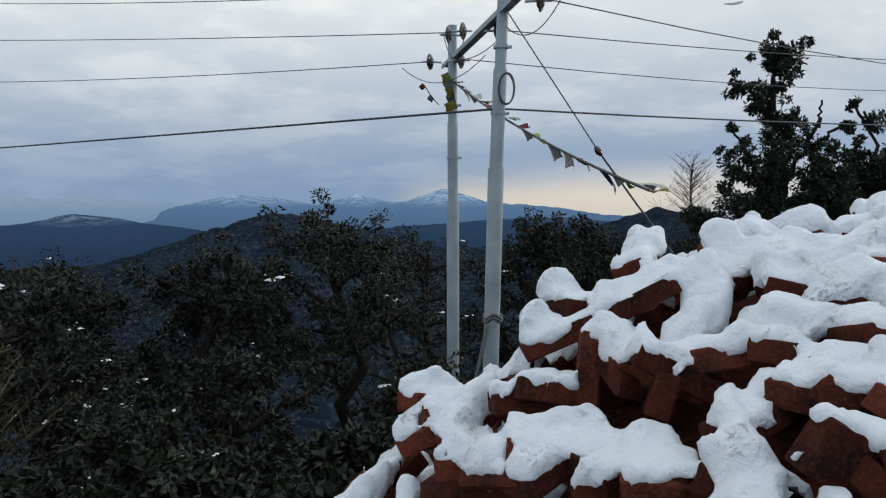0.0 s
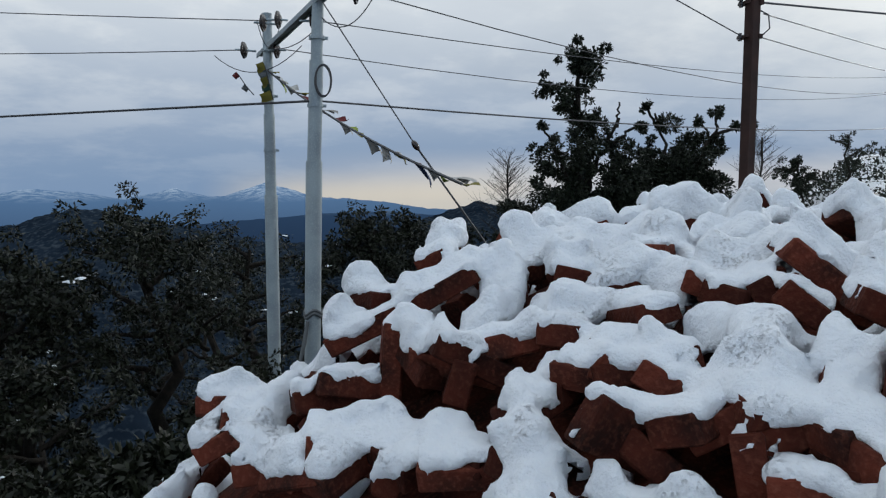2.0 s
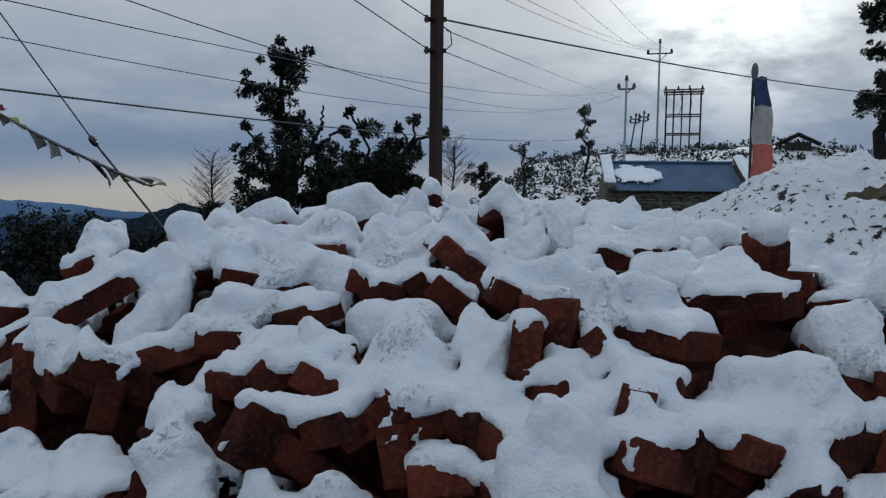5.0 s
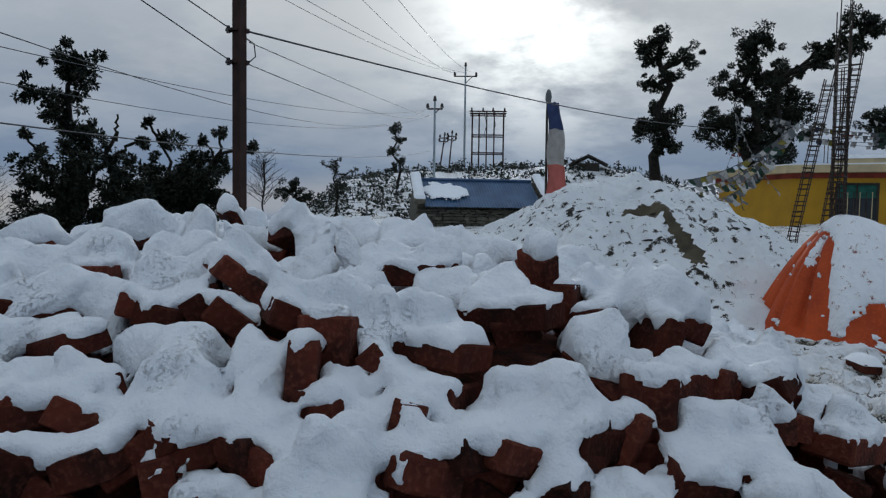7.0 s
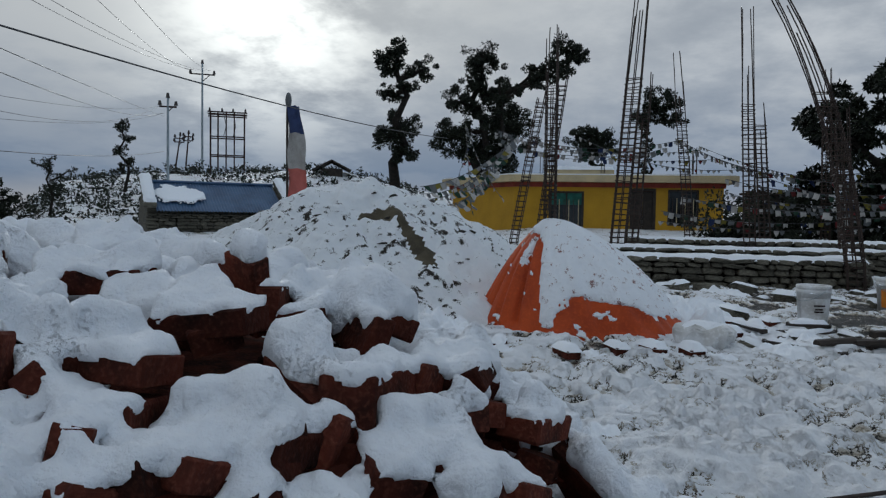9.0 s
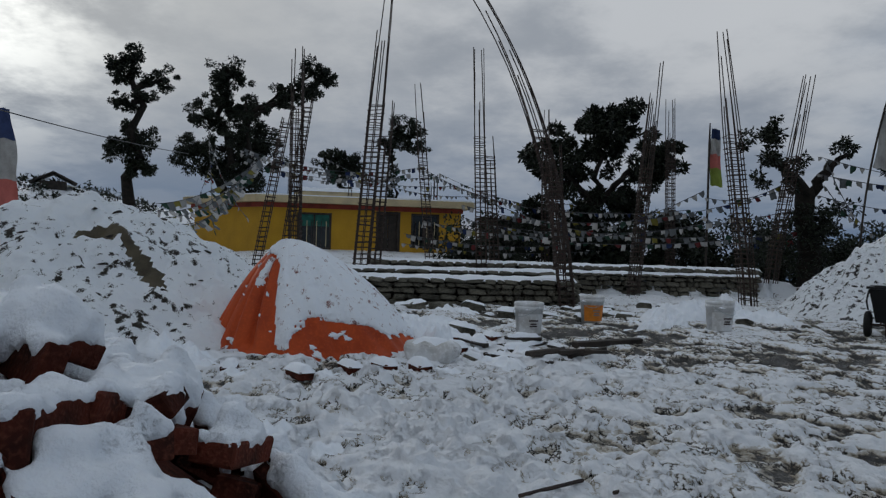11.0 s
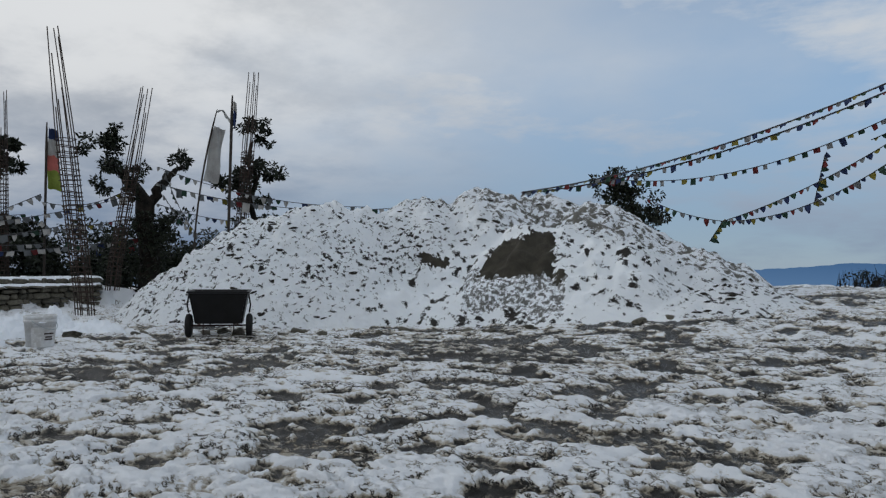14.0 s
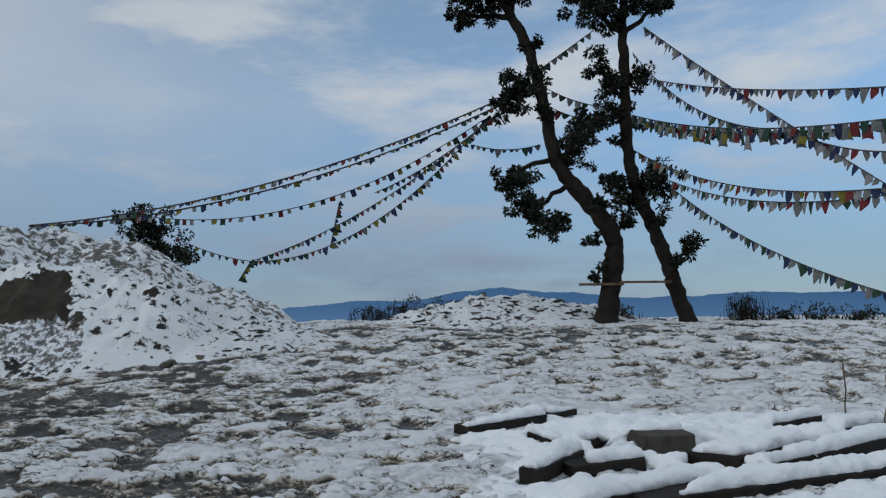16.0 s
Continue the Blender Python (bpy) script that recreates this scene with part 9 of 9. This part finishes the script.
def tuft(name, place, height, width, n, seed, label, mat=None, category="shrub", thick=0.006):
    r = random.Random(seed)
    t = thing(name, place, label, category, "scrub along the yard edge", kind="stuff")
    runs = []
    for i in range(n):
        a = Vector((r.gauss(0, 0.4) * width, r.gauss(0, 0.35) * width, -0.05))
        b = a + Vector((r.uniform(-0.25, 0.25), r.uniform(-0.25, 0.25), 1)) * height * r.uniform(0.4, 1.1)
        runs.append(([tuple(a), tuple(a.lerp(b, 0.5) + Vector((r.uniform(-0.03, 0.03), 0, 0))), tuple(b)], [thick, thick * 0.8, thick * 0.4]))
    part("stems", tubes("stems", runs, mat or M_BARK, 3, False), None, t)
    part("leaves", leaf_cloud("leaves", [(r.gauss(0, 0.35) * width, r.gauss(0, 0.3) * width, height * r.uniform(0.2, 0.8), 0.16 * width + 0.06, 60) for _ in range(12)], 0.06, M_LEAF, seed), None, t)


for k, (x, y, h, w, n) in enumerate(((-3.85, -15.1, 0.55, 0.45, 120), (3.0, -17.0, 0.55, 0.6, 120), (2.1, -17.2, 0.5, 0.5, 90), (3.9, -17.4, 0.4, 0.6, 80), (-5.3, -15.4, 0.24, 0.5, 60), (-6.0, -15.3, 0.2, 0.5, 50), (-1.6, -15.3, 0.3, 0.4, 60), (-4.7, -15.6, 0.2, 0.3, 40), (1.4, -17.3, 0.35, 0.4, 50))):
    tuft("scrub_tuft", (x, y, ground_at(x, y)), h, w, n, 900 + k, "dark leafless scrub at the yard edge", thick=0.008)
twiggy("dry_stalk", (-2.15, -6.6, 0.05), 0.62, 911, "thin dry weed stalk in the snow", 0.3, 10, 0.003, M_WOOD)
twiggy("dry_stalk", (-2.35, -6.35, 0.05), 0.5, 912, "thin dry weed stalk in the snow", 0.3, 8, 0.003, M_WOOD)
# clods along the foot of the gravel heap
rc = random.Random(31)
for k in range(38):
    w = k / 37
    x, y = 10.6 - 6.2 * w + rc.uniform(-0.35, 0.35), -4.8 - 6.5 * w - 0.5 * math.sin(3 * w) + rc.uniform(-0.5, 0.4)
    s = rc.uniform(0.06, 0.17)
    c_ = tagged(new("stone_clod", STONES[k % 7]), "dark wet stone at the foot of the gravel heap", "stone", "stones by the gravel heap")
    c_.matrix_world = pose(x, y, s * 0.15 + ground_at(x, y), rc.uniform(-20, 20), rc.uniform(-20, 20), rc.uniform(0, 180)) @ Matrix.Diagonal((s * 1.5, s, s * 0.7, 1))
